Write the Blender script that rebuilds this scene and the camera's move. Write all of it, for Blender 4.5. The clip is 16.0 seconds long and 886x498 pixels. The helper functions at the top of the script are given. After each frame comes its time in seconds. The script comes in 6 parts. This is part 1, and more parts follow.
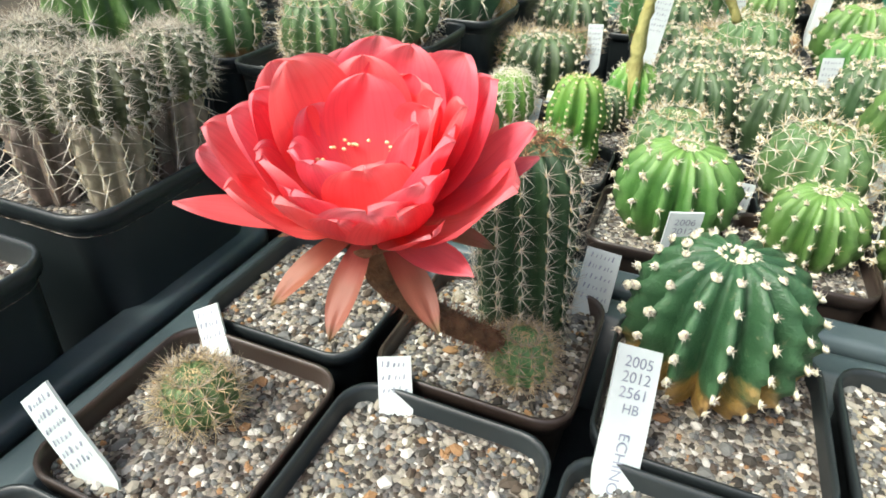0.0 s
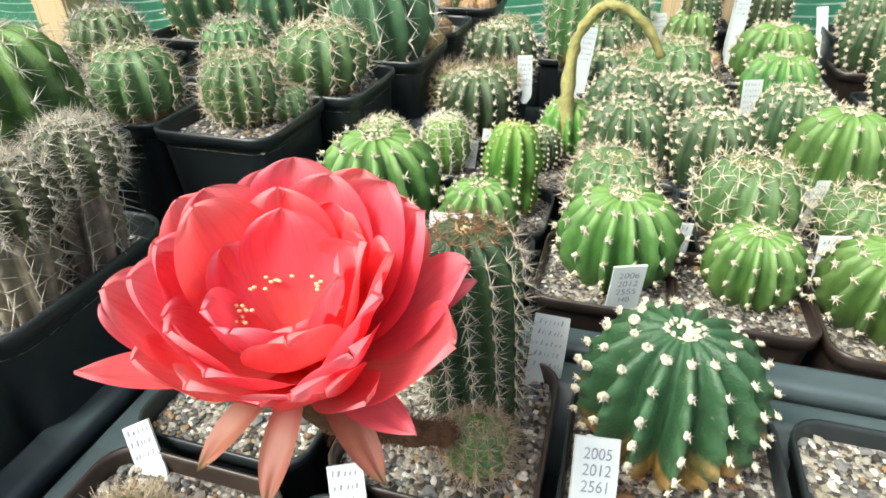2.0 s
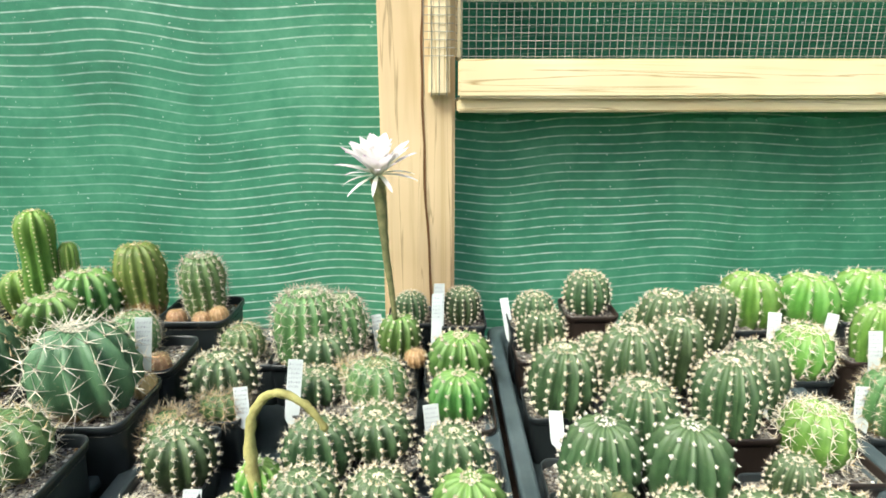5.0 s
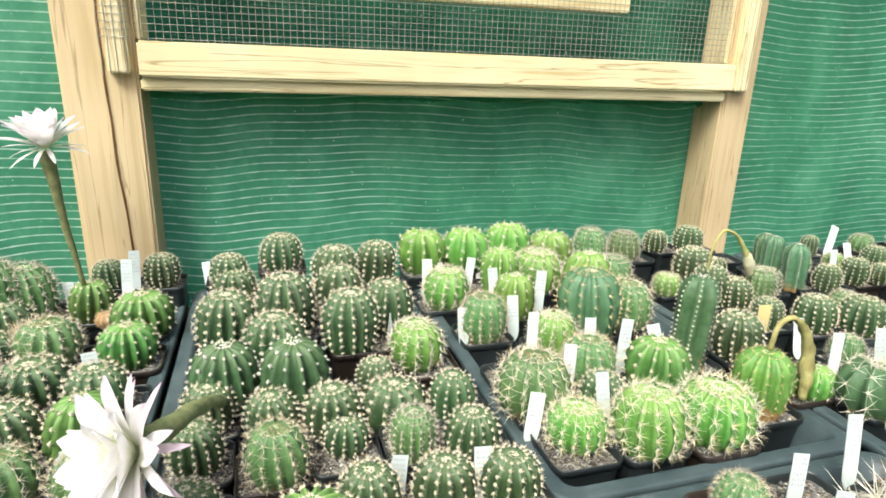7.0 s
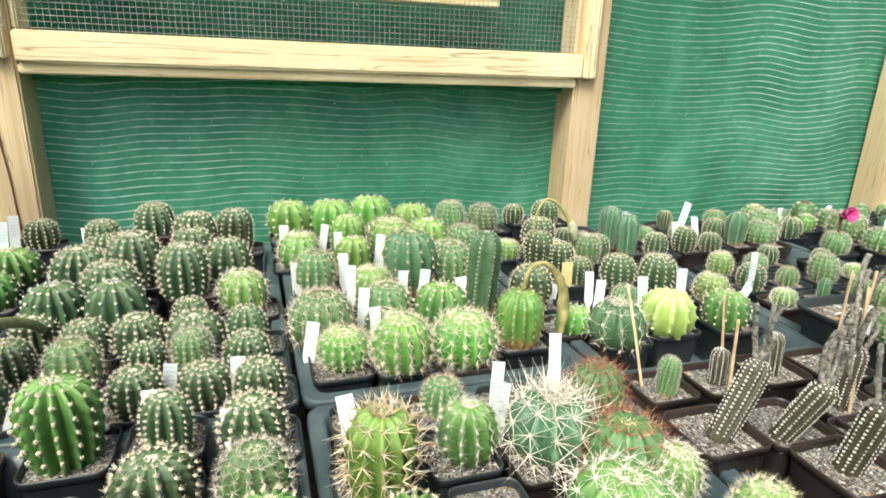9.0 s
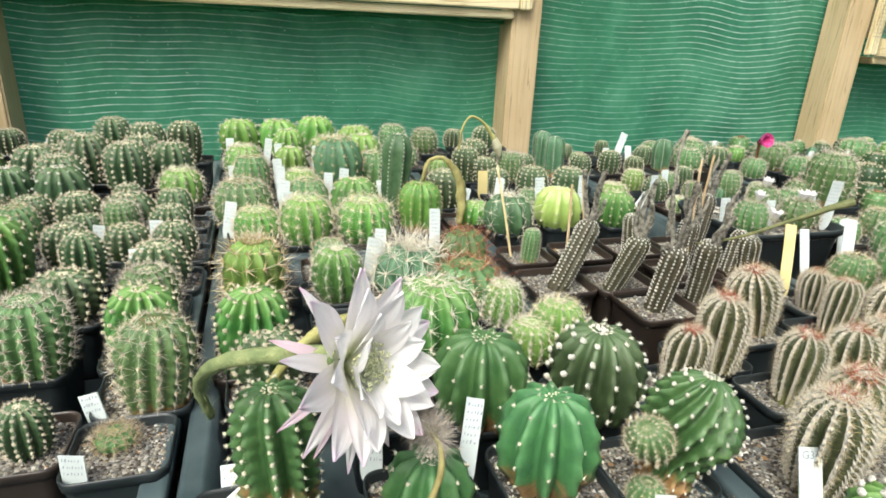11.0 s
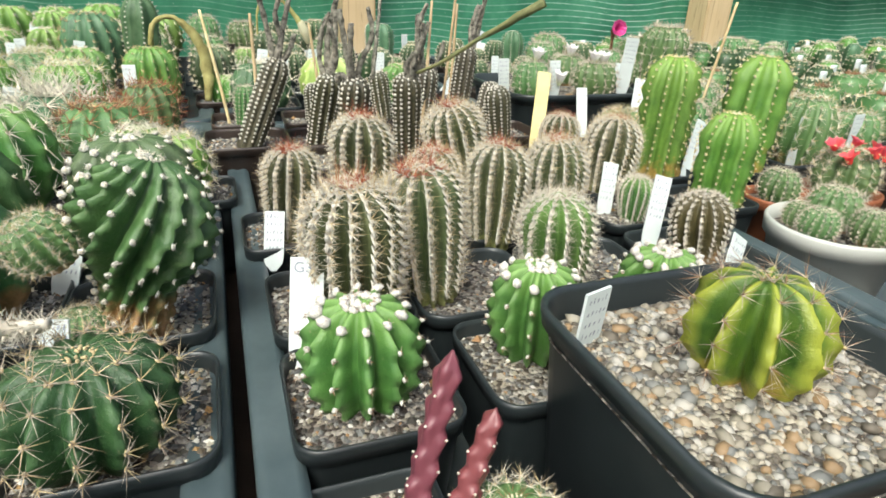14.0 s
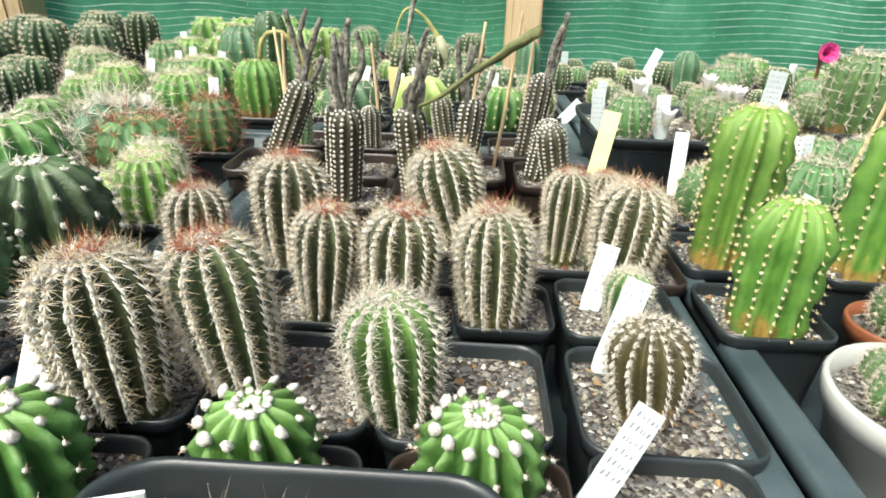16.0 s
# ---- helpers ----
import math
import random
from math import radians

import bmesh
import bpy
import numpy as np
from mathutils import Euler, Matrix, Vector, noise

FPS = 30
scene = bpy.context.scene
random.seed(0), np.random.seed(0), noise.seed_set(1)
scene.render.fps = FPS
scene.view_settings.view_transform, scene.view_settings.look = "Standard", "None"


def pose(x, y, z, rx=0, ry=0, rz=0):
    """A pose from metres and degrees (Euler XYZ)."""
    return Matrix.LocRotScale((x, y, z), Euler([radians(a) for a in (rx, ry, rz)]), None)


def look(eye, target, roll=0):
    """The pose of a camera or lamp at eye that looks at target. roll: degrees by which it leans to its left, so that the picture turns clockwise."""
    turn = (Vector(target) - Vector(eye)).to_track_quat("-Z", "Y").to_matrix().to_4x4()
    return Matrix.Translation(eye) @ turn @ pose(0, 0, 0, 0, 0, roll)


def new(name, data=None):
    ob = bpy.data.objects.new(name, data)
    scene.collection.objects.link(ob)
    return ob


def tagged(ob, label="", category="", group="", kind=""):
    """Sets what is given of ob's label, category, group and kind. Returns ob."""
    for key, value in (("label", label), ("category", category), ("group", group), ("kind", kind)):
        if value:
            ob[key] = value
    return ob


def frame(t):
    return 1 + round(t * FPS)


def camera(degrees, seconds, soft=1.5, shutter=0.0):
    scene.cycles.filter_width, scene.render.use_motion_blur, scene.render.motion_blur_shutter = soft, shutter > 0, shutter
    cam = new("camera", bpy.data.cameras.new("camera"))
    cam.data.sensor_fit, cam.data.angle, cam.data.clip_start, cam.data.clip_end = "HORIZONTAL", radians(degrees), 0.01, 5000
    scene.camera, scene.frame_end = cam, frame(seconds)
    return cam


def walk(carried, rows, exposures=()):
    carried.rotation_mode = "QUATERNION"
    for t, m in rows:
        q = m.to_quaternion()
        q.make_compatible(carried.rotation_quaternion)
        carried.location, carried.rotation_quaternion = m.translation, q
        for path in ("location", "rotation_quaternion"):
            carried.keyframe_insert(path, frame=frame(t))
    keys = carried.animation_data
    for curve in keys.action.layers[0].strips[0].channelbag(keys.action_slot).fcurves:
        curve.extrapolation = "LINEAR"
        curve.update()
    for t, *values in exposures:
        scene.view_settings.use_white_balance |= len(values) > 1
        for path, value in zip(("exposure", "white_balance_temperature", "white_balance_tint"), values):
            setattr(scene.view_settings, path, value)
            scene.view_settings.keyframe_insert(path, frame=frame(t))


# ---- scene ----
cam = camera(73.5, 16.0, soft=1.7)
PATH = [
    (0, (-0.002, 0.0, 1.087), (-0.654, 1.533, -0.02), 0.3),
    (0.5, (-0.017, 0.011, 1.095), (-0.615, 1.512, -0.083), -0.7),
    (1, (-0.026, 0.013, 1.099), (-0.568, 1.497, -0.128), -0.4),
    (1.5, (-0.024, 0.017, 1.101), (-0.549, 1.53, -0.097), -0.4),
    (2, (-0.007, 0.027, 1.109), (-0.511, 1.63, 0.025), -1.6),
    (2.5, (0.023, 0.043, 1.132), (-0.362, 1.737, 0.14), -0.2),
    (3, (0.058, 0.062, 1.157), (-0.222, 1.824, 0.254), -0.4),
    (3.2, (0.071, 0.066, 1.175), (-0.17, 1.863, 0.332), -0.0),
    (5.3, (0.134, 0.048, 1.276), (0.278, 1.967, 0.73), 0.3),
    (5.5, (0.159, 0.04, 1.273), (0.408, 1.946, 0.723), 0.8),
    (6, (0.208, 0.005, 1.266), (0.696, 1.859, 0.697), 1.8),
    (6.5, (0.258, -0.04, 1.27), (0.847, 1.779, 0.684), 2.6),
    (7, (0.317, -0.11, 1.28), (0.881, 1.715, 0.688), 2.0),
    (7.5, (0.37, -0.175, 1.279), (0.918, 1.664, 0.713), 1.1),
    (8, (0.428, -0.228, 1.274), (0.968, 1.607, 0.692), 0.8),
    (8.2, (0.452, -0.247, 1.274), (1.019, 1.578, 0.683), 1.3),
    (10.3, (0.601, -0.437, 1.244), (1.18, 1.38, 0.641), 3.0),
    (10.5, (0.613, -0.459, 1.233), (1.178, 1.36, 0.621), 2.9),
    (11, (0.634, -0.493, 1.204), (1.194, 1.294, 0.501), 2.7),
    (11.5, (0.665, -0.508, 1.175), (1.282, 1.256, 0.462), 3.6),
    (12, (0.729, -0.517, 1.148), (1.363, 1.238, 0.428), 3.3),
    (12.5, (0.806, -0.532, 1.117), (1.4, 1.237, 0.395), 1.7),
    (13, (0.883, -0.523, 1.1), (1.49, 1.223, 0.339), 2.8),
    (13.5, (0.926, -0.51, 1.083), (1.556, 1.205, 0.268), 2.1),
    (14, (0.95, -0.518, 1.073), (1.592, 1.184, 0.241), 2.4),
    (14.5, (0.986, -0.506, 1.076), (1.462, 1.248, 0.241), 2.6),
    (15, (1.035, -0.501, 1.076), (1.331, 1.288, 0.233), 3.5),
    (15.5, (1.095, -0.484, 1.082), (1.17, 1.326, 0.234), 2.0),
    (16, (1.16, -0.457, 1.087), (1.089, 1.359, 0.253), 1.8),
]
walk(cam, [(t, look(eye, target, roll)) for t, eye, target, roll in PATH],
     exposures=[(0, 0.6), (2, 0.6), (3, 0.65), (5.5, 0.6), (8, 0.55), (10.5, 0.4), (12, 0.2), (13.5, 0.28), (14.5, 0.38), (16, 0.6)])

# ---------------------------------------------------------------- light
world = bpy.data.worlds.new("daylight")
scene.world = world
world.use_nodes = True
wn, wl = world.node_tree.nodes, world.node_tree.links
sky = wn.new("ShaderNodeTexSky")
sky.sky_type, sky.sun_disc = "NISHITA", False
sky.dust_density, sky.ozone_density = 7.0, 0.6
sky.sun_elevation, sky.sun_rotation = radians(55), radians(218)
wn["Background"].inputs["Strength"].default_value = 0.165
wl.new(sky.outputs["Color"], wn["Background"].inputs["Color"])
sun = new("sun", bpy.data.lights.new("sun", "SUN"))
sun.data.energy, sun.data.angle, sun.data.color = 2.5, radians(20), (0.90, 0.98, 0.94)
sun.matrix_world = look((-0.6, -1.3, 3.6), (0.6, 0.2, 0.9))


# ---------------------------------------------------------------- materials
def nodes_of(name):
    m = bpy.data.materials.new(name)
    m.use_nodes = True
    return m, m.node_tree.nodes, m.node_tree.links, m.node_tree.nodes["Principled BSDF"]


def ramp(n, stops):
    r = n.new("ShaderNodeValToRGB")
    while len(r.color_ramp.elements) < len(stops):
        r.color_ramp.elements.new(0.5)
    for e, (p, c) in zip(r.color_ramp.elements, stops):
        e.position, e.color = p, (*c, 1)
    return r


def noise_tex(n, l, scale, detail=4.0, coord="Object", rough=0.55):
    tc = n.new("ShaderNodeTexCoord")
    t = n.new("ShaderNodeTexNoise")
    t.inputs["Scale"].default_value, t.inputs["Detail"].default_value, t.inputs["Roughness"].default_value = scale, detail, rough
    l.new(tc.outputs[coord], t.inputs["Vector"])
    return t


def bump(n, l, b, height, strength, dist):
    k = n.new("ShaderNodeBump")
    k.inputs["Strength"].default_value, k.inputs["Distance"].default_value = strength, dist
    l.new(height, k.inputs["Height"])
    l.new(k.outputs["Normal"], b.inputs["Normal"])


def vary(n, l, colour, value=0.25, hue=0.03, island=False):
    """Shifts a colour from object to object (or piece to piece)."""
    h = n.new("ShaderNodeHueSaturation")
    if island:
        src = n.new("ShaderNodeNewGeometry").outputs["Random Per Island"]
    else:
        src = n.new("ShaderNodeObjectInfo").outputs["Random"]
    for key, lo, hi in (("Value", 1 - value, 1 + value), ("Hue", 0.5 - hue, 0.5 + hue)):
        mr = n.new("ShaderNodeMapRange")
        mr.inputs["To Min"].default_value, mr.inputs["To Max"].default_value = lo, hi
        l.new(src, mr.inputs["Value"])
        l.new(mr.outputs["Result"], h.inputs[key])
    l.new(colour, h.inputs["Color"])
    return h.outputs["Color"]


def plain(name, dark, light, rough=0.5, scale=30.0, value=0.15, hue=0.01, bump_k=0.15, bump_d=0.001, metal=0.0, island=False, spec=0.5, fine=0):
    """A surface of two tones mixed by noise, with fine relief."""
    m, n, l, b = nodes_of(name)
    t = noise_tex(n, l, scale, 6)
    r = ramp(n, [(0.32, dark), (0.68, light)])
    l.new(t.outputs["Fac"], r.inputs["Fac"])
    l.new(vary(n, l, r.outputs["Color"], value, hue, island), b.inputs["Base Color"])
    b.inputs["Roughness"].default_value, b.inputs["Metallic"].default_value = rough, metal
    b.inputs["Specular IOR Level"].default_value = spec
    t2 = noise_tex(n, l, fine or scale * 6, 3)
    bump(n, l, b, t2.outputs["Fac"], bump_k, bump_d)
    return m


def flesh(name, dark, light, crown=None, cork=None, cork_h=0.0, rough=0.42, value=0.22, hue=0.025, edge=0.45, edge_colour=None):
    """Cactus skin: mottled green, paler at the growing crown, corky brown patches climbing from an old base."""
    m, n, l, b = nodes_of(name)
    t = noise_tex(n, l, 5.0, 6)
    r = ramp(n, [(0.3, dark), (0.72, light)])
    l.new(t.outputs["Fac"], r.inputs["Fac"])
    col = vary(n, l, r.outputs["Color"], value, hue)
    tc = n.new("ShaderNodeTexCoord")
    sep = n.new("ShaderNodeSeparateXYZ")
    l.new(tc.outputs["Generated"], sep.inputs["Vector"])
    if crown:
        mr = n.new("ShaderNodeMapRange")
        mr.inputs["From Min"].default_value, mr.inputs["From Max"].default_value = 0.72, 1.05
        l.new(sep.outputs["Z"], mr.inputs["Value"])
        mx = n.new("ShaderNodeMix")
        mx.data_type = "RGBA"
        mx.inputs["B"].default_value = (*crown, 1)
        l.new(mr.outputs["Result"], mx.inputs["Factor"])
        l.new(col, mx.inputs["A"])
        col = mx.outputs["Result"]
    if cork:
        t3 = noise_tex(n, l, 4.0, 5)
        ad = n.new("ShaderNodeMath")
        ad.operation = "MULTIPLY_ADD"
        ad.inputs[1].default_value, ad.inputs[2].default_value = 0.7, -0.35
        l.new(t3.outputs["Fac"], ad.inputs[0])
        su = n.new("ShaderNodeMath")
        su.operation = "ADD"
        l.new(ad.outputs[0], su.inputs[0])
        l.new(sep.outputs["Z"], su.inputs[1])
        mr = n.new("ShaderNodeMapRange")
        mr.inputs["From Min"].default_value, mr.inputs["From Max"].default_value = cork_h + 0.06, cork_h - 0.06
        l.new(su.outputs[0], mr.inputs["Value"])
        rc = ramp(n, [(0.3, tuple(c * 0.55 for c in cork)), (0.7, cork)])
        l.new(noise_tex(n, l, 14.0, 5).outputs["Fac"], rc.inputs["Fac"])
        mx = n.new("ShaderNodeMix")
        mx.data_type = "RGBA"
        l.new(rc.outputs["Color"], mx.inputs["B"])
        l.new(mr.outputs["Result"], mx.inputs["Factor"])
        l.new(col, mx.inputs["A"])
        col = mx.outputs["Result"]
    # rib edges paler than the furrows: natural tone plus relief shading put into colour
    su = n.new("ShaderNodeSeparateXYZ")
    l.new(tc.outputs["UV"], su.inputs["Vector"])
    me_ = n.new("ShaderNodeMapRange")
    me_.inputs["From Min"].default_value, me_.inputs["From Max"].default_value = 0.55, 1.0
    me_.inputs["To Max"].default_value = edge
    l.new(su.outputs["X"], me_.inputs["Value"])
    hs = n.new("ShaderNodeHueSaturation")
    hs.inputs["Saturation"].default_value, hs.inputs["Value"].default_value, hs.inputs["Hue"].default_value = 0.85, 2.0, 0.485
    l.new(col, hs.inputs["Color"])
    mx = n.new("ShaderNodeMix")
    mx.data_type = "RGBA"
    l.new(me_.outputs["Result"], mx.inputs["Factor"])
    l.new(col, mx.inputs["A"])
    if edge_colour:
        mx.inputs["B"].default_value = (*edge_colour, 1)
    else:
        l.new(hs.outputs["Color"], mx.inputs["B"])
    # scars and dust scattered over the skin
    dr = ramp(n, [(0.62, (0, 0, 0)), (0.72, (0.5, 0.5, 0.5))])
    l.new(noise_tex(n, l, 17.0, 6, "Object", 0.7).outputs["Fac"], dr.inputs["Fac"])
    md = n.new("ShaderNodeMix")
    md.data_type = "RGBA"
    md.inputs["B"].default_value = (0.30, 0.26, 0.16, 1)
    l.new(dr.outputs["Color"], md.inputs["Factor"])
    l.new(mx.outputs["Result"], md.inputs["A"])
    l.new(md.outputs["Result"], b.inputs["Base Color"])
    b.inputs["Roughness"].default_value = rough
    t2 = noise_tex(n, l, 60.0, 3)
    bump(n, l, b, t2.outputs["Fac"], 0.25, 0.004)
    return m


CORK = (0.36, 0.22, 0.085)
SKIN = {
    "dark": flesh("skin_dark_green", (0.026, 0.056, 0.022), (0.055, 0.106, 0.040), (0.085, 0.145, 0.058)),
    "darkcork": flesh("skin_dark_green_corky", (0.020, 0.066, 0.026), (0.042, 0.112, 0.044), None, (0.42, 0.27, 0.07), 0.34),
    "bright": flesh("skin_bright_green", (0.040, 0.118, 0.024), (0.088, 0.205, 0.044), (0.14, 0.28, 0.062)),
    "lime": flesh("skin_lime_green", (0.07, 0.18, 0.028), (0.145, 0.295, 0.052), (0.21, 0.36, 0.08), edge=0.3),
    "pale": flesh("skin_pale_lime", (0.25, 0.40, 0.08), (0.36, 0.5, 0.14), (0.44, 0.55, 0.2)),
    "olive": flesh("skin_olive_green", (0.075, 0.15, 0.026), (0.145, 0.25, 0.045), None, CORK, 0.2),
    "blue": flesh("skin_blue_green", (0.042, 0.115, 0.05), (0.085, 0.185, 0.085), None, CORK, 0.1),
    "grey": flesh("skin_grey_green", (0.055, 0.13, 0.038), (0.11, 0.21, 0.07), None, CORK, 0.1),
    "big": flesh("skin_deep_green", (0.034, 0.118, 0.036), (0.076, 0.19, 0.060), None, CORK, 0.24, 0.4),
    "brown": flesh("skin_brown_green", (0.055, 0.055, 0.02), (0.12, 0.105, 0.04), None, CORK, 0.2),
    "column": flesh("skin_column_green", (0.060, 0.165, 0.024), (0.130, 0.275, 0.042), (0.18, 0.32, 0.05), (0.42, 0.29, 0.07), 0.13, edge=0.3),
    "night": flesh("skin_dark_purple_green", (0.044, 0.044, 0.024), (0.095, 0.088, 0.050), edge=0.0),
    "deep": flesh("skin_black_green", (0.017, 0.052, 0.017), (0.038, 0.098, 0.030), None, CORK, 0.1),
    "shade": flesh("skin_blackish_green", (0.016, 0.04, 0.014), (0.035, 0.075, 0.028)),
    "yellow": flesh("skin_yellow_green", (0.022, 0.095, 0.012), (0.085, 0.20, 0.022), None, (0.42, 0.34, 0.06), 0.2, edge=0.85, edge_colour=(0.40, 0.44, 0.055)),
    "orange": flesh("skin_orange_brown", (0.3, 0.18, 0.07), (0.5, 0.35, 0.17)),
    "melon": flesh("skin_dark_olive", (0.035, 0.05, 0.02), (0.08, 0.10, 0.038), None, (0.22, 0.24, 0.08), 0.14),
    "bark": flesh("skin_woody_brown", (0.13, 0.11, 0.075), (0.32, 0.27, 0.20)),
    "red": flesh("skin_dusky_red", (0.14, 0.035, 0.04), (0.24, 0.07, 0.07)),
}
FELT = {
    "cream": plain("felt_cream", (0.46, 0.41, 0.27), (0.80, 0.76, 0.60), 0.95, 60, 0.15),
    "white": plain("felt_white", (0.40, 0.38, 0.32), (0.80, 0.79, 0.72), 0.95, 60, 0.1),
    "tan": plain("felt_tan", (0.38, 0.27, 0.14), (0.62, 0.5, 0.3), 0.95, 200, 0.12),
    "brown": plain("felt_brown", (0.2, 0.1, 0.04), (0.4, 0.24, 0.1), 0.95, 200, 0.12),
}
SPINE = {
    "white": plain("spine_white", (0.5, 0.46, 0.36), (0.82, 0.78, 0.66), 0.6, 60, 0.12, island=True),
    "tan": plain("spine_tan", (0.34, 0.24, 0.11), (0.66, 0.54, 0.32), 0.6, 60, 0.25, island=True),
    "brown": plain("spine_brown", (0.14, 0.06, 0.03), (0.38, 0.2, 0.1), 0.6, 60, 0.3, island=True),
    "grey": plain("spine_grey", (0.2, 0.16, 0.12), (0.56, 0.5, 0.4), 0.6, 60, 0.3, island=True),
    "red": plain("spine_red", (0.24, 0.03, 0.015), (0.42, 0.1, 0.04), 0.6, 60, 0.25, island=True),
    "yellow": plain("spine_yellow", (0.5, 0.4, 0.14), (0.8, 0.72, 0.4), 0.6, 60, 0.2, island=True),
}
POT_BLACK = plain("pot_black_plastic", (0.015, 0.020, 0.021), (0.031, 0.040, 0.042), 0.38, 12, 0.2, 0.0, 0.12, 0.0006)
POT_BROWN = plain("pot_brown_plastic", (0.022, 0.016, 0.013), (0.05, 0.036, 0.028), 0.36, 12, 0.2, 0.0, 0.12, 0.0006)
POT_WHITE = plain("pot_white_plastic", (0.42, 0.44, 0.4), (0.58, 0.6, 0.55), 0.4, 9, 0.05, 0.0, 0.1, 0.0006)
POT_CLAY = plain("pot_terracotta_plastic", (0.2, 0.06, 0.03), (0.34, 0.11, 0.05), 0.5, 10, 0.1)
TRAY = plain("tray_grey_green_plastic", (0.028, 0.048, 0.053), (0.082, 0.112, 0.118), 0.45, 16, 0.1, 0.0, 0.1, 0.0008, fine=180)
LABEL = plain("label_white_plastic", (0.5, 0.57, 0.56), (0.66, 0.73, 0.71), 0.4, 20, 0.08, 0.0, 0.05, 0.0005)
LABEL_Y = plain("label_yellow_plastic", (0.62, 0.52, 0.22), (0.76, 0.66, 0.34), 0.5, 20, 0.05)
INK = plain("ink_grey", (0.17, 0.2, 0.26), (0.36, 0.4, 0.46), 0.7, 120, 0.1)
CANE = plain("split_cane", (0.46, 0.34, 0.17), (0.70, 0.57, 0.34), 0.6, 40, 0.15)
BENCH = plain("bench_board", (0.035, 0.026, 0.018), (0.09, 0.065, 0.045), 0.8, 9, 0.0, 0.0, 0.4, 0.003)
GROUND = plain("earth_floor", (0.05, 0.04, 0.03), (0.13, 0.11, 0.085), 0.95, 5, 0.0, 0.0, 0.6, 0.01)
WIRE = plain("wire_mesh", (0.22, 0.24, 0.2), (0.42, 0.44, 0.38), 0.45, 60, 0.0, metal=0.5)
CRACK = plain("wood_crack", (0.09, 0.035, 0.01), (0.16, 0.07, 0.025), 0.9, 30, 0.0)


def gravel_material():
    m, n, l, b = nodes_of("grit_stones")
    r = ramp(n, [(0.0, (0.042, 0.038, 0.029)), (0.16, (0.165, 0.17, 0.158)), (0.32, (0.27, 0.245, 0.175)), (0.46, (0.10, 0.104, 0.10)), (0.60, (0.32, 0.30, 0.24)), (0.75, (0.56, 0.55, 0.49)), (0.88, (0.30, 0.175, 0.075)), (0.93, (0.085, 0.066, 0.045))])
    r.color_ramp.interpolation = "CONSTANT"
    g = n.new("ShaderNodeNewGeometry")
    l.new(g.outputs["Random Per Island"], r.inputs["Fac"])
    l.new(vary(n, l, r.outputs["Color"], 0.2, 0.01), b.inputs["Base Color"])
    b.inputs["Roughness"].default_value = 0.8
    bump(n, l, b, noise_tex(n, l, 400, 3).outputs["Fac"], 0.3, 0.0008)
    return m


def grit_material():
    """Fine grit between the loose stones: small cells of mixed greys and tans."""
    m, n, l, b = nodes_of("grit_bed")
    tc = n.new("ShaderNodeTexCoord")
    vo = n.new("ShaderNodeTexVoronoi")
    vo.inputs["Scale"].default_value = 420
    l.new(tc.outputs["Object"], vo.inputs["Vector"])
    sp = n.new("ShaderNodeSeparateColor")
    l.new(vo.outputs["Color"], sp.inputs["Color"])
    r = ramp(n, [(0.0, (0.056, 0.044, 0.032)), (0.25, (0.160, 0.152, 0.132)), (0.5, (0.224, 0.200, 0.160)), (0.7, (0.104, 0.096, 0.088)), (0.85, (0.336, 0.312, 0.264))])
    r.color_ramp.interpolation = "CONSTANT"
    l.new(sp.outputs["Red"], r.inputs["Fac"])
    l.new(vary(n, l, r.outputs["Color"], 0.2, 0.01), b.inputs["Base Color"])
    b.inputs["Roughness"].default_value = 0.9
    bump(n, l, b, vo.outputs["Distance"], 0.9, 0.002)
    for k in b.inputs["Normal"].links:
        k.from_node.invert = True
    return m


def pebble_material():
    m, n, l, b = nodes_of("river_pebbles")
    r = ramp(n, [(0.0, (0.13, 0.115, 0.085)), (0.2, (0.27, 0.25, 0.19)), (0.4, (0.17, 0.175, 0.16)), (0.55, (0.36, 0.33, 0.26)), (0.72, (0.25, 0.165, 0.09)), (0.84, (0.34, 0.325, 0.285))])
    r.color_ramp.interpolation = "CONSTANT"
    g = n.new("ShaderNodeNewGeometry")
    l.new(g.outputs["Random Per Island"], r.inputs["Fac"])
    l.new(vary(n, l, r.outputs["Color"], 0.15, 0.01, True), b.inputs["Base Color"])
    b.inputs["Roughness"].default_value = 0.6
    bump(n, l, b, noise_tex(n, l, 250, 4).outputs["Fac"], 0.25, 0.0008)
    return m


def wood_material(name, dark, light, rough=0.6):
    """Sawn softwood: growth rings drawn out along the length (the longest side is local x)."""
    m, n, l, b = nodes_of(name)
    tc = n.new("ShaderNodeTexCoord")
    mp = n.new("ShaderNodeMapping")
    mp.inputs["Scale"].default_value = (0.9, 26, 26)
    l.new(tc.outputs["Object"], mp.inputs["Vector"])
    t = n.new("ShaderNodeTexNoise")
    t.inputs["Scale"].default_value, t.inputs["Detail"].default_value, t.inputs["Distortion"].default_value = 1.6, 4, 0.5
    l.new(mp.outputs["Vector"], t.inputs["Vector"])
    r = ramp(n, [(0.30, dark), (0.40, light), (0.485, light), (0.50, tuple(c * 0.72 for c in dark)), (0.515, light), (0.60, tuple(c * 0.92 for c in light)), (0.66, dark), (0.72, light)])
    l.new(t.outputs["Fac"], r.inputs["Fac"])
    big = noise_tex(n, l, 3.0, 3)
    mx = n.new("ShaderNodeMix")
    mx.data_type, mx.blend_type = "RGBA", "MULTIPLY"
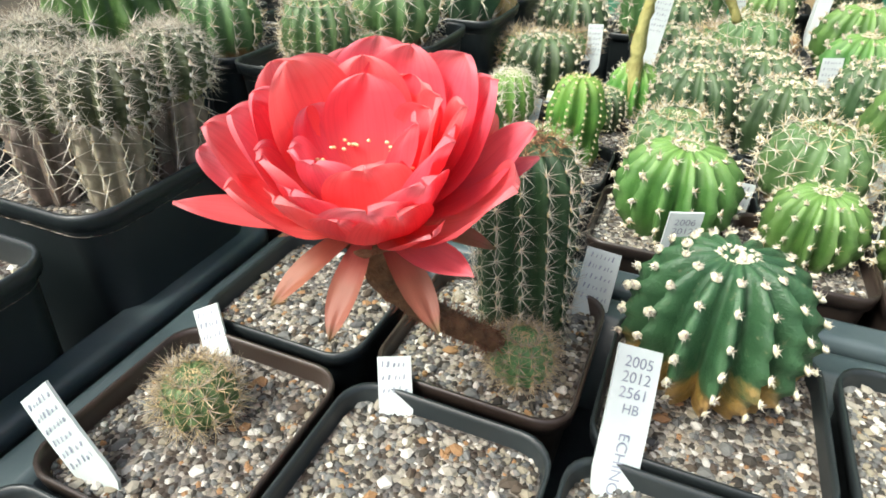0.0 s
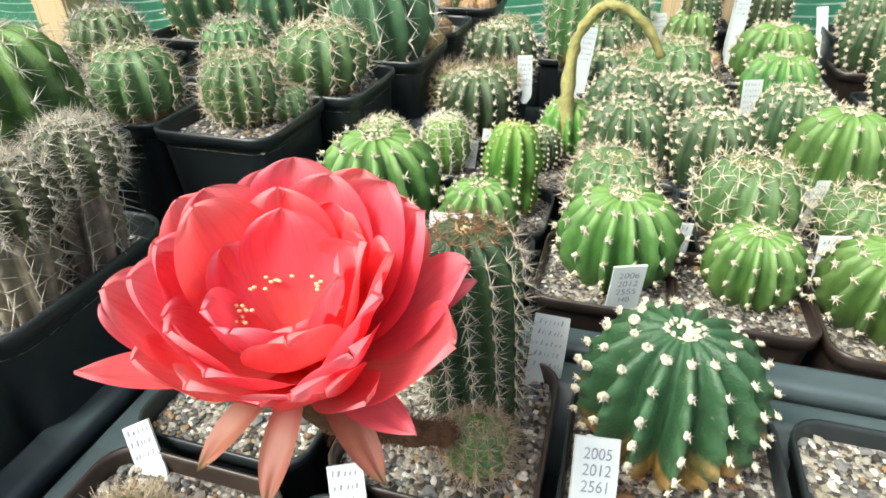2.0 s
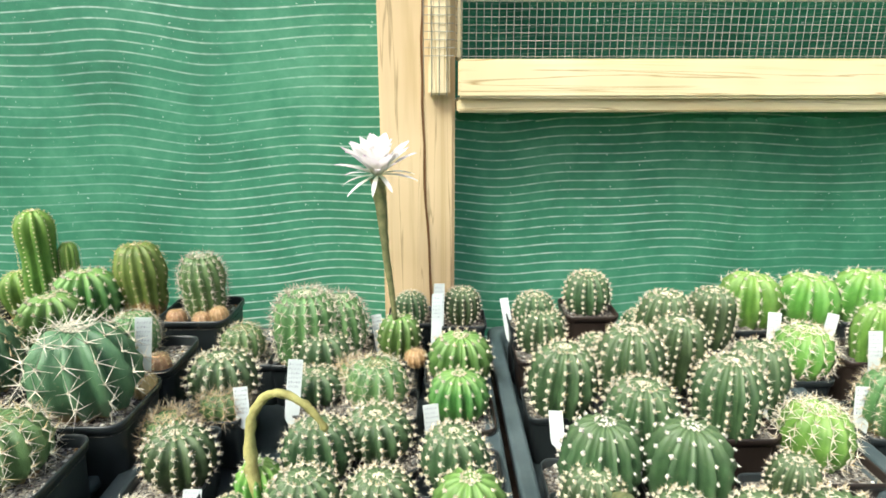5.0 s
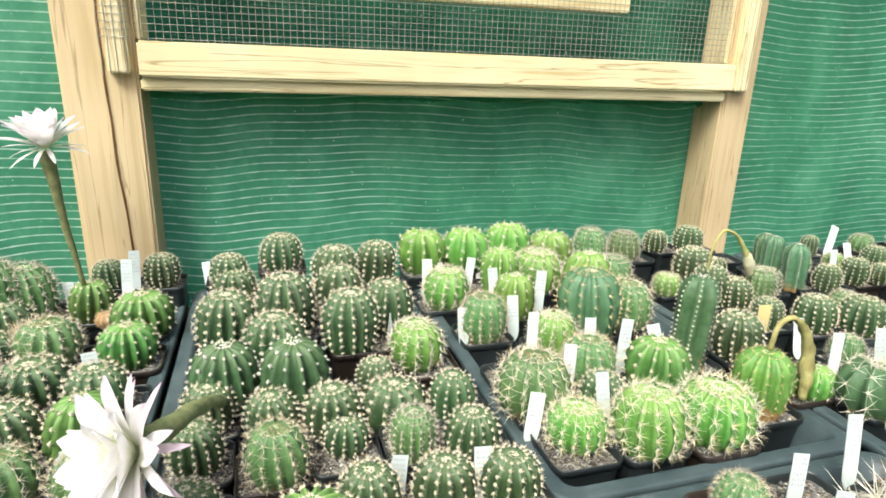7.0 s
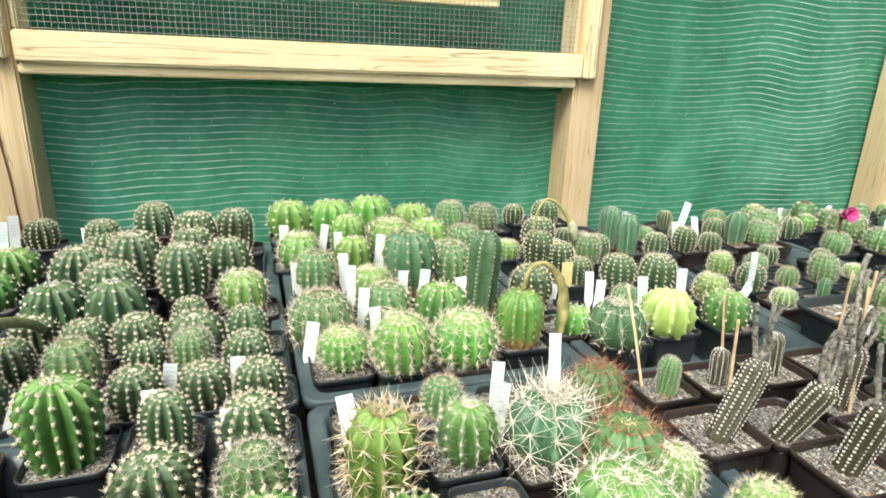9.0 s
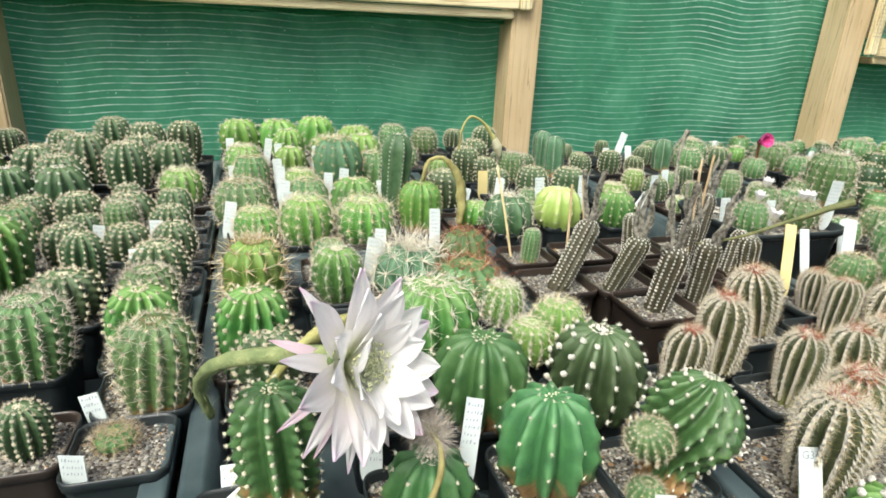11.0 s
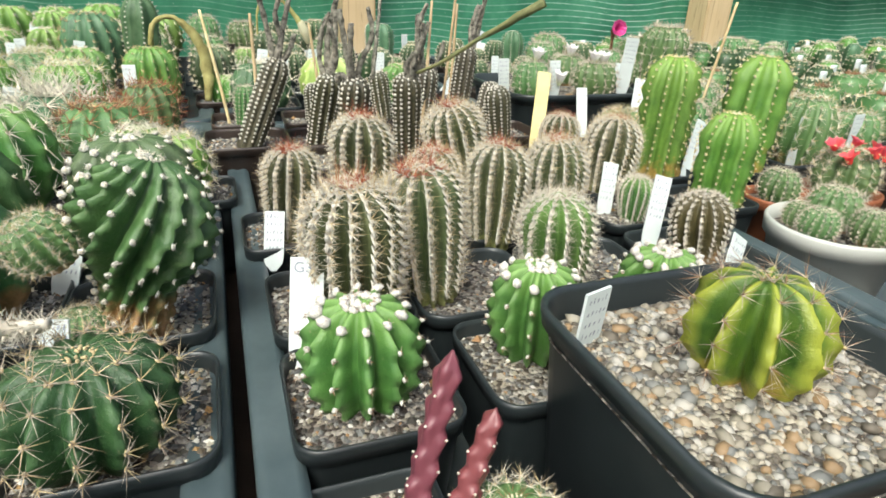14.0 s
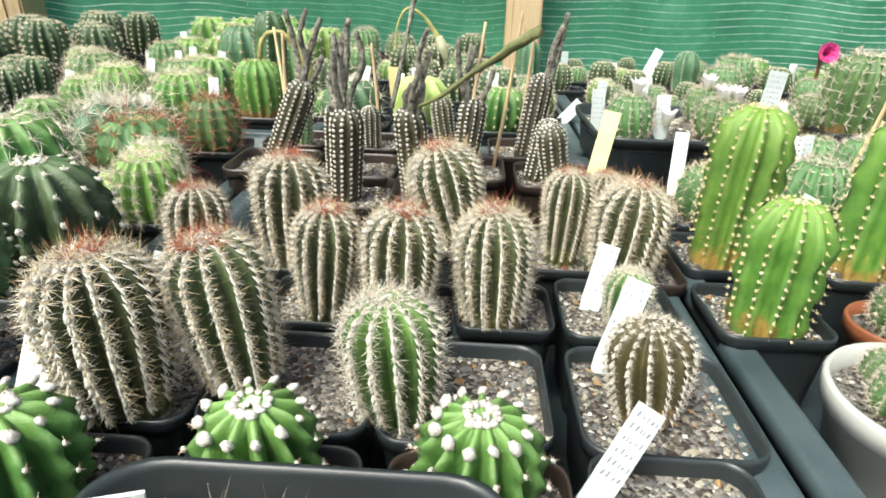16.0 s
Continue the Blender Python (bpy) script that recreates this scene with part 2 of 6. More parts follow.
    rb = ramp(n, [(0.35, (0.78, 0.74, 0.66)), (0.65, (1, 1, 1))])
    l.new(big.outputs["Fac"], rb.inputs["Fac"])
    mx.inputs["Factor"].default_value = 1.0
    l.new(r.outputs["Color"], mx.inputs["A"])
    l.new(rb.outputs["Color"], mx.inputs["B"])
    l.new(vary(n, l, mx.outputs["Result"], 0.1, 0.004), b.inputs["Base Color"])
    b.inputs["Roughness"].default_value = rough
    bump(n, l, b, t.outputs["Fac"], 0.3, 0.002)
    return m


def cloth_material(name="green_shade_cloth", tape=1.0):
    """Woven green shade cloth: dark knit with pale horizontal tapes, letting some daylight through."""
    m, n, l, b = nodes_of(name)
    tc = n.new("ShaderNodeTexCoord")
    sep = n.new("ShaderNodeSeparateXYZ")
    l.new(tc.outputs["Object"], sep.inputs["Vector"])
    mp = n.new("ShaderNodeMapping")
    mp.inputs["Scale"].default_value = (1.6, 0, 0.9)
    l.new(tc.outputs["Object"], mp.inputs["Vector"])
    sag = n.new("ShaderNodeTexNoise")
    sag.inputs["Scale"].default_value, sag.inputs["Detail"].default_value = 1.8, 1.0
    l.new(mp.outputs["Vector"], sag.inputs["Vector"])
    ma = n.new("ShaderNodeMath")
    ma.operation = "MULTIPLY_ADD"
    ma.inputs[1].default_value = 0.085
    l.new(sag.outputs["Fac"], ma.inputs[0])
    l.new(sep.outputs["Z"], ma.inputs[2])
    fr = n.new("ShaderNodeMath")
    fr.operation = "MULTIPLY"
    fr.inputs[1].default_value = 64.0
    l.new(ma.outputs[0], fr.inputs[0])
    fc = n.new("ShaderNodeMath")
    fc.operation = "FRACT"
    l.new(fr.outputs[0], fc.inputs[0])
    line = ramp(n, [(0.0, (0, 0, 0)), (0.40, (0, 0, 0)), (0.47, (1, 1, 1)), (0.55, (1, 1, 1)), (0.62, (0, 0, 0))])
    l.new(fc.outputs[0], line.inputs["Fac"])
    # broken tapes, their uneven glint put into the colour
    mp2 = n.new("ShaderNodeMapping")
    mp2.inputs["Scale"].default_value = (40, 1, 64)
    l.new(tc.outputs["Object"], mp2.inputs["Vector"])
    br = n.new("ShaderNodeTexNoise")
    br.inputs["Scale"].default_value, br.inputs["Detail"].default_value = 1.5, 3
    l.new(mp2.outputs["Vector"], br.inputs["Vector"])
    brr = ramp(n, [(0.34, (0.35, 0.35, 0.35)), (0.60, (1, 1, 1))])
    l.new(br.outputs["Fac"], brr.inputs["Fac"])
    big = noise_tex(n, l, 1.7, 3)
    bigr = ramp(n, [(0.36, (0.3 * tape, 0.3 * tape, 0.3 * tape)), (0.56, (tape, tape, tape))])
    l.new(big.outputs["Fac"], bigr.inputs["Fac"])
    mu = n.new("ShaderNodeMath")
    mu.operation = "MULTIPLY"
    l.new(line.outputs["Color"], mu.inputs[0])
    l.new(brr.outputs["Color"], mu.inputs[1])
    mu2 = n.new("ShaderNodeMath")
    mu2.operation = "MULTIPLY"
    l.new(mu.outputs[0], mu2.inputs[0])
    l.new(bigr.outputs["Color"], mu2.inputs[1])
    base = ramp(n, [(0.22, (0.024, 0.16, 0.086)), (0.5, (0.065, 0.32, 0.175)), (0.78, (0.17, 0.52, 0.31))] if tape > 0.5 else [(0.3, (0.010, 0.09, 0.046)), (0.7, (0.04, 0.24, 0.13))])
    l.new(noise_tex(n, l, 5.0, 8, "Object", 0.7).outputs["Fac"], base.inputs["Fac"])
    mx = n.new("ShaderNodeMix")
    mx.data_type = "RGBA"
    mx.inputs["B"].default_value = (0.68, 0.9, 0.78, 1)
    # random white flecks: tiny glints put into the cloth's colour
    fl = ramp(n, [(0.70, (0, 0, 0)), (0.77, (0.8, 0.8, 0.8))])
    l.new(noise_tex(n, l, 170, 2).outputs["Fac"], fl.inputs["Fac"])
    both = n.new("ShaderNodeMath")
    both.operation = "MAXIMUM"
    l.new(mu2.outputs[0], both.inputs[0])
    l.new(fl.outputs["Color"], both.inputs[1])
    l.new(both.outputs[0], mx.inputs["Factor"])
    l.new(base.outputs["Color"], mx.inputs["A"])
    l.new(mx.outputs["Result"], b.inputs["Base Color"])
    b.inputs["Roughness"].default_value = 0.55
    wv = noise_tex(n, l, 500, 2)
    bump(n, l, b, wv.outputs["Fac"], 0.4, 0.001)
    tr = n.new("ShaderNodeBsdfTranslucent")
    l.new(mx.outputs["Result"], tr.inputs["Color"])
    ms = n.new("ShaderNodeMixShader")
    ms.inputs[0].default_value = 0.45
    out = n["Material Output"]
    l.new(b.outputs[0], ms.inputs[1])
    l.new(tr.outputs[0], ms.inputs[2])
    l.new(ms.outputs[0], out.inputs["Surface"])
    return m


def petal_material(name, inner, outer, edge, power=0.34):
    """Thin petal: colour runs from throat to tip, fine veins along it, some light passing through."""
    m, n, l, b = nodes_of(name)
    uv = n.new("ShaderNodeTexCoord")
    sep = n.new("ShaderNodeSeparateXYZ")
    l.new(uv.outputs["UV"], sep.inputs["Vector"])
    r = ramp(n, [(0.0, inner), (0.55, outer), (0.86, outer), (1.0, edge)])
    l.new(sep.outputs["Y"], r.inputs["Fac"])
    mp = n.new("ShaderNodeMapping")
    mp.inputs["Scale"].default_value = (26, 1.2, 1)
    l.new(uv.outputs["UV"], mp.inputs["Vector"])
    t = n.new("ShaderNodeTexNoise")
    t.inputs["Scale"].default_value, t.inputs["Detail"].default_value = 1.4, 3
    l.new(mp.outputs["Vector"], t.inputs["Vector"])
    rv = ramp(n, [(0.3, (0.90, 0.84, 0.84)), (0.65, (1, 1, 1))])
    l.new(t.outputs["Fac"], rv.inputs["Fac"])
    mx = n.new("ShaderNodeMix")
    mx.data_type, mx.blend_type = "RGBA", "MULTIPLY"
    mx.inputs["Factor"].default_value = 1.0
    l.new(r.outputs["Color"], mx.inputs["A"])
    l.new(rv.outputs["Color"], mx.inputs["B"])
    col = vary(n, l, mx.outputs["Result"], 0.08, 0.008)
    l.new(col, b.inputs["Base Color"])
    b.inputs["Roughness"].default_value = 0.5
    bump(n, l, b, t.outputs["Fac"], 0.14, 0.001)
    tr = n.new("ShaderNodeBsdfTranslucent")
    l.new(col, tr.inputs["Color"])
    ms = n.new("ShaderNodeMixShader")
    ms.inputs[0].default_value = power
    l.new(b.outputs[0], ms.inputs[1])
    l.new(tr.outputs[0], ms.inputs[2])
    l.new(ms.outputs[0], n["Material Output"].inputs["Surface"])
    return m


GRIT, STONES, PEBBLES, CLOTH, NETTING = grit_material(), gravel_material(), pebble_material(), cloth_material(), cloth_material("dark_netting", 0.12)
WOOD = wood_material("sawn_pine", (0.68, 0.52, 0.25), (0.87, 0.78, 0.50))
WOOD_POST = wood_material("treated_post", (0.54, 0.42, 0.23), (0.66, 0.53, 0.32), 0.7)
RED_PETAL = petal_material("petal_coral_red", (0.98, 0.20, 0.15), (0.98, 0.165, 0.205), (0.98, 0.33, 0.36), 0.5)
RED_SEPAL = petal_material("sepal_red_brown", (0.52, 0.06, 0.06), (0.30, 0.105, 0.065), (0.14, 0.115, 0.045), 0.2)
WHITE_PETAL = petal_material("petal_white", (0.80, 0.88, 0.62), (0.95, 0.955, 0.945), (0.95, 0.94, 0.95), 0.42)
TIP_PETAL = petal_material("petal_white_pink_tip", (0.84, 0.88, 0.7), (0.94, 0.92, 0.94), (0.88, 0.68, 0.84), 0.42)
PINK_PETAL = petal_material("petal_pale_pink", (0.72, 0.72, 0.5), (0.84, 0.68, 0.78), (0.74, 0.46, 0.6))
MAGENTA_PETAL = petal_material("petal_magenta", (0.7, 0.06, 0.3), (0.78, 0.08, 0.36), (0.8, 0.15, 0.42))
TUBE = plain("flower_tube_green", (0.12, 0.16, 0.06), (0.26, 0.28, 0.12), 0.8, 90, 0.15, 0.02, 0.5, 0.003)
TUBE_DRY = plain("flower_tube_withered", (0.24, 0.22, 0.07), (0.46, 0.44, 0.17), 0.85, 60, 0.15, 0.02, 0.6, 0.003)
TUBE_DARK = plain("flower_tube_blackened", (0.03, 0.028, 0.02), (0.40, 0.38, 0.31), 0.9, 200, 0.1, 0.01, 0.7, 0.003)
TUBE_BROWN = plain("flower_tube_hairy_brown", (0.12, 0.05, 0.025), (0.3, 0.14, 0.07), 0.9, 120, 0.1, 0.01, 0.7, 0.003)
STAMEN = plain("stamen_pale_green", (0.62, 0.68, 0.36), (0.82, 0.84, 0.55), 0.8, 300, 0.1)
ANTHER = plain("anther_yellow", (0.78, 0.66, 0.3), (0.9, 0.82, 0.5), 0.8, 300, 0.1)
WOOLLY = plain("plant_wool", (0.34, 0.3, 0.24), (0.6, 0.56, 0.48), 0.95, 120, 0.1)

# ---------------------------------------------------------------- building blocks
RIM, BASE = 0.905, 0.840          # height of a small pot's rim, and of the tray floor it stands on


def mesh(name, verts, faces, material=None, smooth=True, uv=None):
    me = bpy.data.meshes.new(name)
    me.from_pydata([tuple(v) for v in verts], [], faces)
    if smooth:
        me.shade_smooth()
    if uv is not None:
        lay = me.uv_layers.new(name="UVMap")
        idx = np.empty(len(me.loops), dtype=np.int32)
        me.loops.foreach_get("vertex_index", idx)
        lay.data.foreach_set("uv", np.asarray(uv, dtype=np.float32)[idx].ravel())
    if material:
        me.materials.append(material)
    return me


def part(name, me, parent, label="", m=None, kind=""):
    """One mesh as a part under a thing or under another part."""
    ob = new(name, me)
    ob.parent = parent
    if m is not None:
        ob.matrix_local = m
    return tagged(ob, label=label, kind=kind)


def thing(name, label, category, group="", m=None, kind=""):
    ob = new(name)
    ob.empty_display_size = 0.02
    if m is not None:
        ob.matrix_world = m
    return tagged(ob, label, category, group, kind)


def grid_faces(rings, segs, closed=True, start=0):
    f = []
    for i in range(rings - 1):
        for j in range(segs if closed else segs - 1):
            a, b = start + i * segs + j, start + i * segs + (j + 1) % segs
            f.append((a, b, b + segs, a + segs))
    return f


def block(name, x0, x1, y0, y1, z0, z1, material, bev=0.003, rot=0.0, wob=0.0):
    """A board with eased edges; its mesh lies along local x so that the grain follows its length."""
    sx, sy, sz = x1 - x0, y1 - y0, z1 - z0
    bm = bmesh.new()
    bmesh.ops.create_cube(bm, size=1)
    up = sz > sx
    dims = (sz, sy, sx) if up else (sx, sy, sz)
    bmesh.ops.scale(bm, vec=dims, verts=bm.verts)
    bmesh.ops.bevel(bm, geom=bm.edges[:], offset=bev, segments=2, affect="EDGES", clamp_overlap=True)
    me = bpy.data.meshes.new(name)
    bm.to_mesh(me)
    bm.free()
    me.materials.append(material)
    m = pose((x0 + x1) / 2, (y0 + y1) / 2, (z0 + z1) / 2, 0, 90 if up else 0, 0) @ pose(0, 0, 0, rot, 0, 0)
    return me, m


def round_square(size, corner, n=6):
    """Outline of a square with rounded corners, counter-clockwise."""
    h, out = size / 2, []
    c = min(corner, h * 0.98)
    for q, (sx, sy) in enumerate(((1, 1), (-1, 1), (-1, -1), (1, -1))):
        for k in range(n + 1):
            a = radians(90 * q + 90 * k / n)
            out.append((sx * (h - c) + c * math.cos(a), sy * (h - c) + c * math.sin(a)))
    return out


CACHE = {}


def pot_mesh(size, height, material, corner=0.16, lip=0.006, wall=0.0022, n=5):
    key = ("pot", round(size, 4), round(height, 4), material.name, corner)
    if key not in CACHE:
        prof = [(0.80, 0.0), (0.82, 0.002), (0.935, height - lip * 1.6), (0.94, height - lip * 1.5), (0.985, height - lip * 1.4), (1.0, height - lip * 0.4), (0.995, height), (0.965, height), (0.955, height - lip * 0.5), (0.93, height - lip * 1.6), (0.84, height * 0.35)]
        v, segs = [], 4 * (n + 1)
        for s, z in prof:
            v += [(x, y, z) for x, y in round_square(size * s, size * corner * s, n)]
        f = grid_faces(len(prof), segs)
        f.append(tuple(range(segs - 1, -1, -1)))
        CACHE[key] = mesh("pot", v, f, material)
        CACHE[key].shade_smooth()
    return CACHE[key]


def round_pot_mesh(radius, height, material):
    key = ("rpot", radius, height, material.name)
    if key not in CACHE:
        prof = [(0.74, 0), (0.76, 0.002), (0.93, height * 0.8), (1.0, height * 0.81), (1.02, height * 0.97), (1.0, height), (0.96, height), (0.93, height * 0.82), (0.82, height * 0.4)]
        v = [(radius * s * math.cos(2 * math.pi * k / 40), radius * s * math.sin(2 * math.pi * k / 40), z) for s, z in prof for k in range(40)]
        f = grid_faces(len(prof), 40)
        f.append(tuple(range(39, -1, -1)))
        CACHE[key] = mesh("pot", v, f, material)
    return CACHE[key]


def _ico():
    bm = bmesh.new()
    bmesh.ops.create_icosphere(bm, subdivisions=1, radius=1)
    v = np.array([p.co for p in bm.verts])
    f = [tuple(q.index for q in p.verts) for p in bm.faces]
    bm.free()
    return v, f


ICO_V, ICO_F = _ico()
OCT_V = np.array([(1, 0, 0), (0, 1, 0), (-1, 0, 0), (0, -1, 0), (0, 0, 1.0), (0, 0, -1.0)])
OCT_F = [(0, 1, 4), (1, 2, 4), (2, 3, 4), (3, 0, 4), (1, 0, 5), (2, 1, 5), (3, 2, 5), (0, 3, 5)]


def stones_mesh(size, count, big, variant, material, round_=False):
    """Loose stones covering a pot's top, lying on and half in the grit."""
    key = ("stones", round(size, 3), count, big, variant, material.name, round_)
    if key not in CACHE:
        rng = np.random.default_rng(100 + variant)
        vs, fs, o = [], [], 0
        sv_, sf_ = (ICO_V, ICO_F) if count > 1000 else (OCT_V, OCT_F)
        for k in range(count):
            x, y = rng.uniform(-1, 1, 2) * size * (0.435 if material is PEBBLES else 0.465)
            if round_ and math.hypot(x, y) > 0.47 * size:
                continue
            r = big * rng.uniform(0.4, 1.0) * (1.7 if rng.random() < 0.09 else 1)
            sc = r * np.array([rng.uniform(0.8, 1.3), rng.uniform(0.7, 1.0), rng.uniform(0.5, 0.8)])
            a = rng.uniform(0, 6.28)
            p = sv_ * (1 + rng.uniform(-0.25, 0.25, (len(sv_), 1))) * sc
            c, s = math.cos(a), math.sin(a)
            p = np.c_[p[:, 0] * c - p[:, 1] * s + x, p[:, 0] * s + p[:, 1] * c + y, p[:, 2] + r * 0.2 + rng.uniform(0, 0.4) * r]
            vs.append(p)
            fs += [(i + o, j + o, q + o) for i, j, q in sf_]
            o += len(sv_)
        CACHE[key] = mesh("gravel", np.concatenate(vs), fs, material, smooth=(material is PEBBLES))
    return CACHE[key]


def bed_mesh(size, corner=0.16):
    key = ("bed", round(size, 3), corner)
    if key not in CACHE:
        ring = round_square(size * 0.945, size * corner)
        v = [(0, 0, 0.0015)] + [(x * 0.6, y * 0.6, 0.001) for x, y in ring] + [(x, y, 0) for x, y in ring]
        n = len(ring)
        f = [(0, 1 + k, 1 + (k + 1) % n) for k in range(n)] + [(1 + k, 1 + n + k, 1 + n + (k + 1) % n, 1 + (k + 1) % n) for k in range(n)]
        CACHE[key] = mesh("soil", v, f, GRIT)
    return CACHE[key]


# ---------------------------------------------------------------- cacti
# skin, ribs, rib depth, crest sharpness, areoles a rib, felt, felt size, spine sets: (colour, count, length, spread, thickness)
KINDS = {
    "dot": ("dark", 13, 0.34, 0.85, 10, "cream", 0.036, [("white", 7, 0.085, 64, 0.0065), ("tan", 3, 0.085, 34, 0.0055)]),
    "dow": ("dark", 13, 0.36, 0.85, 7, "white", 0.036, [("white", 6, 0.05, 62, 0.0055)]),
    "doc": ("darkcork", 14, 0.42, 0.8, 8, "cream", 0.034, [("white", 7, 0.04, 70, 0.0055), ("grey", 3, 0.035, 30, 0.005)]),
    "brt": ("bright", 13, 0.42, 0.85, 7, "cream", 0.032, [("white", 7, 0.065, 66, 0.0055), ("tan", 3, 0.065, 40, 0.0055)]),
    "brw": ("bright", 12, 0.46, 0.95, 6, "white", 0.044, [("brown", 3, 0.05, 50, 0.005), ("grey", 4, 0.06, 60, 0.005)]),
    "lim": ("lime", 11, 0.40, 0.9, 7, "cream", 0.026, [("white", 7, 0.10, 62, 0.006)]),
    "plm": ("pale", 9, 0.22, 0.6, 6, "cream", 0.03, [("white", 3, 0.05, 60, 0.005)]),
    "lsp": ("lime", 15, 0.26, 0.8, 8, "cream", 0.020, [("white", 12, 0.17, 66, 0.0050), ("yellow", 4, 0.16, 35, 0.0044)]),
    "spl": ("lime", 14, 0.16, 0.8, 8, "cream", 0.018, [("white", 9, 0.17, 66, 0.007), ("tan", 2, 0.12, 30, 0.006)]),
    "spw": ("lime", 14, 0.14, 0.8, 9, "cream", 0.018, [("white", 10, 0.22, 66, 0.007)]),
    "spg": ("grey", 14, 0.22, 0.8, 9, "cream", 0.022, [("white", 9, 0.16, 68, 0.0042), ("tan", 3, 0.16, 38, 0.0045)]),
    "spb": ("grey", 14, 0.22, 0.8, 9, "cream", 0.022, [("white", 8, 0.15, 66, 0.0042), ("tan", 4, 0.16, 38, 0.0048)]),
    "spn": ("grey", 15, 0.18, 0.8, 9, "cream", 0.024, [("white", 6, 0.14, 60, 0.0062), ("grey", 4, 0.16, 38, 0.007)]),
    "spy": ("lime", 11, 0.24, 0.8, 6, "tan", 0.024, [("tan", 6, 0.3, 52, 0.009), ("white", 2, 0.34, 28, 0.009)]),
    "lsb": ("bright", 12, 0.28, 0.85, 7, "cream", 0.022, [("white", 9, 0.17, 72, 0.0048)]),
    "lsh": ("shade", 12, 0.26, 0.8, 9, "tan", 0.026, [("white", 8, 0.20, 72, 0.0048), ("grey", 4, 0.22, 36, 0.005)]),
    "lsk": ("deep", 13, 0.3, 0.85, 8, "tan", 0.022, [("grey", 8, 0.15, 74, 0.0034), ("tan", 3, 0.16, 40, 0.0034)]),
    "skl": ("blue", 11, 0.34, 0.85, 6, "cream", 0.026, [("white", 8, 0.24, 68, 0.0046)]),
    "blu": ("blue", 14, 0.22, 0.8, 8, "cream", 0.026, [("tan", 6, 0.1, 60, 0.006)]),
    "sml": ("grey", 13, 0.08, 0.8, 8, "tan", 0.03, [("tan", 8, 0.30, 58, 0.007), ("grey", 7, 0.32, 35, 0.006)]),
    "orn": ("orange", 12, 0.08, 0.8, 7, "tan", 0.03, [("tan", 8, 0.14, 60, 0.008)]),
    "olv": ("olive", 13, 0.24, 1.0, 9, "cream", 0.018, [("tan", 5, 0.08, 60, 0.005)]),
    "big": ("big", 11, 0.42, 0.85, 6, "cream", 0.015, [("white", 6, 0.04, 62, 0.004)]),
    "tws": ("big", 12, 0.42, 0.8, 9, "white", 0.028, [("white", 7, 0.038, 66, 0.0045)]),
    "bga": ("big", 10, 0.40, 0.8, 5, "cream", 0.026, [("white", 6, 0.06, 62, 0.005)]),
    "str": ("bright", 9, 0.4, 0.85, 5, "cream", 0.016, [("tan", 3, 0.04, 60, 0.004)]),
    "cgr": ("column", 10, 0.36, 0.9, 13, "cream", 0.030, [("yellow", 6, 0.055, 62, 0.0055)]),
    "cgb": ("big", 10, 0.40, 0.85, 9, "cream", 0.026, [("white", 6, 0.06, 60, 0.005)]),
    "dkc": ("blue", 8, 0.3, 0.9, 13, "white", 0.034, [("white", 3, 0.05, 60, 0.006)]),
    "ngt": ("night", 10, 0.20, 0.8, 11, "white", 0.058, [("white", 3, 0.06, 60, 0.005)]),
    "mel": ("melon", 14, 0.36, 0.85, 15, "white", 0.036, [("white", 11, 0.13, 68, 0.0064), ("tan", 4, 0.22, 40, 0.0040)]),
    "meg": ("bright", 13, 0.36, 0.85, 13, "white", 0.034, [("white", 10, 0.15, 68, 0.0055), ("grey", 4, 0.20, 36, 0.004)]),
    "mlb": ("brown", 13, 0.36, 0.95, 13, "white", 0.028, [("white", 8, 0.09, 58, 0.0065), ("grey", 3, 0.13, 32, 0.0045)]),
    "ylg": ("yellow", 10, 0.56, 0.95, 6, "tan", 0.016, [("grey", 9, 0.20, 56, 0.0030), ("brown", 2, 0.22, 25, 0.0034)]),
    "wol": ("melon", 13, 0.26, 0.8, 10, "white", 0.036, [("white", 10, 0.22, 60, 0.0048), ("grey", 3, 0.24, 36, 0.0045)]),
    "lws": ("blue", 11, 0.30, 0.85, 6, "cream", 0.024, [("white", 8, 0.40, 62, 0.0065), ("white", 2, 0.36, 25, 0.0065)]),
    "rsp": ("grey", 13, 0.16, 0.8, 8, "tan", 0.026, [("brown", 6, 0.20, 58, 0.006), ("red", 2, 0.22, 36, 0.005), ("tan", 3, 0.2, 50, 0.005)]),
    "bar": ("bark", 9, 0.34, 0.9, 6, "tan", 0.03, [("white", 3, 0.40, 64, 0.009)]),
}


def ray_profile(hr, kind=""):
    """Radius and height of the body (diameter 1) from soil to crown."""
    if kind == "tws":
        # an old plant: narrow corky stem under a swollen head
        low = [(0.30, 0), (0.28, 0.16), (0.29, 0.32), (0.38, 0.44), (0.46, 0.53), (0.5, 0.61)]
        top = [(0.5 * math.cos(radians(7.25 * k)) ** 0.95, 0.61 + 0.39 * math.sin(radians(7.25 * k)) ** 1.04) for k in range(1, 13)]
        return [(r, z * hr) for r, z in low + top] + [(0.012, hr - 0.035)]
    flat = 0.78 if kind in ("mel", "meg", "mlb", "cgr", "ngt", "dkc", "wol", "bar") else 0.56
    dome = 0.54 * hr if hr < 1.15 else (min(0.52, 0.42 * hr) if hr < 1.7 else 0.5)
    if kind in ("mel", "meg", "mlb"):
        dome, flat = 0.46, 0.74
    zb, out = hr - dome, []
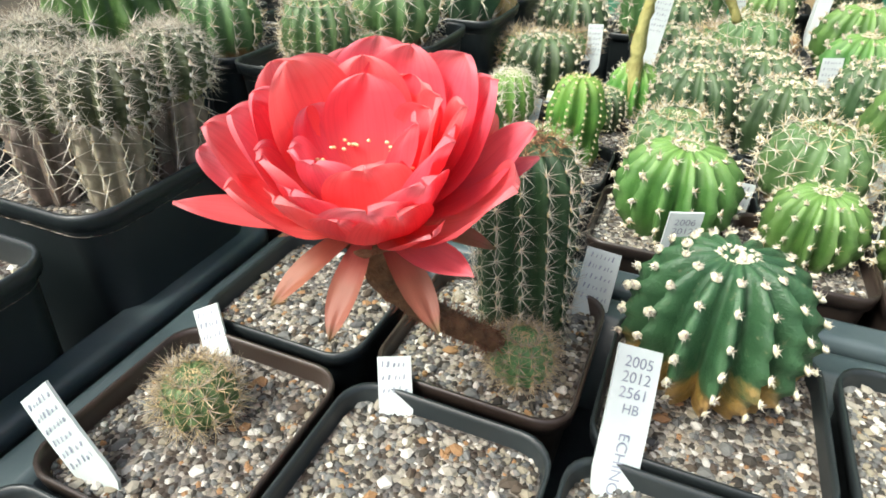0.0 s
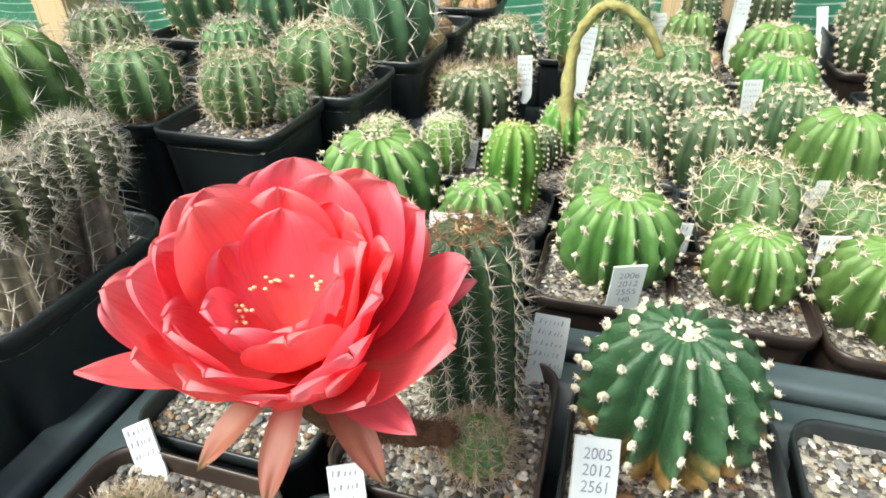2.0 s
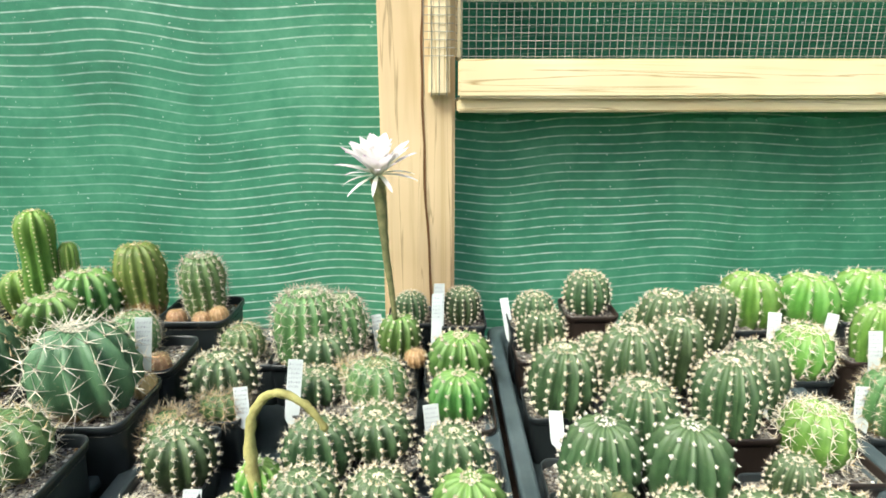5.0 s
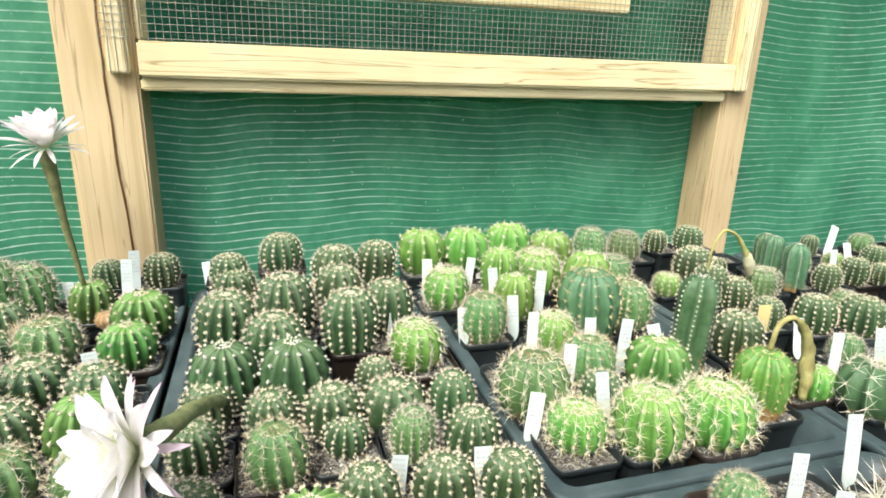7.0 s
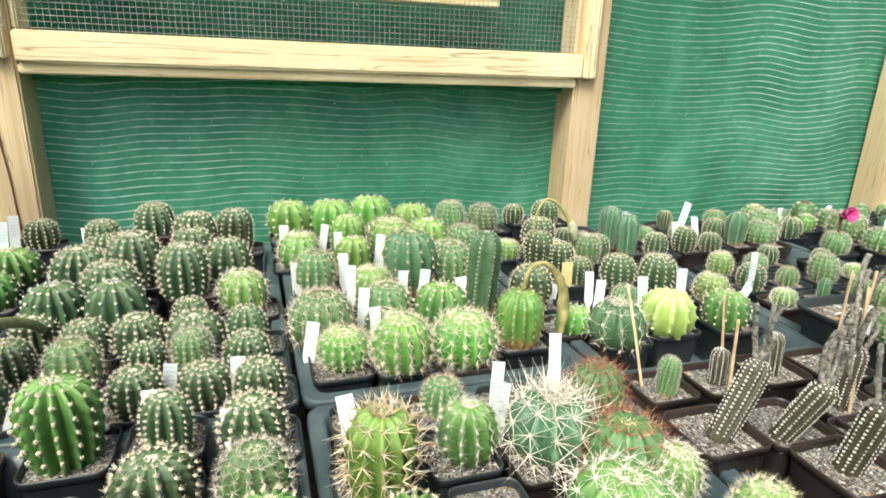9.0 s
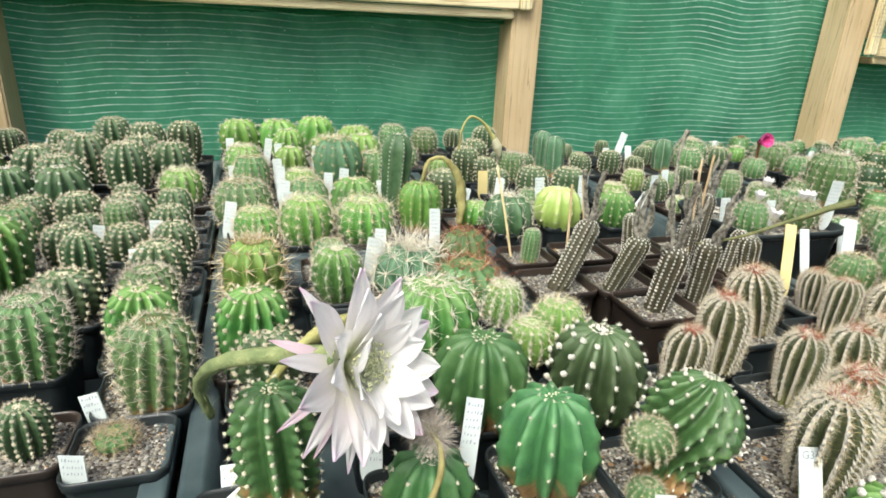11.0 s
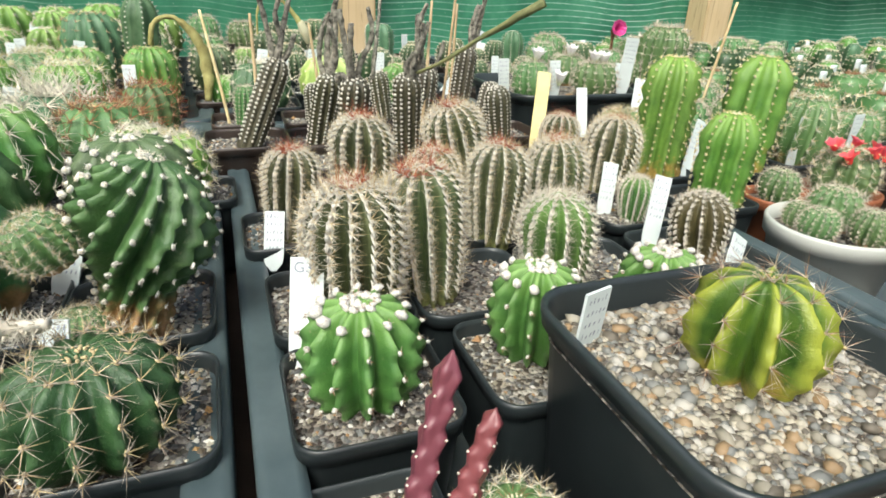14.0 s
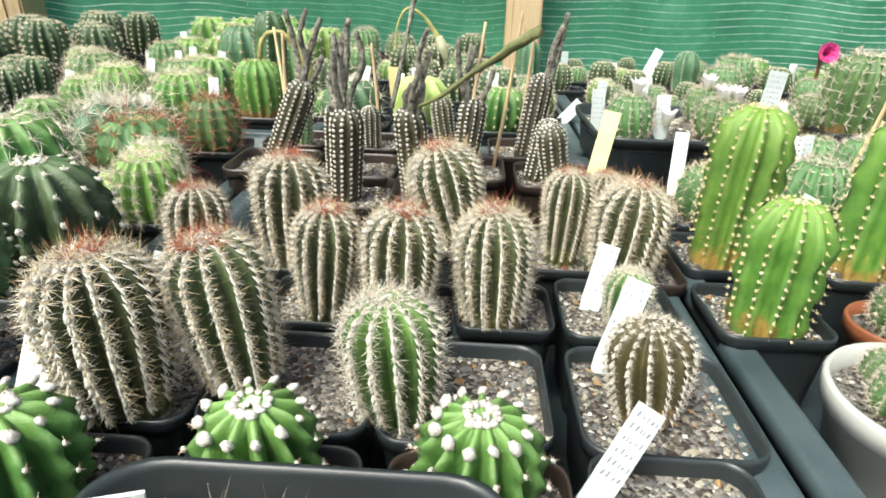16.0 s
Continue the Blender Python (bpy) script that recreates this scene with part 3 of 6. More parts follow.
    waist = 0.34 if kind in ("mel", "meg", "mlb") else 0.52 if kind in ("big", "bga") else 0.40 if hr < 1.15 else (0.24 if hr < 1.7 else 0.1)
    for k in range(6):
        t = k / 6
        out.append((0.5 * (1 - waist * (1 - t) ** 2.0), zb * t))
    for k in range(13):
        a = radians(90 * (k / 12.4))
        out.append((0.5 * math.cos(a) ** flat, zb + dome * math.sin(a) ** 1.04))
    out.append((0.07, hr - 0.012))
    out.append((0.012, hr - 0.045))
    return out


def body_meshes(kind, hr, variant, lod=0):
    """Ribbed body, felt cushions and spines of one cactus, diameter 1, standing on z = 0."""
    key = ("body", kind, round(hr * 10), variant, lod)
    if key in CACHE:
        return CACHE[key]
    skin, ribs, depth, sharp, rows, felt, fsize, sets = KINDS[kind]
    rng = np.random.default_rng(hash_of(kind) + variant * 17 + round(hr * 10))
    ribs += int(rng.integers(-1, 2))
    rows = max(4, round(rows * (0.55 + 0.45 * hr)))
    rows = max(4, round(rows * 0.7)) if lod == 2 else rows
    prof = ray_profile(hr, kind)
    rr, zz = np.array([p[0] for p in prof]), np.array([p[1] for p in prof])
    arc = np.r_[0, np.cumsum(np.hypot(np.diff(rr), np.diff(zz)))]
    arc /= arc[-1]
    fine = (6, 4, 2)[lod]
    segs, rings = ribs * fine, (max(20, min(38, round(rows * 3.4))), 15, 9)[lod]
    fel_v, fel_f = (ICO_V, ICO_F) if lod == 0 else (OCT_V, OCT_F)
    if lod:
        sets = [(c, max(2, round(n * (0.7 if lod == 1 else 0.4))), ln, sp, th * (1.25 if lod == 1 else 2.0)) for c, n, ln, sp, th in sets]
    us = np.linspace(0, 1, rings)
    lean, phase, twist = rng.uniform(-0.04, 0.04, 2), rng.uniform(0, 6.28), rng.uniform(-0.25, 0.25) if kind != "tws" else 1.8

    def surface(u, th):
        r, z = np.interp(u, arc, rr), np.interp(u, arc, zz)
        tri = np.abs(((ribs * th / (2 * np.pi)) % 1.0) - 0.5) * 2
        crest = tri ** sharp
        notch = 0.5 + 0.5 * np.cos(2 * np.pi * (u * rows - 0.5))
        d = depth * (0.55 + 0.45 * np.clip(r / 0.35, 0, 1))
        k = 1 - d * (1 - crest) + (0.15 if kind in ("tws", "cgr", "cgb", "brw") else 0.085) * (notch - 0.5) * crest
        wob = 1 + 0.02 * np.sin(2 * th + phase) + 0.015 * np.sin(5 * u + phase)
        a = th + twist * u
        return np.stack([r * k * wob * np.cos(a) + lean[0] * z, r * k * wob * np.sin(a) + lean[1] * z, z + 0.012 * (crest - 1) * (u > 0.6)], -1)

    uu, tt = np.meshgrid(us, np.arange(segs) * 2 * np.pi / segs, indexing="ij")
    v = surface(uu, tt).reshape(-1, 3)
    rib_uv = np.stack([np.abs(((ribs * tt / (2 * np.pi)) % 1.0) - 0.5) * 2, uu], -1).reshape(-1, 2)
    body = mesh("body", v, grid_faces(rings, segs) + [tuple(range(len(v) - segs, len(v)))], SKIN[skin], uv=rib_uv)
    tall = 2.3 if kind in ("mel", "meg", "mlb") else 0.95
    fv, ff, fo = [], [], 0
    sv, sf, so = {}, {}, {}
    for k in range(ribs):
        th = 2 * math.pi * k / ribs
        for j in range(rows):
            u = (j + 0.5 + (0.5 * (k % 2) - 0.25 if kind == "ngt" else 0.0) + rng.uniform(-0.06, 0.06)) / rows
            if u < 0.08:
                continue
            p = surface(np.array(u), np.array(th))
            q = surface(np.array(min(u + 0.02, 1)), np.array(th))
            w = surface(np.array(u), np.array(th + 0.02))
            up = q - p
            up /= np.linalg.norm(up) + 1e-9
            side = w - p
            side -= up * (side @ up)
            side /= np.linalg.norm(side) + 1e-9
            out = np.cross(side, up)
            if out @ np.array([math.cos(th + twist * u), math.sin(th + twist * u), 0.4]) < 0:
                out = -out
            frame3 = np.stack([side, up, out])
            s = fsize * rng.uniform(0.8, 1.2) * ((0.6 if u < 0.6 else 1.3) if kind == "brw" else 1) * min(1.0, (0.5 if kind == "brw" else 0.3) + 2.6 * math.hypot(p[0], p[1]))
            fv.append(p + (fel_v * rng.uniform(0.82, 1.15, (len(fel_v), 1)) * np.array([s, s * tall, s * (0.6 if kind == "brw" else 0.30)])) @ frame3)
            ff += [(a + fo, b + fo, c + fo) for a, b, c in fel_f]
            fo += len(fel_v)
            for colour, count, length, spread, thick in sets:
                grow = 1.0 if u > 0.15 else 0.7
                use = "red" if (kind == "mel" and u > 0.88 and rng.random() < 0.34) else "brown" if (kind in ("spg", "spb", "lsh") and u > 0.88) else colour
                for c in range(count):
                    ang = 2 * math.pi * (c + rng.uniform(-0.3, 0.3)) / count
                    tilt = radians(spread + rng.uniform(-14, 14))
                    d = math.sin(tilt) * (math.cos(ang) * side + math.sin(ang) * up) + math.cos(tilt) * out
                    ln = length * rng.uniform(0.6, 1.15) * grow * (1.5 if use == "red" else 1)
                    t = thick * rng.uniform(0.8, 1.2)
                    e1 = np.cross(d, out + 0.01)
                    e1 /= np.linalg.norm(e1) + 1e-9
                    e2 = np.cross(d, e1)
                    base = p + out * s * 0.2
                    sv.setdefault(use, []).append(np.stack([base + e1 * t, base - e1 * t * 0.5 + e2 * t * 0.87, base - e1 * t * 0.5 - e2 * t * 0.87, base + d * ln]))
                    o = so.get(use, 0)
                    sf.setdefault(use, []).extend([(o, o + 1, o + 3), (o + 1, o + 2, o + 3), (o + 2, o, o + 3)])
                    so[use] = o + 4
    for k in range(14 if lod < 2 else 4):
        # young felt crowding the growing point
        a, r = rng.uniform(0, 6.28), 0.07 * math.sqrt(rng.random())
        fv.append(fel_v * fsize * rng.uniform(0.4, 0.65) + np.array([r * math.cos(a) + lean[0] * hr, r * math.sin(a) + lean[1] * hr, hr - 0.012]))
        ff += [(i + fo, j + fo, q + fo) for i, j, q in fel_f]
        fo += len(fel_v)
    felts = mesh("areole_felt", np.concatenate(fv), ff, FELT[felt])
    spines = {c: mesh("spine_coat", np.concatenate(sv[c]), sf[c], SPINE[c], smooth=False) for c in sv}
    CACHE[key] = (body, felts, spines)
    return CACHE[key]


def hash_of(s):
    return sum((i + 1) * ord(c) for i, c in enumerate(s))


def grow(parent, kind, x, y, z, d, hr, variant, lean=(0, 0), spin=None, lod=0):
    """A cactus body with its felt and spines, as parts of a potted thing."""
    body, felts, spines = body_meshes(kind, hr, variant % 2, lod)
    rz = (variant * 77.7) % 360 if spin is None else spin
    m = pose(x, y, z, lean[0], lean[1], 0) @ pose(0, 0, 0, 0, 0, rz) @ Matrix.Scale(d, 4)
    ob = part("cactus", body, parent, "", m)
    part("areole_felt", felts, ob, "", None, "stuff")
    for c, me in spines.items():
        part("spine_coat", me, ob, "", None, "stuff")
    return ob


WORDS = {
    "dot": "round dark green cactus with pale dots", "dow": "round dark green cactus with white dots",
    "doc": "large dark green cactus with corky base", "brt": "round bright green ribbed cactus",
    "brw": "bright green cactus with white woolly crown", "lim": "round lime green ribbed cactus",
    "plm": "squat pale lime green cactus", "lsp": "lime green cactus with fine yellow spines",
    "spl": "small light green cactus with white spines", "spw": "small cactus with dense white spines",
    "spg": "grey-green cactus with long pale spines", "spb": "grey-green cactus with tan brown spines",
    "spn": "cactus densely coated with grey-brown spines", "spy": "yellow-green cactus with very long spines",
    "lsb": "green cactus with starry white spines", "lsk": "broad dark cactus with starry tan spines",
    "skl": "blue-green cactus with thick white spines", "blu": "round blue-green ribbed cactus",
    "sml": "small spiny cactus seedling in grit", "orn": "orange-brown dried corky cactus", "olv": "upright olive green ribbed cactus",
    "big": "large deep green ribbed cactus", "tws": "leaning deep green cactus with spiralling ribs", "bga": "deep green cactus with orange base", "str": "low star-shaped light green cactus",
    "cgr": "upright bright green columnar cactus", "cgb": "stout dark green columnar cactus", "dkc": "slim blue-green column with white dots",
    "ngt": "leaning dark column dotted with white", "mel": "upright white-spined cactus with reddish crown",
    "meg": "green ribbed cactus with pale spines", "mlb": "brownish cactus with pale rib edges", "ylg": "yellow and green blotched ribbed cactus",
    "wol": "woolly pale-spined columnar cactus", "bar": "old brown columnar cactus", "lws": "blue-green cactus with long interlaced white spines", "rsp": "small cactus bristling with red-brown spines", "lsh": "tall dark cactus with starry white spines",
}


def potted(x, y, size, plants, height=None, rim=RIM, material=None, group="potted cacti in the trays", stones=True, label="", turn=0.0, soil=0.009, pebbles=False, lod=None):
    """A square plastic pot of grit with one or more cacti: (kind, dx, dy, diameter, height ratio)."""
    height = height or (rim - BASE)
    seed = int(abs(x * 7919 + y * 104729) * 100) % 997
    lod = lod if lod is not None else (0 if y < 0.30 and x < 1.33 else 1)
    material = material or (POT_BROWN if seed % 7 < 1 else POT_BLACK)
    text = label or (WORDS[plants[0][0]] + (" in a black pot" if material is POT_BLACK else " in a brown pot") if plants else "dark square pot of bare grit")
    t = thing("potted_cactus" if plants else "pot_of_grit", text, "cactus" if plants else "plant pot", group, pose(x, y, rim - height, 0, 0, turn))
    part("pot", pot_mesh(size, height, material), t)
    part("soil", bed_mesh(size), t, "", pose(0, 0, height - soil))
    if pebbles:
        part("gravel", stones_mesh(size, 3600, 0.0023, seed % 3, PEBBLES), t, "rounded beige pebbles", pose(0, 0, height - soil), "stuff")
    elif stones:
        n = (340 if y < 0.3 else 170) if stones is True else int(stones)
        n = 620 if 300 <= n < 500 else n
        part("gravel", stones_mesh(0.08, n, 0.0018 if n > 1000 else 0.0022 if n > 600 else 0.0026, seed % 3, STONES), t, "", pose(0, 0, height - soil) @ Matrix.Diagonal((size / 0.08 * 0.95, size / 0.08 * 0.95, 1, 1)), "stuff")
    for k, (kind, dx, dy, d, hr, *more) in enumerate(plants):
        grow(t, kind, dx, dy, height - soil - 0.001, d, hr, seed + k * 3, *more, lod=lod)
    return t


# ---------------------------------------------------------------- labels, canes, tubes, flowers
def label_mesh(width, length, bend, material):
    key = ("label", round(width, 4), round(length, 3), round(bend, 3), material.name)
    if key not in CACHE:
        t, v, n = 0.0006, [], 8
        for k in range(n + 1):
            s = k / n
            w = width / 2 * min(1.0, 0.25 + s * 5)
            y = bend * s * s
            v += [(-w, y - t, s * length), (w, y - t, s * length), (w, y + t, s * length), (-w, y + t, s * length)]
        f = grid_faces(n + 1, 4) + [(3, 2, 1, 0), tuple(range(4 * n, 4 * n + 4))]
        CACHE[key] = mesh("plant_label", v, f, material, smooth=False)
    return CACHE[key]


def bars_mesh(width, length, bend, variant):
    """Rows of handwriting too small to read, as short strokes."""
    key = ("bars", round(width, 4), round(length, 3), round(bend, 3), variant)
    if key not in CACHE:
        rng = np.random.default_rng(variant + 5)
        v, f = [], []
        rows = max(3, int(length / 0.007))
        for k in range(min(rows, 6)):
            z = length * 0.96 - k * 0.0052 - 0.003
            if z < length * 0.35:
                break
            x = -width * 0.38
            while x < width * 0.36:
                w = rng.uniform(0.0008, 0.0022)
                h = rng.uniform(0.0012, 0.0026)
                s0, s1 = z / length, (z + h) / length
                o = len(v)
                y0, y1 = bend * s0 * s0 - 0.0009, bend * s1 * s1 - 0.0009
                v += [(x, y0, z), (x + w * 0.5, y0, z), (x + w * 0.8, y1, z + h), (x + w * 0.3, y1, z + h)]
                f.append((o, o + 1, o + 2, o + 3))
                x += w + rng.uniform(0.0004, 0.0014)
        CACHE[key] = mesh("writing", v, f, INK, smooth=False)
    return CACHE[key]


def plant_label(x, y, z, length, lean_side=0.0, lean_back=0.0, turn=0.0, width=0.0155, yellow=False, words=()):
    """A plastic plant label pushed into the grit at (x, y, z); leans in degrees."""
    seed = int(abs(x * 3571 + y * 1237) * 100) % 89
    bend = (0.0, 0.002, 0.004)[seed % 3] * length / 0.07
    t = thing("plant_label", "yellow plastic plant label standing in the grit" if yellow else "white plastic plant label with faded handwriting", "plant label", "plant labels", pose(x, y, z, 0, 0, turn) @ pose(0, 0, 0, lean_back, lean_side, 0))
    part("tag", label_mesh(width, round(length, 2), bend, LABEL_Y if yellow else LABEL), t)
    if words:
        for k, (txt, size, along) in enumerate(words):
            cu = bpy.data.curves.new("lettering", "FONT")
            cu.body, cu.size, cu.align_x = txt, size, "CENTER" if not along else "LEFT"
            tmp = bpy.data.objects.new("lettering", cu)
            me = bpy.data.meshes.new_from_object(tmp)
            bpy.data.objects.remove(tmp)
            me.materials.append(INK)
            ln = round(length, 2)
            if along:
                part("lettering", me, t, "", pose(-width * 0.12, bend * 0.25 - 0.0014, ln - 0.031, 90, 90, 0))
            else:
                part("lettering", me, t, "", pose(0, bend * ((ln - 0.006 - 0.0056 * k) / ln) ** 2 - 0.0011, ln - 0.0075 - 0.0056 * k, 90, 0, 0))
    elif not yellow:
        part("writing", bars_mesh(width, round(length, 2), bend, seed % 4), t, "", None, "stuff")
    return t


def tube_mesh(name, points, radii, material, segs=9, rough=0.0):
    """A tapering tube through points (Catmull-Rom)."""
    pts = [Vector(p) for p in points]
    path, rad = [], []
    for i in range(len(pts) - 1):
        p0, p1, p2, p3 = pts[max(i - 1, 0)], pts[i], pts[i + 1], pts[min(i + 2, len(pts) - 1)]
        for k in range(6):
            t = k / 6
            path.append(0.5 * (2 * p1 + (p2 - p0) * t + (2 * p0 - 5 * p1 + 4 * p2 - p3) * t * t + (3 * p1 - p0 - 3 * p2 + p3) * t ** 3))
            rad.append(radii[i] + (radii[i + 1] - radii[i]) * t)
    path.append(pts[-1])
    rad.append(radii[-1])
    rng = np.random.default_rng(len(path))
    v, side = [], Vector((1, 0.3, 0.2))
    for i, p in enumerate(path):
        d = (path[min(i + 1, len(path) - 1)] - path[max(i - 1, 0)]).normalized()
        side = (side - d * side.dot(d)).normalized()
        other = d.cross(side)
        for k in range(segs):
            a = 2 * math.pi * k / segs
            r = rad[i] * (1 + rough * rng.uniform(-1, 1))
            v.append(p + (side * math.cos(a) + other * math.sin(a)) * r)
    f = grid_faces(len(path), segs) + [tuple(range(segs - 1, -1, -1)), tuple(range(len(v) - segs, len(v)))]
    return mesh(name, v, f, material)


def petal_mesh(length, width, curl, cup, tip, material, variant=0, flare=0.0):
    """One petal growing along +z from the origin and bending out along +x (curl in radians); cup bends its sides up."""
    key = ("petal", length, width, curl, cup, tip, material.name, variant, flare)
    if key not in CACHE:
        rng = np.random.default_rng(variant + 40)
        n, c, v, uv = 20, 11, [], []
        ph = rng.uniform(0, 6.28, 3)
        x = z = 0.0
        ang = 0.0
        pos = []
        for k in range(n + 1):
            s = 1 - (1 - k / n) ** 1.7
            ds = 1 - (1 - min(1, (k + 1) / n)) ** 1.7 - s
            pos.append((s, x, z, ang))
            ang = curl * s ** 1.2 + flare * max(0, s - 0.7) * 3
            x += math.sin(ang) * length * ds
            z += math.cos(ang) * length * ds
        for k in range(n + 1):
            s, px, pz, a = pos[k]
            if tip == "round":
                w = width * (0.28 + 0.72 * math.sin(min(1, s / 0.6) * math.pi / 2)) * (1 if s < 0.55 else math.sqrt(max(0.0, 1 - ((s - 0.55) / 0.4505) ** 2.8)))
            else:
                w = width * (0.45 + 0.55 * math.sin(min(1, s / 0.55) * math.pi / 2)) * (1 if s < 0.55 else max(0.02, 1 - ((s - 0.55) / 0.455) ** 2.2))
            for j in range(c):
                q = 2 * j / (c - 1) - 1
                lift = cup * w * q * q * (0.5 + 0.5 * s) + 0.03 * width * math.sin(5 * q + ph[0] + 6 * s) * s + 0.04 * width * math.sin(7 * q + ph[1]) * max(0, s - 0.65) * 2
                edge = 0.018 * length * (math.sin(4 * q + ph[2]) + 0.35 * math.sin(10 * q + ph[0])) * max(0, s - 0.75) * 2 * (1 - s ** 12)
                v.append((px - lift * math.cos(a) + edge * math.sin(a), q * w * 0.5, pz + lift * math.sin(a) + edge * math.cos(a)))
                uv.append((0.5 + q * 0.5, s))
        CACHE[key] = mesh("petal", v, grid_faces(n + 1, c, closed=False), material, uv=uv)
    return CACHE[key]


def whorl(parent, count, length, width, curl, cup, tip, material, start=0.0, radius=0.004, z=0.0, tilt=0.0, name="petal", jitter=6, seed=0, flare=0.0):
    """A ring of petals round local z."""
    rng = np.random.default_rng(seed + count)
    for k in range(count):
        a = start + 360 * k / count + rng.uniform(-jitter, jitter)
        me = petal_mesh(length, width, curl, cup, tip, material, int(rng.integers(0, 4)), flare)
        s = rng.uniform(0.93, 1.05)
        m = pose(0, 0, z, 0, 0, a) @ pose(radius, 0, 0, rng.uniform(-5, 5), tilt + rng.uniform(-5, 5), rng.uniform(-6, 6)) @ Matrix.Scale(s, 4)
        part(name, me, parent, "", m)


def stamen_mesh(count, inner, outer, height, dot, seed=1, material=None):
    rng = np.random.default_rng(seed)
    v, f = [], []
    for k in range(count):
        a, r = rng.uniform(0, 6.28), rng.uniform(inner, outer)
        c = np.array([r * math.cos(a), r * math.sin(a), height * rng.uniform(0.8, 1.1)])
        o = len(v)
        v += list(c + ICO_V * dot * np.array([1, 0.7, 0.8]))
        f += [(i + o, j + o, q + o) for i, j, q in ICO_F]
    return mesh("anthers", v, f, material or ANTHER)


def hair_mesh(points, radius, count, length, material, seed=3):
    """Woolly hairs standing round a stem through points."""
    rng = np.random.default_rng(seed)
    pts = [np.array(p) for p in points]
    v, f = [], []
    for k in range(count):
        i = int(rng.integers(0, len(pts) - 1))
        c = pts[i] + (pts[i + 1] - pts[i]) * rng.random()
        d = rng.normal(size=3)
        d /= np.linalg.norm(d)
        e = np.cross(d, rng.normal(size=3))
        e /= np.linalg.norm(e) + 1e-9
        b, o = c + d * radius * 0.8, len(v)
        v += [b + e * 0.0002, b - e * 0.0002, b + d * length * rng.uniform(0.5, 1)]
        f.append((o, o + 1, o + 2))
    return mesh("hairs", v, f, material, smooth=False)


def rel(parent, m=None):
    """The pose, under a thing that is not turned, of something given in the world."""
    return Matrix.Translation(-parent.location) @ (m if m is not None else Matrix())


def toward(p, d, roll=0.0):
    """The pose at p whose local z points along d."""
    return Matrix.Translation(p) @ Vector(d).to_track_quat("Z", "Y").to_matrix().to_4x4() @ pose(0, 0, 0, 0, 0, roll)


def white_flower(parent, centre, d, dia, tube, radii, roll=0.0, seed=0, closed=0.0, outer=None):
    """A night-blooming flower on its long tube, facing d: white inner petals, narrow pinkish outer ones."""
    fl = part("flower", tube_mesh("flower", tube, radii, TUBE, 10, 0.12), parent, "white flower on a long scaly tube", rel(parent))
    part("scale_hair", hair_mesh(tube, sum(radii) / len(radii), 260, 0.006, TUBE), fl, "", None, "stuff")
    base = Vector(centre) - Vector(d).normalized() * dia * 0.2
    holder = toward(base, d, roll)

    def ring(count, length, width, curl, cup, tip, mat, start, tilt):
        rng = np.random.default_rng(seed + count)
        for k in range(count):
            a = start + 360 * k / count + rng.uniform(-6, 6)
            me = petal_mesh(round(length, 4), round(width, 4), curl, cup, tip, mat, int(rng.integers(0, 4)), 0.0)
            part("petal", me, fl, "", holder @ pose(0, 0, 0, 0, 0, a) @ pose(0.003, 0, 0, rng.uniform(-6, 6), tilt + rng.uniform(-6, 6), rng.uniform(-8, 8)))
    r = dia / 2
    fold = 20 * closed
    ring(8, r * 0.92, r * 0.40, 0.35, 0.14, "point", WHITE_PETAL, 0, 26 - fold)
    ring(10, r * 1.08, r * 0.44, 0.35, 0.12, "point", WHITE_PETAL, 18, 42 - fold)
    ring(9, r * 1.16, r * 0.40, 0.30, 0.10, "point", TIP_PETAL, 2, 57 - fold)
    ring(8, r * 1.12, r * 0.20, 0.45, 0.05, "point", TIP_PETAL, 22, 72 - fold)
    ring(8, r * 1.02, r * 0.13, 0.55, 0.05, "point", outer or PINK_PETAL, 10, 88)
    part("anther", stamen_mesh(260, r * 0.01, r * 0.30, r * 0.42, r * 0.02, seed + 2, STAMEN), fl, "pale yellow stamens", holder, "stuff")
    return fl


def withered(parent, pts, radii, mat=None, label="withered drooping flower tube"):
    return part("flower_tube", tube_mesh("flower_tube", pts, radii, mat or TUBE_DRY, 8, 0.3), parent, label, rel(parent))


def cane(x, y, z0, z1, lx=0.0, ly=0.0):
    """A thin split cane pushed into a pot."""
    t = thing("cane", "thin split cane stake in a pot", "stake", "canes", pose(x, y, z0))
    part("rod", tube_mesh("rod", [(0, 0, 0), (lx * 0.5 + 0.001, ly * 0.5, (z1 - z0) * 0.5), (lx, ly, z1 - z0)], [0.0019, 0.0018, 0.0015], CANE, 6, 0.1), t)
    return t

# ---------------------------------------------------------------- the greenhouse
def setting(name, me, label, m=None, parent=None):
    ob = new(name, me)
    if parent:
        ob.parent = parent
    if m is not None:
        ob.matrix_world = m
    if not parent:
        tagged(ob, label, "structure", "", "structure")
    return ob


def sheet(name, x0, x1, y0, y1, z, step, material, amp=0.0):
    nx, ny = max(2, round((x1 - x0) / step) + 1), max(2, round((y1 - y0) / step) + 1)
    v = [(x, y, z + amp * noise.noise((x * 1.3, y * 1.3, 0))) for y in np.linspace(y0, y1, ny) for x in np.linspace(x0, x1, nx)]
    return mesh(name, v, grid_faces(ny, nx, closed=False), material)


setting("ground", sheet("ground", -40, 40, -40, 40, 0, 2.0, GROUND, 0.02), "trodden earth greenhouse floor")
me, m = block("bench_top", -1.4, 4.2, -0.62, 1.0, 0.80, 0.836, BENCH, 0.004)
bench = thing("bench", "long dark slatted greenhouse bench under the trays", "bench")
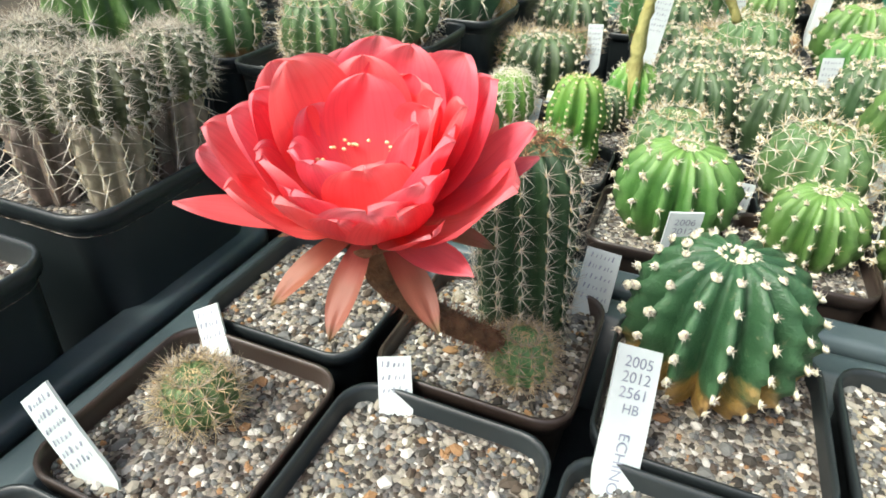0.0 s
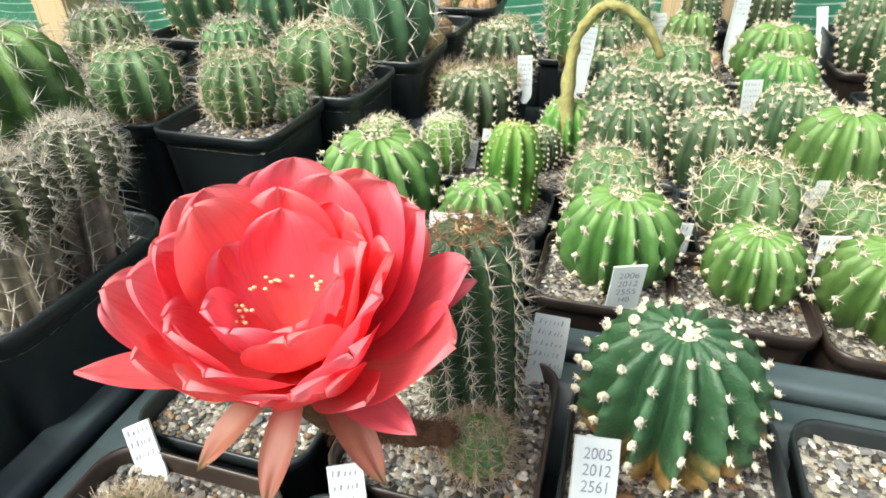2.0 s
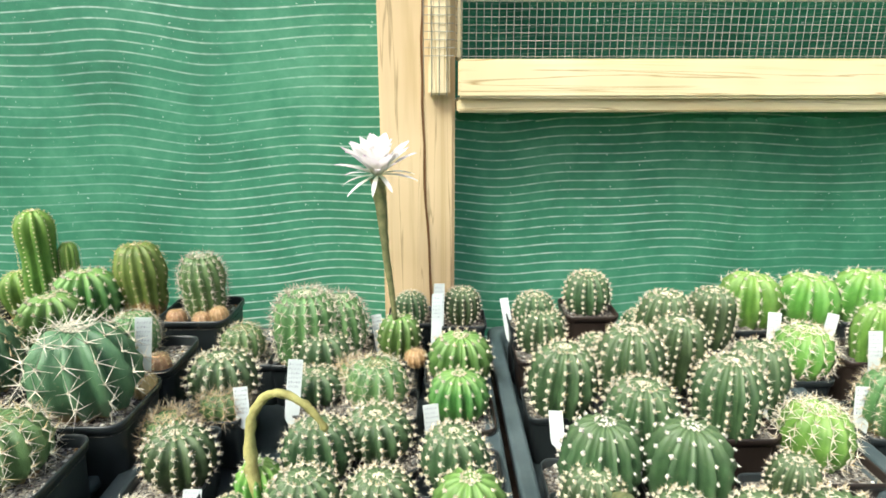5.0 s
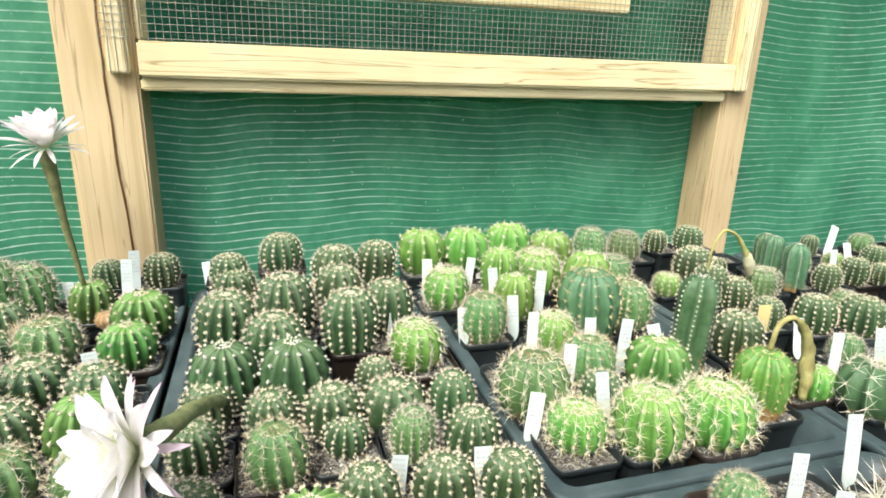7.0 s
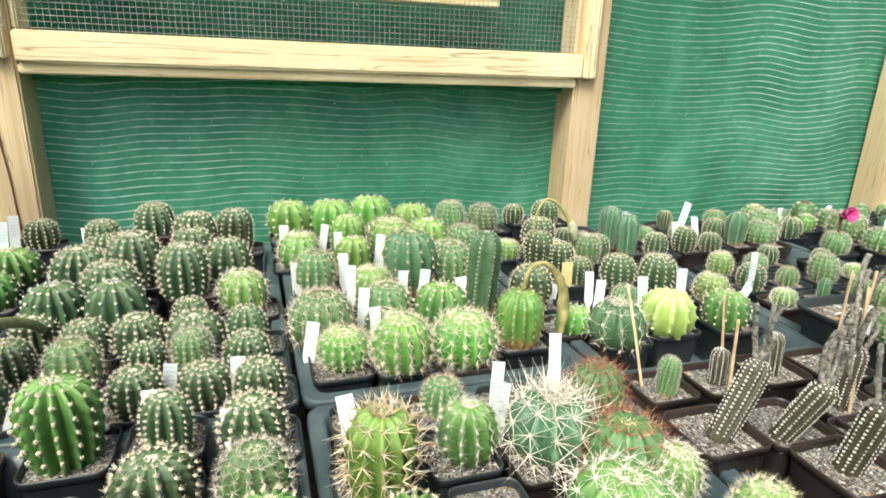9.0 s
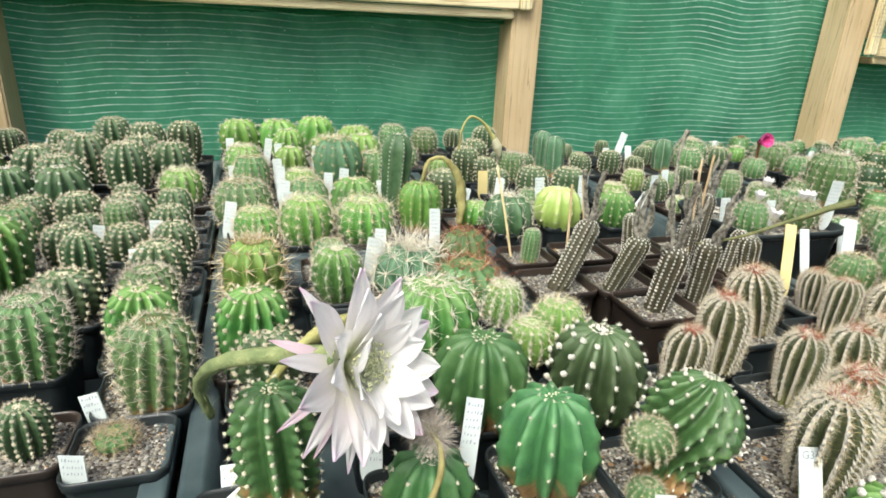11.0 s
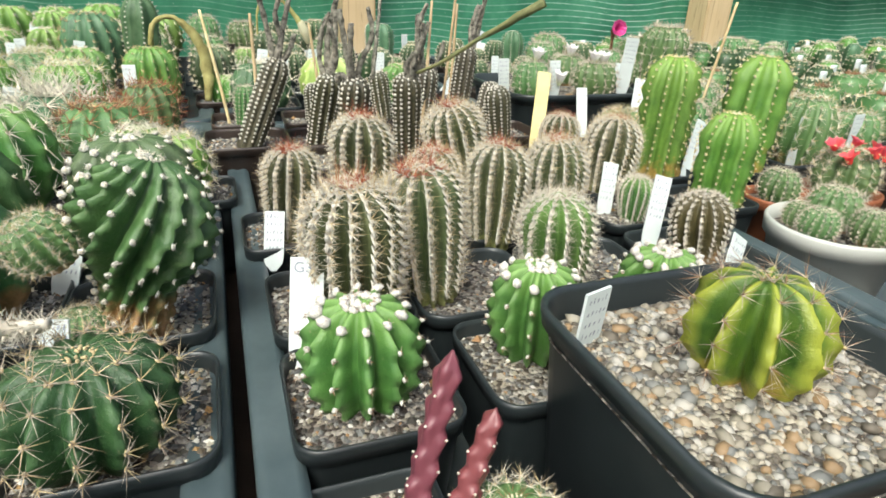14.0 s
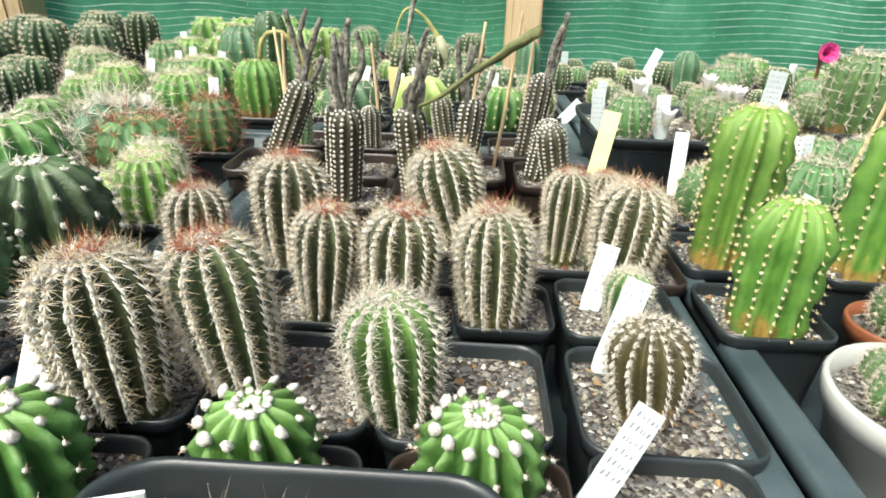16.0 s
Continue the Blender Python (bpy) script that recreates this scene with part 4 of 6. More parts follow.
part("bench_top", me, bench, "", m)
for bx in (-1.3, -0.2, 0.9, 2.0, 3.1, 4.1):
    for by in (-0.55, 0.92):
        me, m = block("leg", bx - 0.035, bx + 0.035, by - 0.035, by + 0.035, 0, 0.80, WOOD_POST, 0.004)
        part("leg", me, bench, "", m)

CLOTH_Y = 1.025


def cloth(name, x0, x1, z0, z1, y, seed, belly=0.02, material=None):
    """A hanging panel of shade cloth, billowing between its posts; thin but with two faces of its own."""
    nx, nz, v = max(12, int((x1 - x0) / 0.03)), 34, []
    for k in range(nz + 1):
        for j in range(nx + 1):
            x, z = x0 + (x1 - x0) * j / nx, z0 + (z1 - z0) * k / nz
            e = math.sin(math.pi * min(1, max(0, j / nx)))
            w = belly * noise.noise((x * 2.4 + seed, z * 1.5, seed)) + 0.35 * belly * noise.noise((x * 7 + seed, z * 3, seed))
            v.append((x, y + w * (0.25 + 0.75 * e), z))
    return mesh(name, v, grid_faces(nz + 1, nx + 1, closed=False), material or CLOTH)


POSTS = ((0.032, 0.141), (1.229, 1.305), (2.265, 2.352), (3.38, 3.46), (-1.08, -1.0))
edges = (-2.4, -1.04, 0.09, 1.265, 2.31, 3.42, 5.0)
for k in range(6):
    top = 1.245 if k in (2, 4) else 2.2
    setting(f"wall_north_{k + 1}", cloth("shade_cloth", edges[k], edges[k + 1], 0.3, top, CLOTH_Y, k * 3.1), "green woven shade cloth wall with pale horizontal tapes")
for k, (a, b) in enumerate(POSTS):
    me, m = block("post", a, b, 0.93, 1.015, 0, 2.3, WOOD_POST, 0.004)
    post = setting(f"post_{k + 1}", me, "upright sawn timber post with a drying crack", m)
# the drying crack that splits the first post down its length
crack_v = []
for k in range(40):
    z = 0.85 + k * 0.03
    cx = 0.101 + 0.004 * math.sin(z * 9) + 0.003 * noise.noise((z * 14, 0, 0)) - (z - 1.0) * 0.012
    w = 0.0016 + 0.0012 * abs(noise.noise((z * 11, 3, 0)))
    crack_v += [(cx - w, 0.9285, z), (cx + w, 0.9285, z)]
setting("trim_1", mesh("crack", crack_v, grid_faces(40, 2, closed=False), CRACK, smooth=False), "dark drying crack in the post")


def window(n, x0, x1, z0, z1, y=0.93):
    """A vent opening framed in pale battens, covered with square wire mesh, darker netting behind."""
    w = tagged(new(f"window_{n}"), "framed vent opening of pale battens covered with wire mesh", "structure", "", "structure")
    for nm, a in (("bottom_rail", (x0, x1, y - 0.018, y + 0.004, z0, z0 + 0.052)), ("sill", (x0 - 0.002, x1 - 0.006, y - 0.005, y + 0.075, z0 - 0.021, z0 - 0.002)),
                  ("side_batten", (x0 - 0.042, x0 - 0.012, y - 0.019, y + 0.003, z0 + 0.004, z1)), ("side_batten", (x1 + 0.004, x1 + 0.034, y - 0.019, y + 0.003, z0, z1)),
                  ("jamb", (x0 - 0.004, x0 + 0.006, y + 0.006, y + 0.07, z0 + 0.052, z1)), ("jamb", (x1 - 0.012, x1 - 0.002, y + 0.006, y + 0.07, z0 + 0.052, z1)),
                  ("vent_rail", (x0 + 0.02, x1 - 0.12, y + 0.20, y + 0.24, z0 + 0.155, z0 + 0.205)), ("top_rail", (x0, x1, y - 0.018, y + 0.004, z1 - 0.05, z1))):
        me, m = block(nm, *a, WOOD, 0.003)
        part(nm, me, w, "", m)
    v, f = [], []

    def wire(p, q, r=0.0005):
        p, q = np.array(p), np.array(q)
        d = q - p
        a = np.array([0, 1, 0]) * r
        b = np.cross(d / np.linalg.norm(d), a)
        o = len(v)
        v.extend([p + a, p + b, p - a, p - b, q + a, q + b, q - a, q - b])
        f.extend([(o + i, o + (i + 1) % 4, o + 4 + (i + 1) % 4, o + 4 + i) for i in range(4)])

    x = x0 - 0.048
    while x < x1 + 0.045:
        wire((x, y - 0.0205, z0 + 0.002), (x + 0.002 * noise.noise((x * 30, 0, 0)), y - 0.0205, z1)) if (x < x0 - 0.01 or x > x1 + 0.002) else wire((x, y + 0.006, z0 + 0.05), (x, y + 0.006, z1))
        x += 0.0105
    z = z0 + 0.056
    while z < z1:
        wire((x0 - 0.048, y + 0.007, z), (x1 + 0.045, y + 0.007, z))
        wire((x0 - 0.048, y - 0.0205, z), (x0 - 0.006, y - 0.0205, z))
        z += 0.0105
    part("wire_mesh", mesh("wire_mesh", v, f, WIRE, smooth=False), w, "square wire mesh", None, "stuff")
    # the cloth's frayed upper hem hangs out below the sill
    hv, hn = [], 220
    for k in range(hn + 1):
        hx = x0 + (x1 - x0) * k / hn
        drop = 0.012 + 0.010 * abs(noise.noise((hx * 9, n, 0))) + 0.010 * max(0.0, noise.noise((hx * 90, n, 2)))
        for q in range(3):
            hv.append((hx, y + 0.062 + 0.004 * noise.noise((hx * 20, q, n)) - 0.003 * q, z0 - 0.02 - drop * q / 2))
    part("hem", mesh("hem", hv, grid_faces(hn + 1, 3, closed=False), CLOTH), w, "frayed hem of green cloth")
    net = cloth("netting", x0 - 0.1, x1 + 0.6, z0 - 0.02, z1 + 0.2, y + 0.30, n * 5.0, 0.03, NETTING)
    part("netting", net, w, "dark green netting behind the wire")
    return w


window(1, 0.145, 1.236, 1.248, 2.1)
window(2, 2.40, 3.40, 1.175, 2.1)

# plain far walls and a clear roof close the house
for k, (a, b, c, d) in enumerate(((-2.4, -2.36, -3.2, 1.1), (4.96, 5.0, -3.2, 1.1), (-2.36, 4.96, -3.2, -3.16))):
    me, m = block("wall", a, b, c, d, 0, 1.5, CLOTH, 0.002)
    setting(("wall_west", "wall_east", "wall_south")[k], me, "green shade cloth wall", m)
roof = setting("roof", sheet("roof", -2.4, 5.0, -3.2, 1.1, 2.6, 0.5, None), "clear roof sheeting")
rm, rn, rl, rb = nodes_of("clear_sheeting")
rt = rn.new("ShaderNodeBsdfTransparent")
rx = rn.new("ShaderNodeMixShader")
rx.inputs[0].default_value = 0.06
rl.new(rt.outputs[0], rx.inputs[1])
rl.new(rb.outputs[0], rx.inputs[2])
rl.new(rx.outputs[0], rn["Material Output"].inputs["Surface"])
roof.data.materials.append(rm)
roof.visible_shadow = False


def tray(x0, x1, y0, y1, rim=0.897):
    """A deep plastic bench tray: floor, tapering wall and a broad rolled rim."""
    cx, cy, sx, sy = (x0 + x1) / 2, (y0 + y1) / 2, x1 - x0, y1 - y0

    def rings(prof):
        v = []
        for inset, z in prof:
            c = max(0.004, 0.022 - inset * 0.4)
            for q, (ax, ay) in enumerate(((1, 1), (-1, 1), (-1, -1), (1, -1))):
                for k in range(5):
                    a = radians(90 * q + 22.5 * k)
                    v.append((ax * (sx / 2 - inset - c) + c * math.cos(a), ay * (sy / 2 - inset - c) + c * math.sin(a), z - 0.8365))
        return v

    t = thing("tray", "grey-green plastic bench tray holding rows of pots", "tray", "trays on the bench", pose(cx, cy, 0.8365))
    floor_prof = [(0.024, 0.8366), (0.024, 0.8385)]
    f = grid_faces(2, 20) + [tuple(range(19, -1, -1)), tuple(range(20, 40))]
    part("tray_floor", mesh("tray_floor", rings(floor_prof), f, TRAY), t)
    wall_prof = [(0.0225, 0.8366), (0.0165, rim - 0.003), (0.0192, rim - 0.003), (0.0252, 0.8366)]
    part("tray_wall", mesh("tray_wall", rings(wall_prof), grid_faces(4, 20), TRAY), t)
    rim_prof = [(0.0192, rim - 0.0035), (0.017, rim - 0.0004), (0.0145, rim), (0.0095, rim - 0.0012), (0.005, rim), (0.0015, rim - 0.0003), (0.0, rim - 0.002), (-0.0005, rim - 0.012), (0.0012, rim - 0.012), (0.003, rim - 0.003), (0.0135, rim - 0.0045)]
    part("rim", mesh("rim", rings(rim_prof), grid_faces(len(rim_prof), 20), TRAY), t)
    return t

# ---------------------------------------------------------------- trays
for x0, x1, y0, y1 in ((-0.60, -0.222, -0.36, 0.255), (-0.60, -0.222, 0.262, 0.925), (-0.212, 0.176, -0.40, 0.257), (-0.205, 0.184, 0.266, 0.925),
                       (0.186, 0.556, -0.37, 0.281), (0.192, 0.554, 0.287, 0.925), (0.563, 0.938, -0.38, 0.284), (0.561, 0.936, 0.290, 0.925),
                       (0.946, 1.306, -0.42, 0.246), (0.944, 1.306, 0.252, 0.925), (1.314, 1.69, -0.42, 0.262), (1.314, 1.69, 0.268, 0.925),
                       (1.70, 2.07, -0.40, 0.262), (1.70, 2.07, 0.268, 0.925), (2.08, 2.45, -0.40, 0.262), (2.08, 2.45, 0.268, 0.925), (2.46, 2.83, 0.268, 0.925), (2.84, 3.2, 0.268, 0.925)):
    tray(x0, x1, y0, y1)

# ---------------------------------------------------------------- the pots round the red flower
NEAR = 1800
potted(-0.152, 0.106, 0.086, [("sml", -0.004, 0.008, 0.030, 0.8)], stones=NEAR, material=POT_BROWN, label="small pale-spined cactus in a dark square pot of grit")
potted(-0.062, 0.106, 0.088, [], stones=NEAR, material=POT_BLACK, label="dark square pot of bare grit with a label")
potted(-0.154, 0.198, 0.086, [], stones=NEAR, material=POT_BLACK, label="dark square pot of bare grit")
potted(0.033, 0.197, 0.086, [("doc", -0.004, 0.018, 0.072, 0.95)], stones=NEAR, material=POT_BLACK)
potted(0.124, 0.197, 0.086, [("dot", 0.008, -0.008, 0.040, 0.7)], stones=NEAR)
potted(0.029, 0.107, 0.086, [("spl", 0.012, -0.022, 0.034, 0.6)], stones=NEAR)
potted(0.118, 0.107, 0.086, [], stones=NEAR)
potted(-0.152, 0.018, 0.084, [], stones=NEAR)
potted(-0.063, 0.018, 0.084, [], stones=NEAR)

host = potted(-0.060, 0.200, 0.088, [("lsh", 0.008, 0.014, 0.043, 2.3), ("sml", 0.016, -0.014, 0.027, 0.9)], stones=NEAR, material=POT_BROWN, label="dark columnar cactus with one huge red flower")
tube = [(-0.050, 0.196, 0.902), (-0.058, 0.172, 0.925), (-0.071, 0.146, 0.955), (-0.076, 0.130, 0.980), (-0.078, 0.128, 0.993)]
red = part("flower", tube_mesh("flower", tube, [0.005, 0.0045, 0.005, 0.0062, 0.009], TUBE_BROWN, 12, 0.15), host, "large coral red flower on a hairy tube", rel(host))
part("hair", hair_mesh(tube[:4], 0.005, 1200, 0.008, TUBE_BROWN), red, "", None, "stuff")
bloom = toward((-0.0805, 0.131, 1.000), (0.03, -0.22, 1.0)) @ Matrix.Scale(0.77, 4)


def red_ring(count, length, width, curl, cup, tip, mat, start, tilt, flare=0.0, lift=0.0, seed=0, name="petal", front=True):
    rng = np.random.default_rng(seed + count)
    for k in range(count):
        a = start + 360 * k / count + rng.uniform(-7, 7)
        facing = (bloom.to_3x3() @ Vector((math.cos(radians(a)), math.sin(radians(a)), 0))).normalized().y
        if not front and facing < -0.5:
            continue
        me = petal_mesh(length, width, curl, cup, tip, mat, int(rng.integers(0, 4)), flare)
        m = bloom @ pose(0, 0, lift, 0, 0, a) @ pose(0.006, 0, 0, rng.uniform(-6, 6), tilt + rng.uniform(-8, 8), rng.uniform(-10, 10)) @ Matrix.Scale(float(rng.uniform(0.90, 1.07)) * (0.84 if name == "petal" and facing < -0.4 else 1.0), 4)
        part(name, me, red, "", m)


red_ring(7, 0.044, 0.031, -0.70, 0.18, "round", RED_PETAL, 0, 40, 0.36, 0.001)
red_ring(9, 0.056, 0.036, -0.95, 0.18, "round", RED_PETAL, 20, 52, 0.40, 0.0, 3)
red_ring(10, 0.064, 0.038, -1.10, 0.18, "round", RED_PETAL, 0, 64, 0.40, -0.001, 5)
red_ring(11, 0.067, 0.038, -1.20, 0.17, "round", RED_PETAL, 22, 76, 0.40, -0.002, 7)
red_ring(10, 0.064, 0.028, -1.00, 0.16, "round", RED_PETAL, 8, 83, 0.3, -0.003, 11, front=False)
red_ring(8, 0.068, 0.019, -0.40, 0.16, "point", RED_PETAL, 14, 84, 0.0, -0.003, 8, front=False)
red_ring(8, 0.045, 0.0115, 0.34, 0.16, "point", RED_SEPAL, 8, 100, 0.0, -0.005, 9, "sepal")
part("anther", stamen_mesh(46, 0.012, 0.018, 0.020, 0.0010, 4), red, "cream stamens round the throat", bloom, "stuff")

# ---------------------------------------------------------------- big black pots beside the first trays
T1 = dict(rim=0.955, height=0.115, material=POT_BLACK, group="large black pots", stones=420, soil=0.013)
wool = potted(-0.282, 0.194, 0.110, [], label="clump of woolly columnar cacti in a black pot", **T1)
for dx, dy, d, lx in ((0.000, -0.026, 0.034, -4), (0.031, -0.018, 0.034, -7), (0.036, 0.018, 0.032, -5), (-0.034, 0.004, 0.034, 2)):
    grow(wool, "bar", dx, dy, 0.101, d, 1.6, 3 + int(abs(dx) * 1000), (lx, 3))
    grow(wool, "wol", dx + 0.003, dy + 0.005, 0.141 + dy * 0.15, d * 1.2, 0.9, 3 + int(abs(dy) * 1000), (lx, 3))
potted(-0.285, 0.074, 0.106, [], label="large black pot of bare grit", **{**T1, "rim": 0.948})
potted(-0.392, 0.190, 0.106, [("spn", 0.0, 0.0, 0.07, 1.0)], **T1)
potted(-0.386, 0.298, 0.106, [("lsb", 0.01, 0.0, 0.085, 1.1)], label="large green cactus with starry white spines", **T1)
potted(-0.283, 0.403, 0.100, [("spb", -0.005, 0.012, 0.059, 0.9), ("spb", -0.026, 0.022, 0.04, 0.8), ("spb", 0.022, 0.028, 0.036, 0.7)], label="brown-spined cactus clump in a large black pot", **T1)
potted(-0.256, 0.496, 0.098, [("spg", -0.007, 0.005, 0.082, 0.7)], **T1)
potted(-0.242, 0.607, 0.104, [("skl", -0.004, 0.004, 0.104, 0.9), ("orn", 0.036, 0.03, 0.03, 0.9)], label="large blue-green cactus with long white spines", **T1)
potted(-0.240, 0.716, 0.100, [("spg", -0.02, 0.02, 0.058, 1.0), ("orn", 0.03, -0.034, 0.03, 0.9)], **T1)
potted(-0.226, 0.860, 0.100, [("spn", 0.004, 0.006, 0.062, 1.5), ("orn", -0.024, -0.03, 0.026, 0.9), ("orn", 0.034, -0.026, 0.026, 1.0), ("orn", 0.012, -0.036, 0.024, 0.9)], label="spiny cactus with tan offsets in a black pot", **T1)
potted(-0.380, 0.408, 0.100, [("spg", 0.0, 0.0, 0.07, 0.8)], **T1)
potted(-0.362, 0.522, 0.100, [("spn", 0.0, 0.0, 0.066, 0.8), ("orn", 0.03, -0.03, 0.03, 0.8)], **T1)
potted(-0.378, 0.640, 0.100, [("blu", -0.01, 0.01, 0.088, 0.95)], **T1)
potted(-0.340, 0.838, 0.100, [("brt", -0.03, -0.01, 0.09, 0.9), ("olv", 0.03, 0.03, 0.068, 1.6)], label="bright green and olive cacti in a black pot", **T1)
potted(-0.352, 0.744, 0.098, [("brt", -0.02, 0.01, 0.082, 0.9)], **T1)
potted(-0.490, 0.640, 0.100, [("blu", 0.0, 0.02, 0.09, 0.95)], **T1)
potted(-0.485, 0.760, 0.100, [("spg", 0.0, 0.0, 0.07, 0.8)], **T1)
potted(-0.452, 0.868, 0.098, [("cgr", 0.0, 0.0, 0.05, 3.2), ("cgr", 0.034, 0.01, 0.03, 3.6), ("cgr", -0.034, 0.0, 0.05, 1.4)], label="group of green columnar cacti in a black pot", **T1)
potted(-0.558, 0.868, 0.098, [("spn", 0.0, 0.0, 0.062, 1.2), ("spn", -0.03, -0.02, 0.05, 1.1)], **T1)
potted(-0.485, 0.500, 0.100, [("spn", 0.0, 0.0, 0.07, 0.9)], **T1)
potted(-0.490, 0.390, 0.100, [("spn", 0.0, 0.0, 0.07, 0.9)], **T1)
plant_label(-0.218, 0.655, 0.935, 0.085, 8, 0, 20, 0.017)

# ---------------------------------------------------------------- white flowers and spent tubes
p = potted(0.060, 0.822, 0.072, [("brt", 0.0, 0.0, 0.062, 1.0), ("orn", 0.024, -0.028, 0.03, 0.8)], label="green cactus with a tall white flower")
white_flower(p, (0.038, 0.80, 1.176), (-0.1, -0.25, 1.0), 0.096, [(0.056, 0.815, 0.955), (0.052, 0.812, 1.0), (0.046, 0.806, 1.06), (0.042, 0.802, 1.12), (0.039, 0.801, 1.152)], [0.0035, 0.004, 0.0052, 0.0075, 0.010], 0, 1, 1.0, WHITE_PETAL)
p = potted(0.246, 0.488, 0.066, [("dot", 0.0, 0.0, 0.055, 1.0)], label="dark cactus bearing a large white flower")
white_flower(p, (0.203, 0.290, 1.012), (-0.70, -0.60, 0.34), 0.100, [(0.262, 0.47, 0.938), (0.26, 0.435, 0.962), (0.25, 0.39, 0.984), (0.234, 0.342, 0.998), (0.219, 0.310, 1.004)], [0.0055, 0.006, 0.0065, 0.009, 0.013], 20, 5)
p = potted(0.612, -0.186, 0.076, [("cgb", 0.020, 0.022, 0.056, 1.7)], label="dark green cactus bearing a white pink flower")
potted(0.634, -0.262, 0.070, [("bga", 0.008, 0.032, 0.056, 0.9)], stones=300)
white_flower(p, (0.684, -0.214, 1.028), (0.62, -0.72, 0.36), 0.098, [(0.590, -0.135, 0.955), (0.588, -0.16, 0.995), (0.604, -0.19, 1.026), (0.636, -0.202, 1.034), (0.664, -0.208, 1.031)], [0.003, 0.0035, 0.0042, 0.0052, 0.008], 40, 9)
withered(p, [(0.625, -0.13, 0.965), (0.648, -0.112, 0.984), (0.672, -0.098, 0.992), (0.694, -0.086, 0.994)], [0.003, 0.0045, 0.006, 0.002], TUBE_DRY, "dry brown spent flower")
p = potted(-0.048, 0.512, 0.06, [("lim", 0.0, 0.0, 0.046, 1.1)], label="lime green cactus with a drooping spent flower")
withered(p, [(-0.046, 0.50, 0.918), (-0.048, 0.50, 0.955), (-0.045, 0.50, 0.995), (-0.026, 0.50, 1.021), (0.002, 0.50, 1.010), (0.018, 0.50, 0.986)], [0.0055, 0.006, 0.0045, 0.0035, 0.0035, 0.003])
p = potted(0.866, 0.376, 0.078, [("olv", 0.0, 0.0, 0.068, 1.2)], label="olive cactus with a hanging pale spent flower")
withered(p, [(0.868, 0.375, 0.978), (0.876, 0.378, 1.006), (0.90, 0.38, 1.012), (0.925, 0.38, 0.985), (0.934, 0.378, 0.945), (0.930, 0.372, 0.905)], [0.003, 0.003, 0.0035, 0.006, 0.008, 0.004])
p = potted(1.04, 0.668, 0.07, [("dot", 0.0, 0.0, 0.058, 1.3)], label="dark cactus with a hanging pink spent flower")
withered(p, [(1.02, 0.66, 0.965), (1.023, 0.66, 1.005), (1.04, 0.66, 1.034), (1.07, 0.66, 1.022), (1.098, 0.66, 0.985)], [0.002, 0.002, 0.0024, 0.003, 0.005], TUBE_DRY)
part("bud", tube_mesh("bud", [(1.096, 0.66, 0.99), (1.104, 0.66, 0.972), (1.110, 0.66, 0.952)], [0.006, 0.0095, 0.004], PINK_PETAL, 10, 0.1), p, "pale pink closed flower", rel(p))

# ---------------------------------------------------------------- dark dotted columns in brown pots, with their canes
DARK = dict(material=POT_BROWN, rim=0.918, stones=300, soil=0.01)


def night(x, y, px, py, d, hr, rx, ry, rest, label="leaning dark column dotted with white"):
    """A leaning dark column whose withered flower tubes still stand on top."""
    p = potted(px, py, 0.082, [("ngt", x - px, y - py, d * 0.82, hr / 0.82, (rx, ry))], label=label, **DARK)
    rng = np.random.default_rng(int(x * 1000 + y * 777))
    crown = Vector(rest[0][0])
    for k in range(2):
        a, lean = rng.uniform(0, 6.28), rng.uniform(0.010, 0.026)
        tip = crown + Vector((lean * math.cos(a), lean * math.sin(a), rng.uniform(0.045, 0.075)))
        mid = crown.lerp(tip, 0.5) + Vector((rng.uniform(-0.006, 0.006), rng.uniform(-0.006, 0.006), 0.0))
        rest = rest + [[tuple(crown), tuple(mid), tuple(tip)]]
    for pts in rest:
        t = withered(p, pts, [0.0032, 0.0027, 0.0023, 0.0018][: len(pts)], TUBE_DARK, "blackened withered flower tube")
        part("tube_hair", hair_mesh(pts, 0.0025, 90, 0.0032, WOOLLY, len(pts)), t, "", None, "stuff")
    return p


night(0.968, 0.101, 0.968, 0.106, 0.033, 2.9, 0, 21, [[(1.000, 0.101, 0.985), (1.008, 0.100, 1.010), (1.004, 0.098, 1.035), (1.012, 0.096, 1.058)], [(1.000, 0.101, 0.985), (1.014, 0.104, 1.0), (1.022, 0.106, 1.018)]])
night(1.036, 0.088, 1.050, 0.100, 0.032, 2.7, 20, 6, [[(1.045, 0.058, 0.980), (1.052, 0.054, 1.005), (1.046, 0.050, 1.030)], [(1.045, 0.060, 0.978), (1.038, 0.062, 1.0), (1.042, 0.066, 1.024), (1.050, 0.066, 1.04)]])
night(1.056, 0.027, 1.056, 0.024, 0.034, 2.5, 9, 4, [[(1.060, 0.014, 0.975), (1.066, 0.012, 1.002), (1.076, 0.010, 1.026), (1.072, 0.008, 1.048)], [(1.060, 0.014, 0.975), (1.050, 0.016, 0.992), (1.046, 0.02, 0.986)]])
night(1.155, 0.118, 1.155, 0.108, 0.032, 2.4, 0, 6, [[(1.160, 0.116, 0.97), (1.155, 0.116, 1.0), (1.162, 0.114, 1.03)], [(1.160, 0.116, 0.965), (1.172, 0.116, 0.985), (1.18, 0.114, 1.01)]])
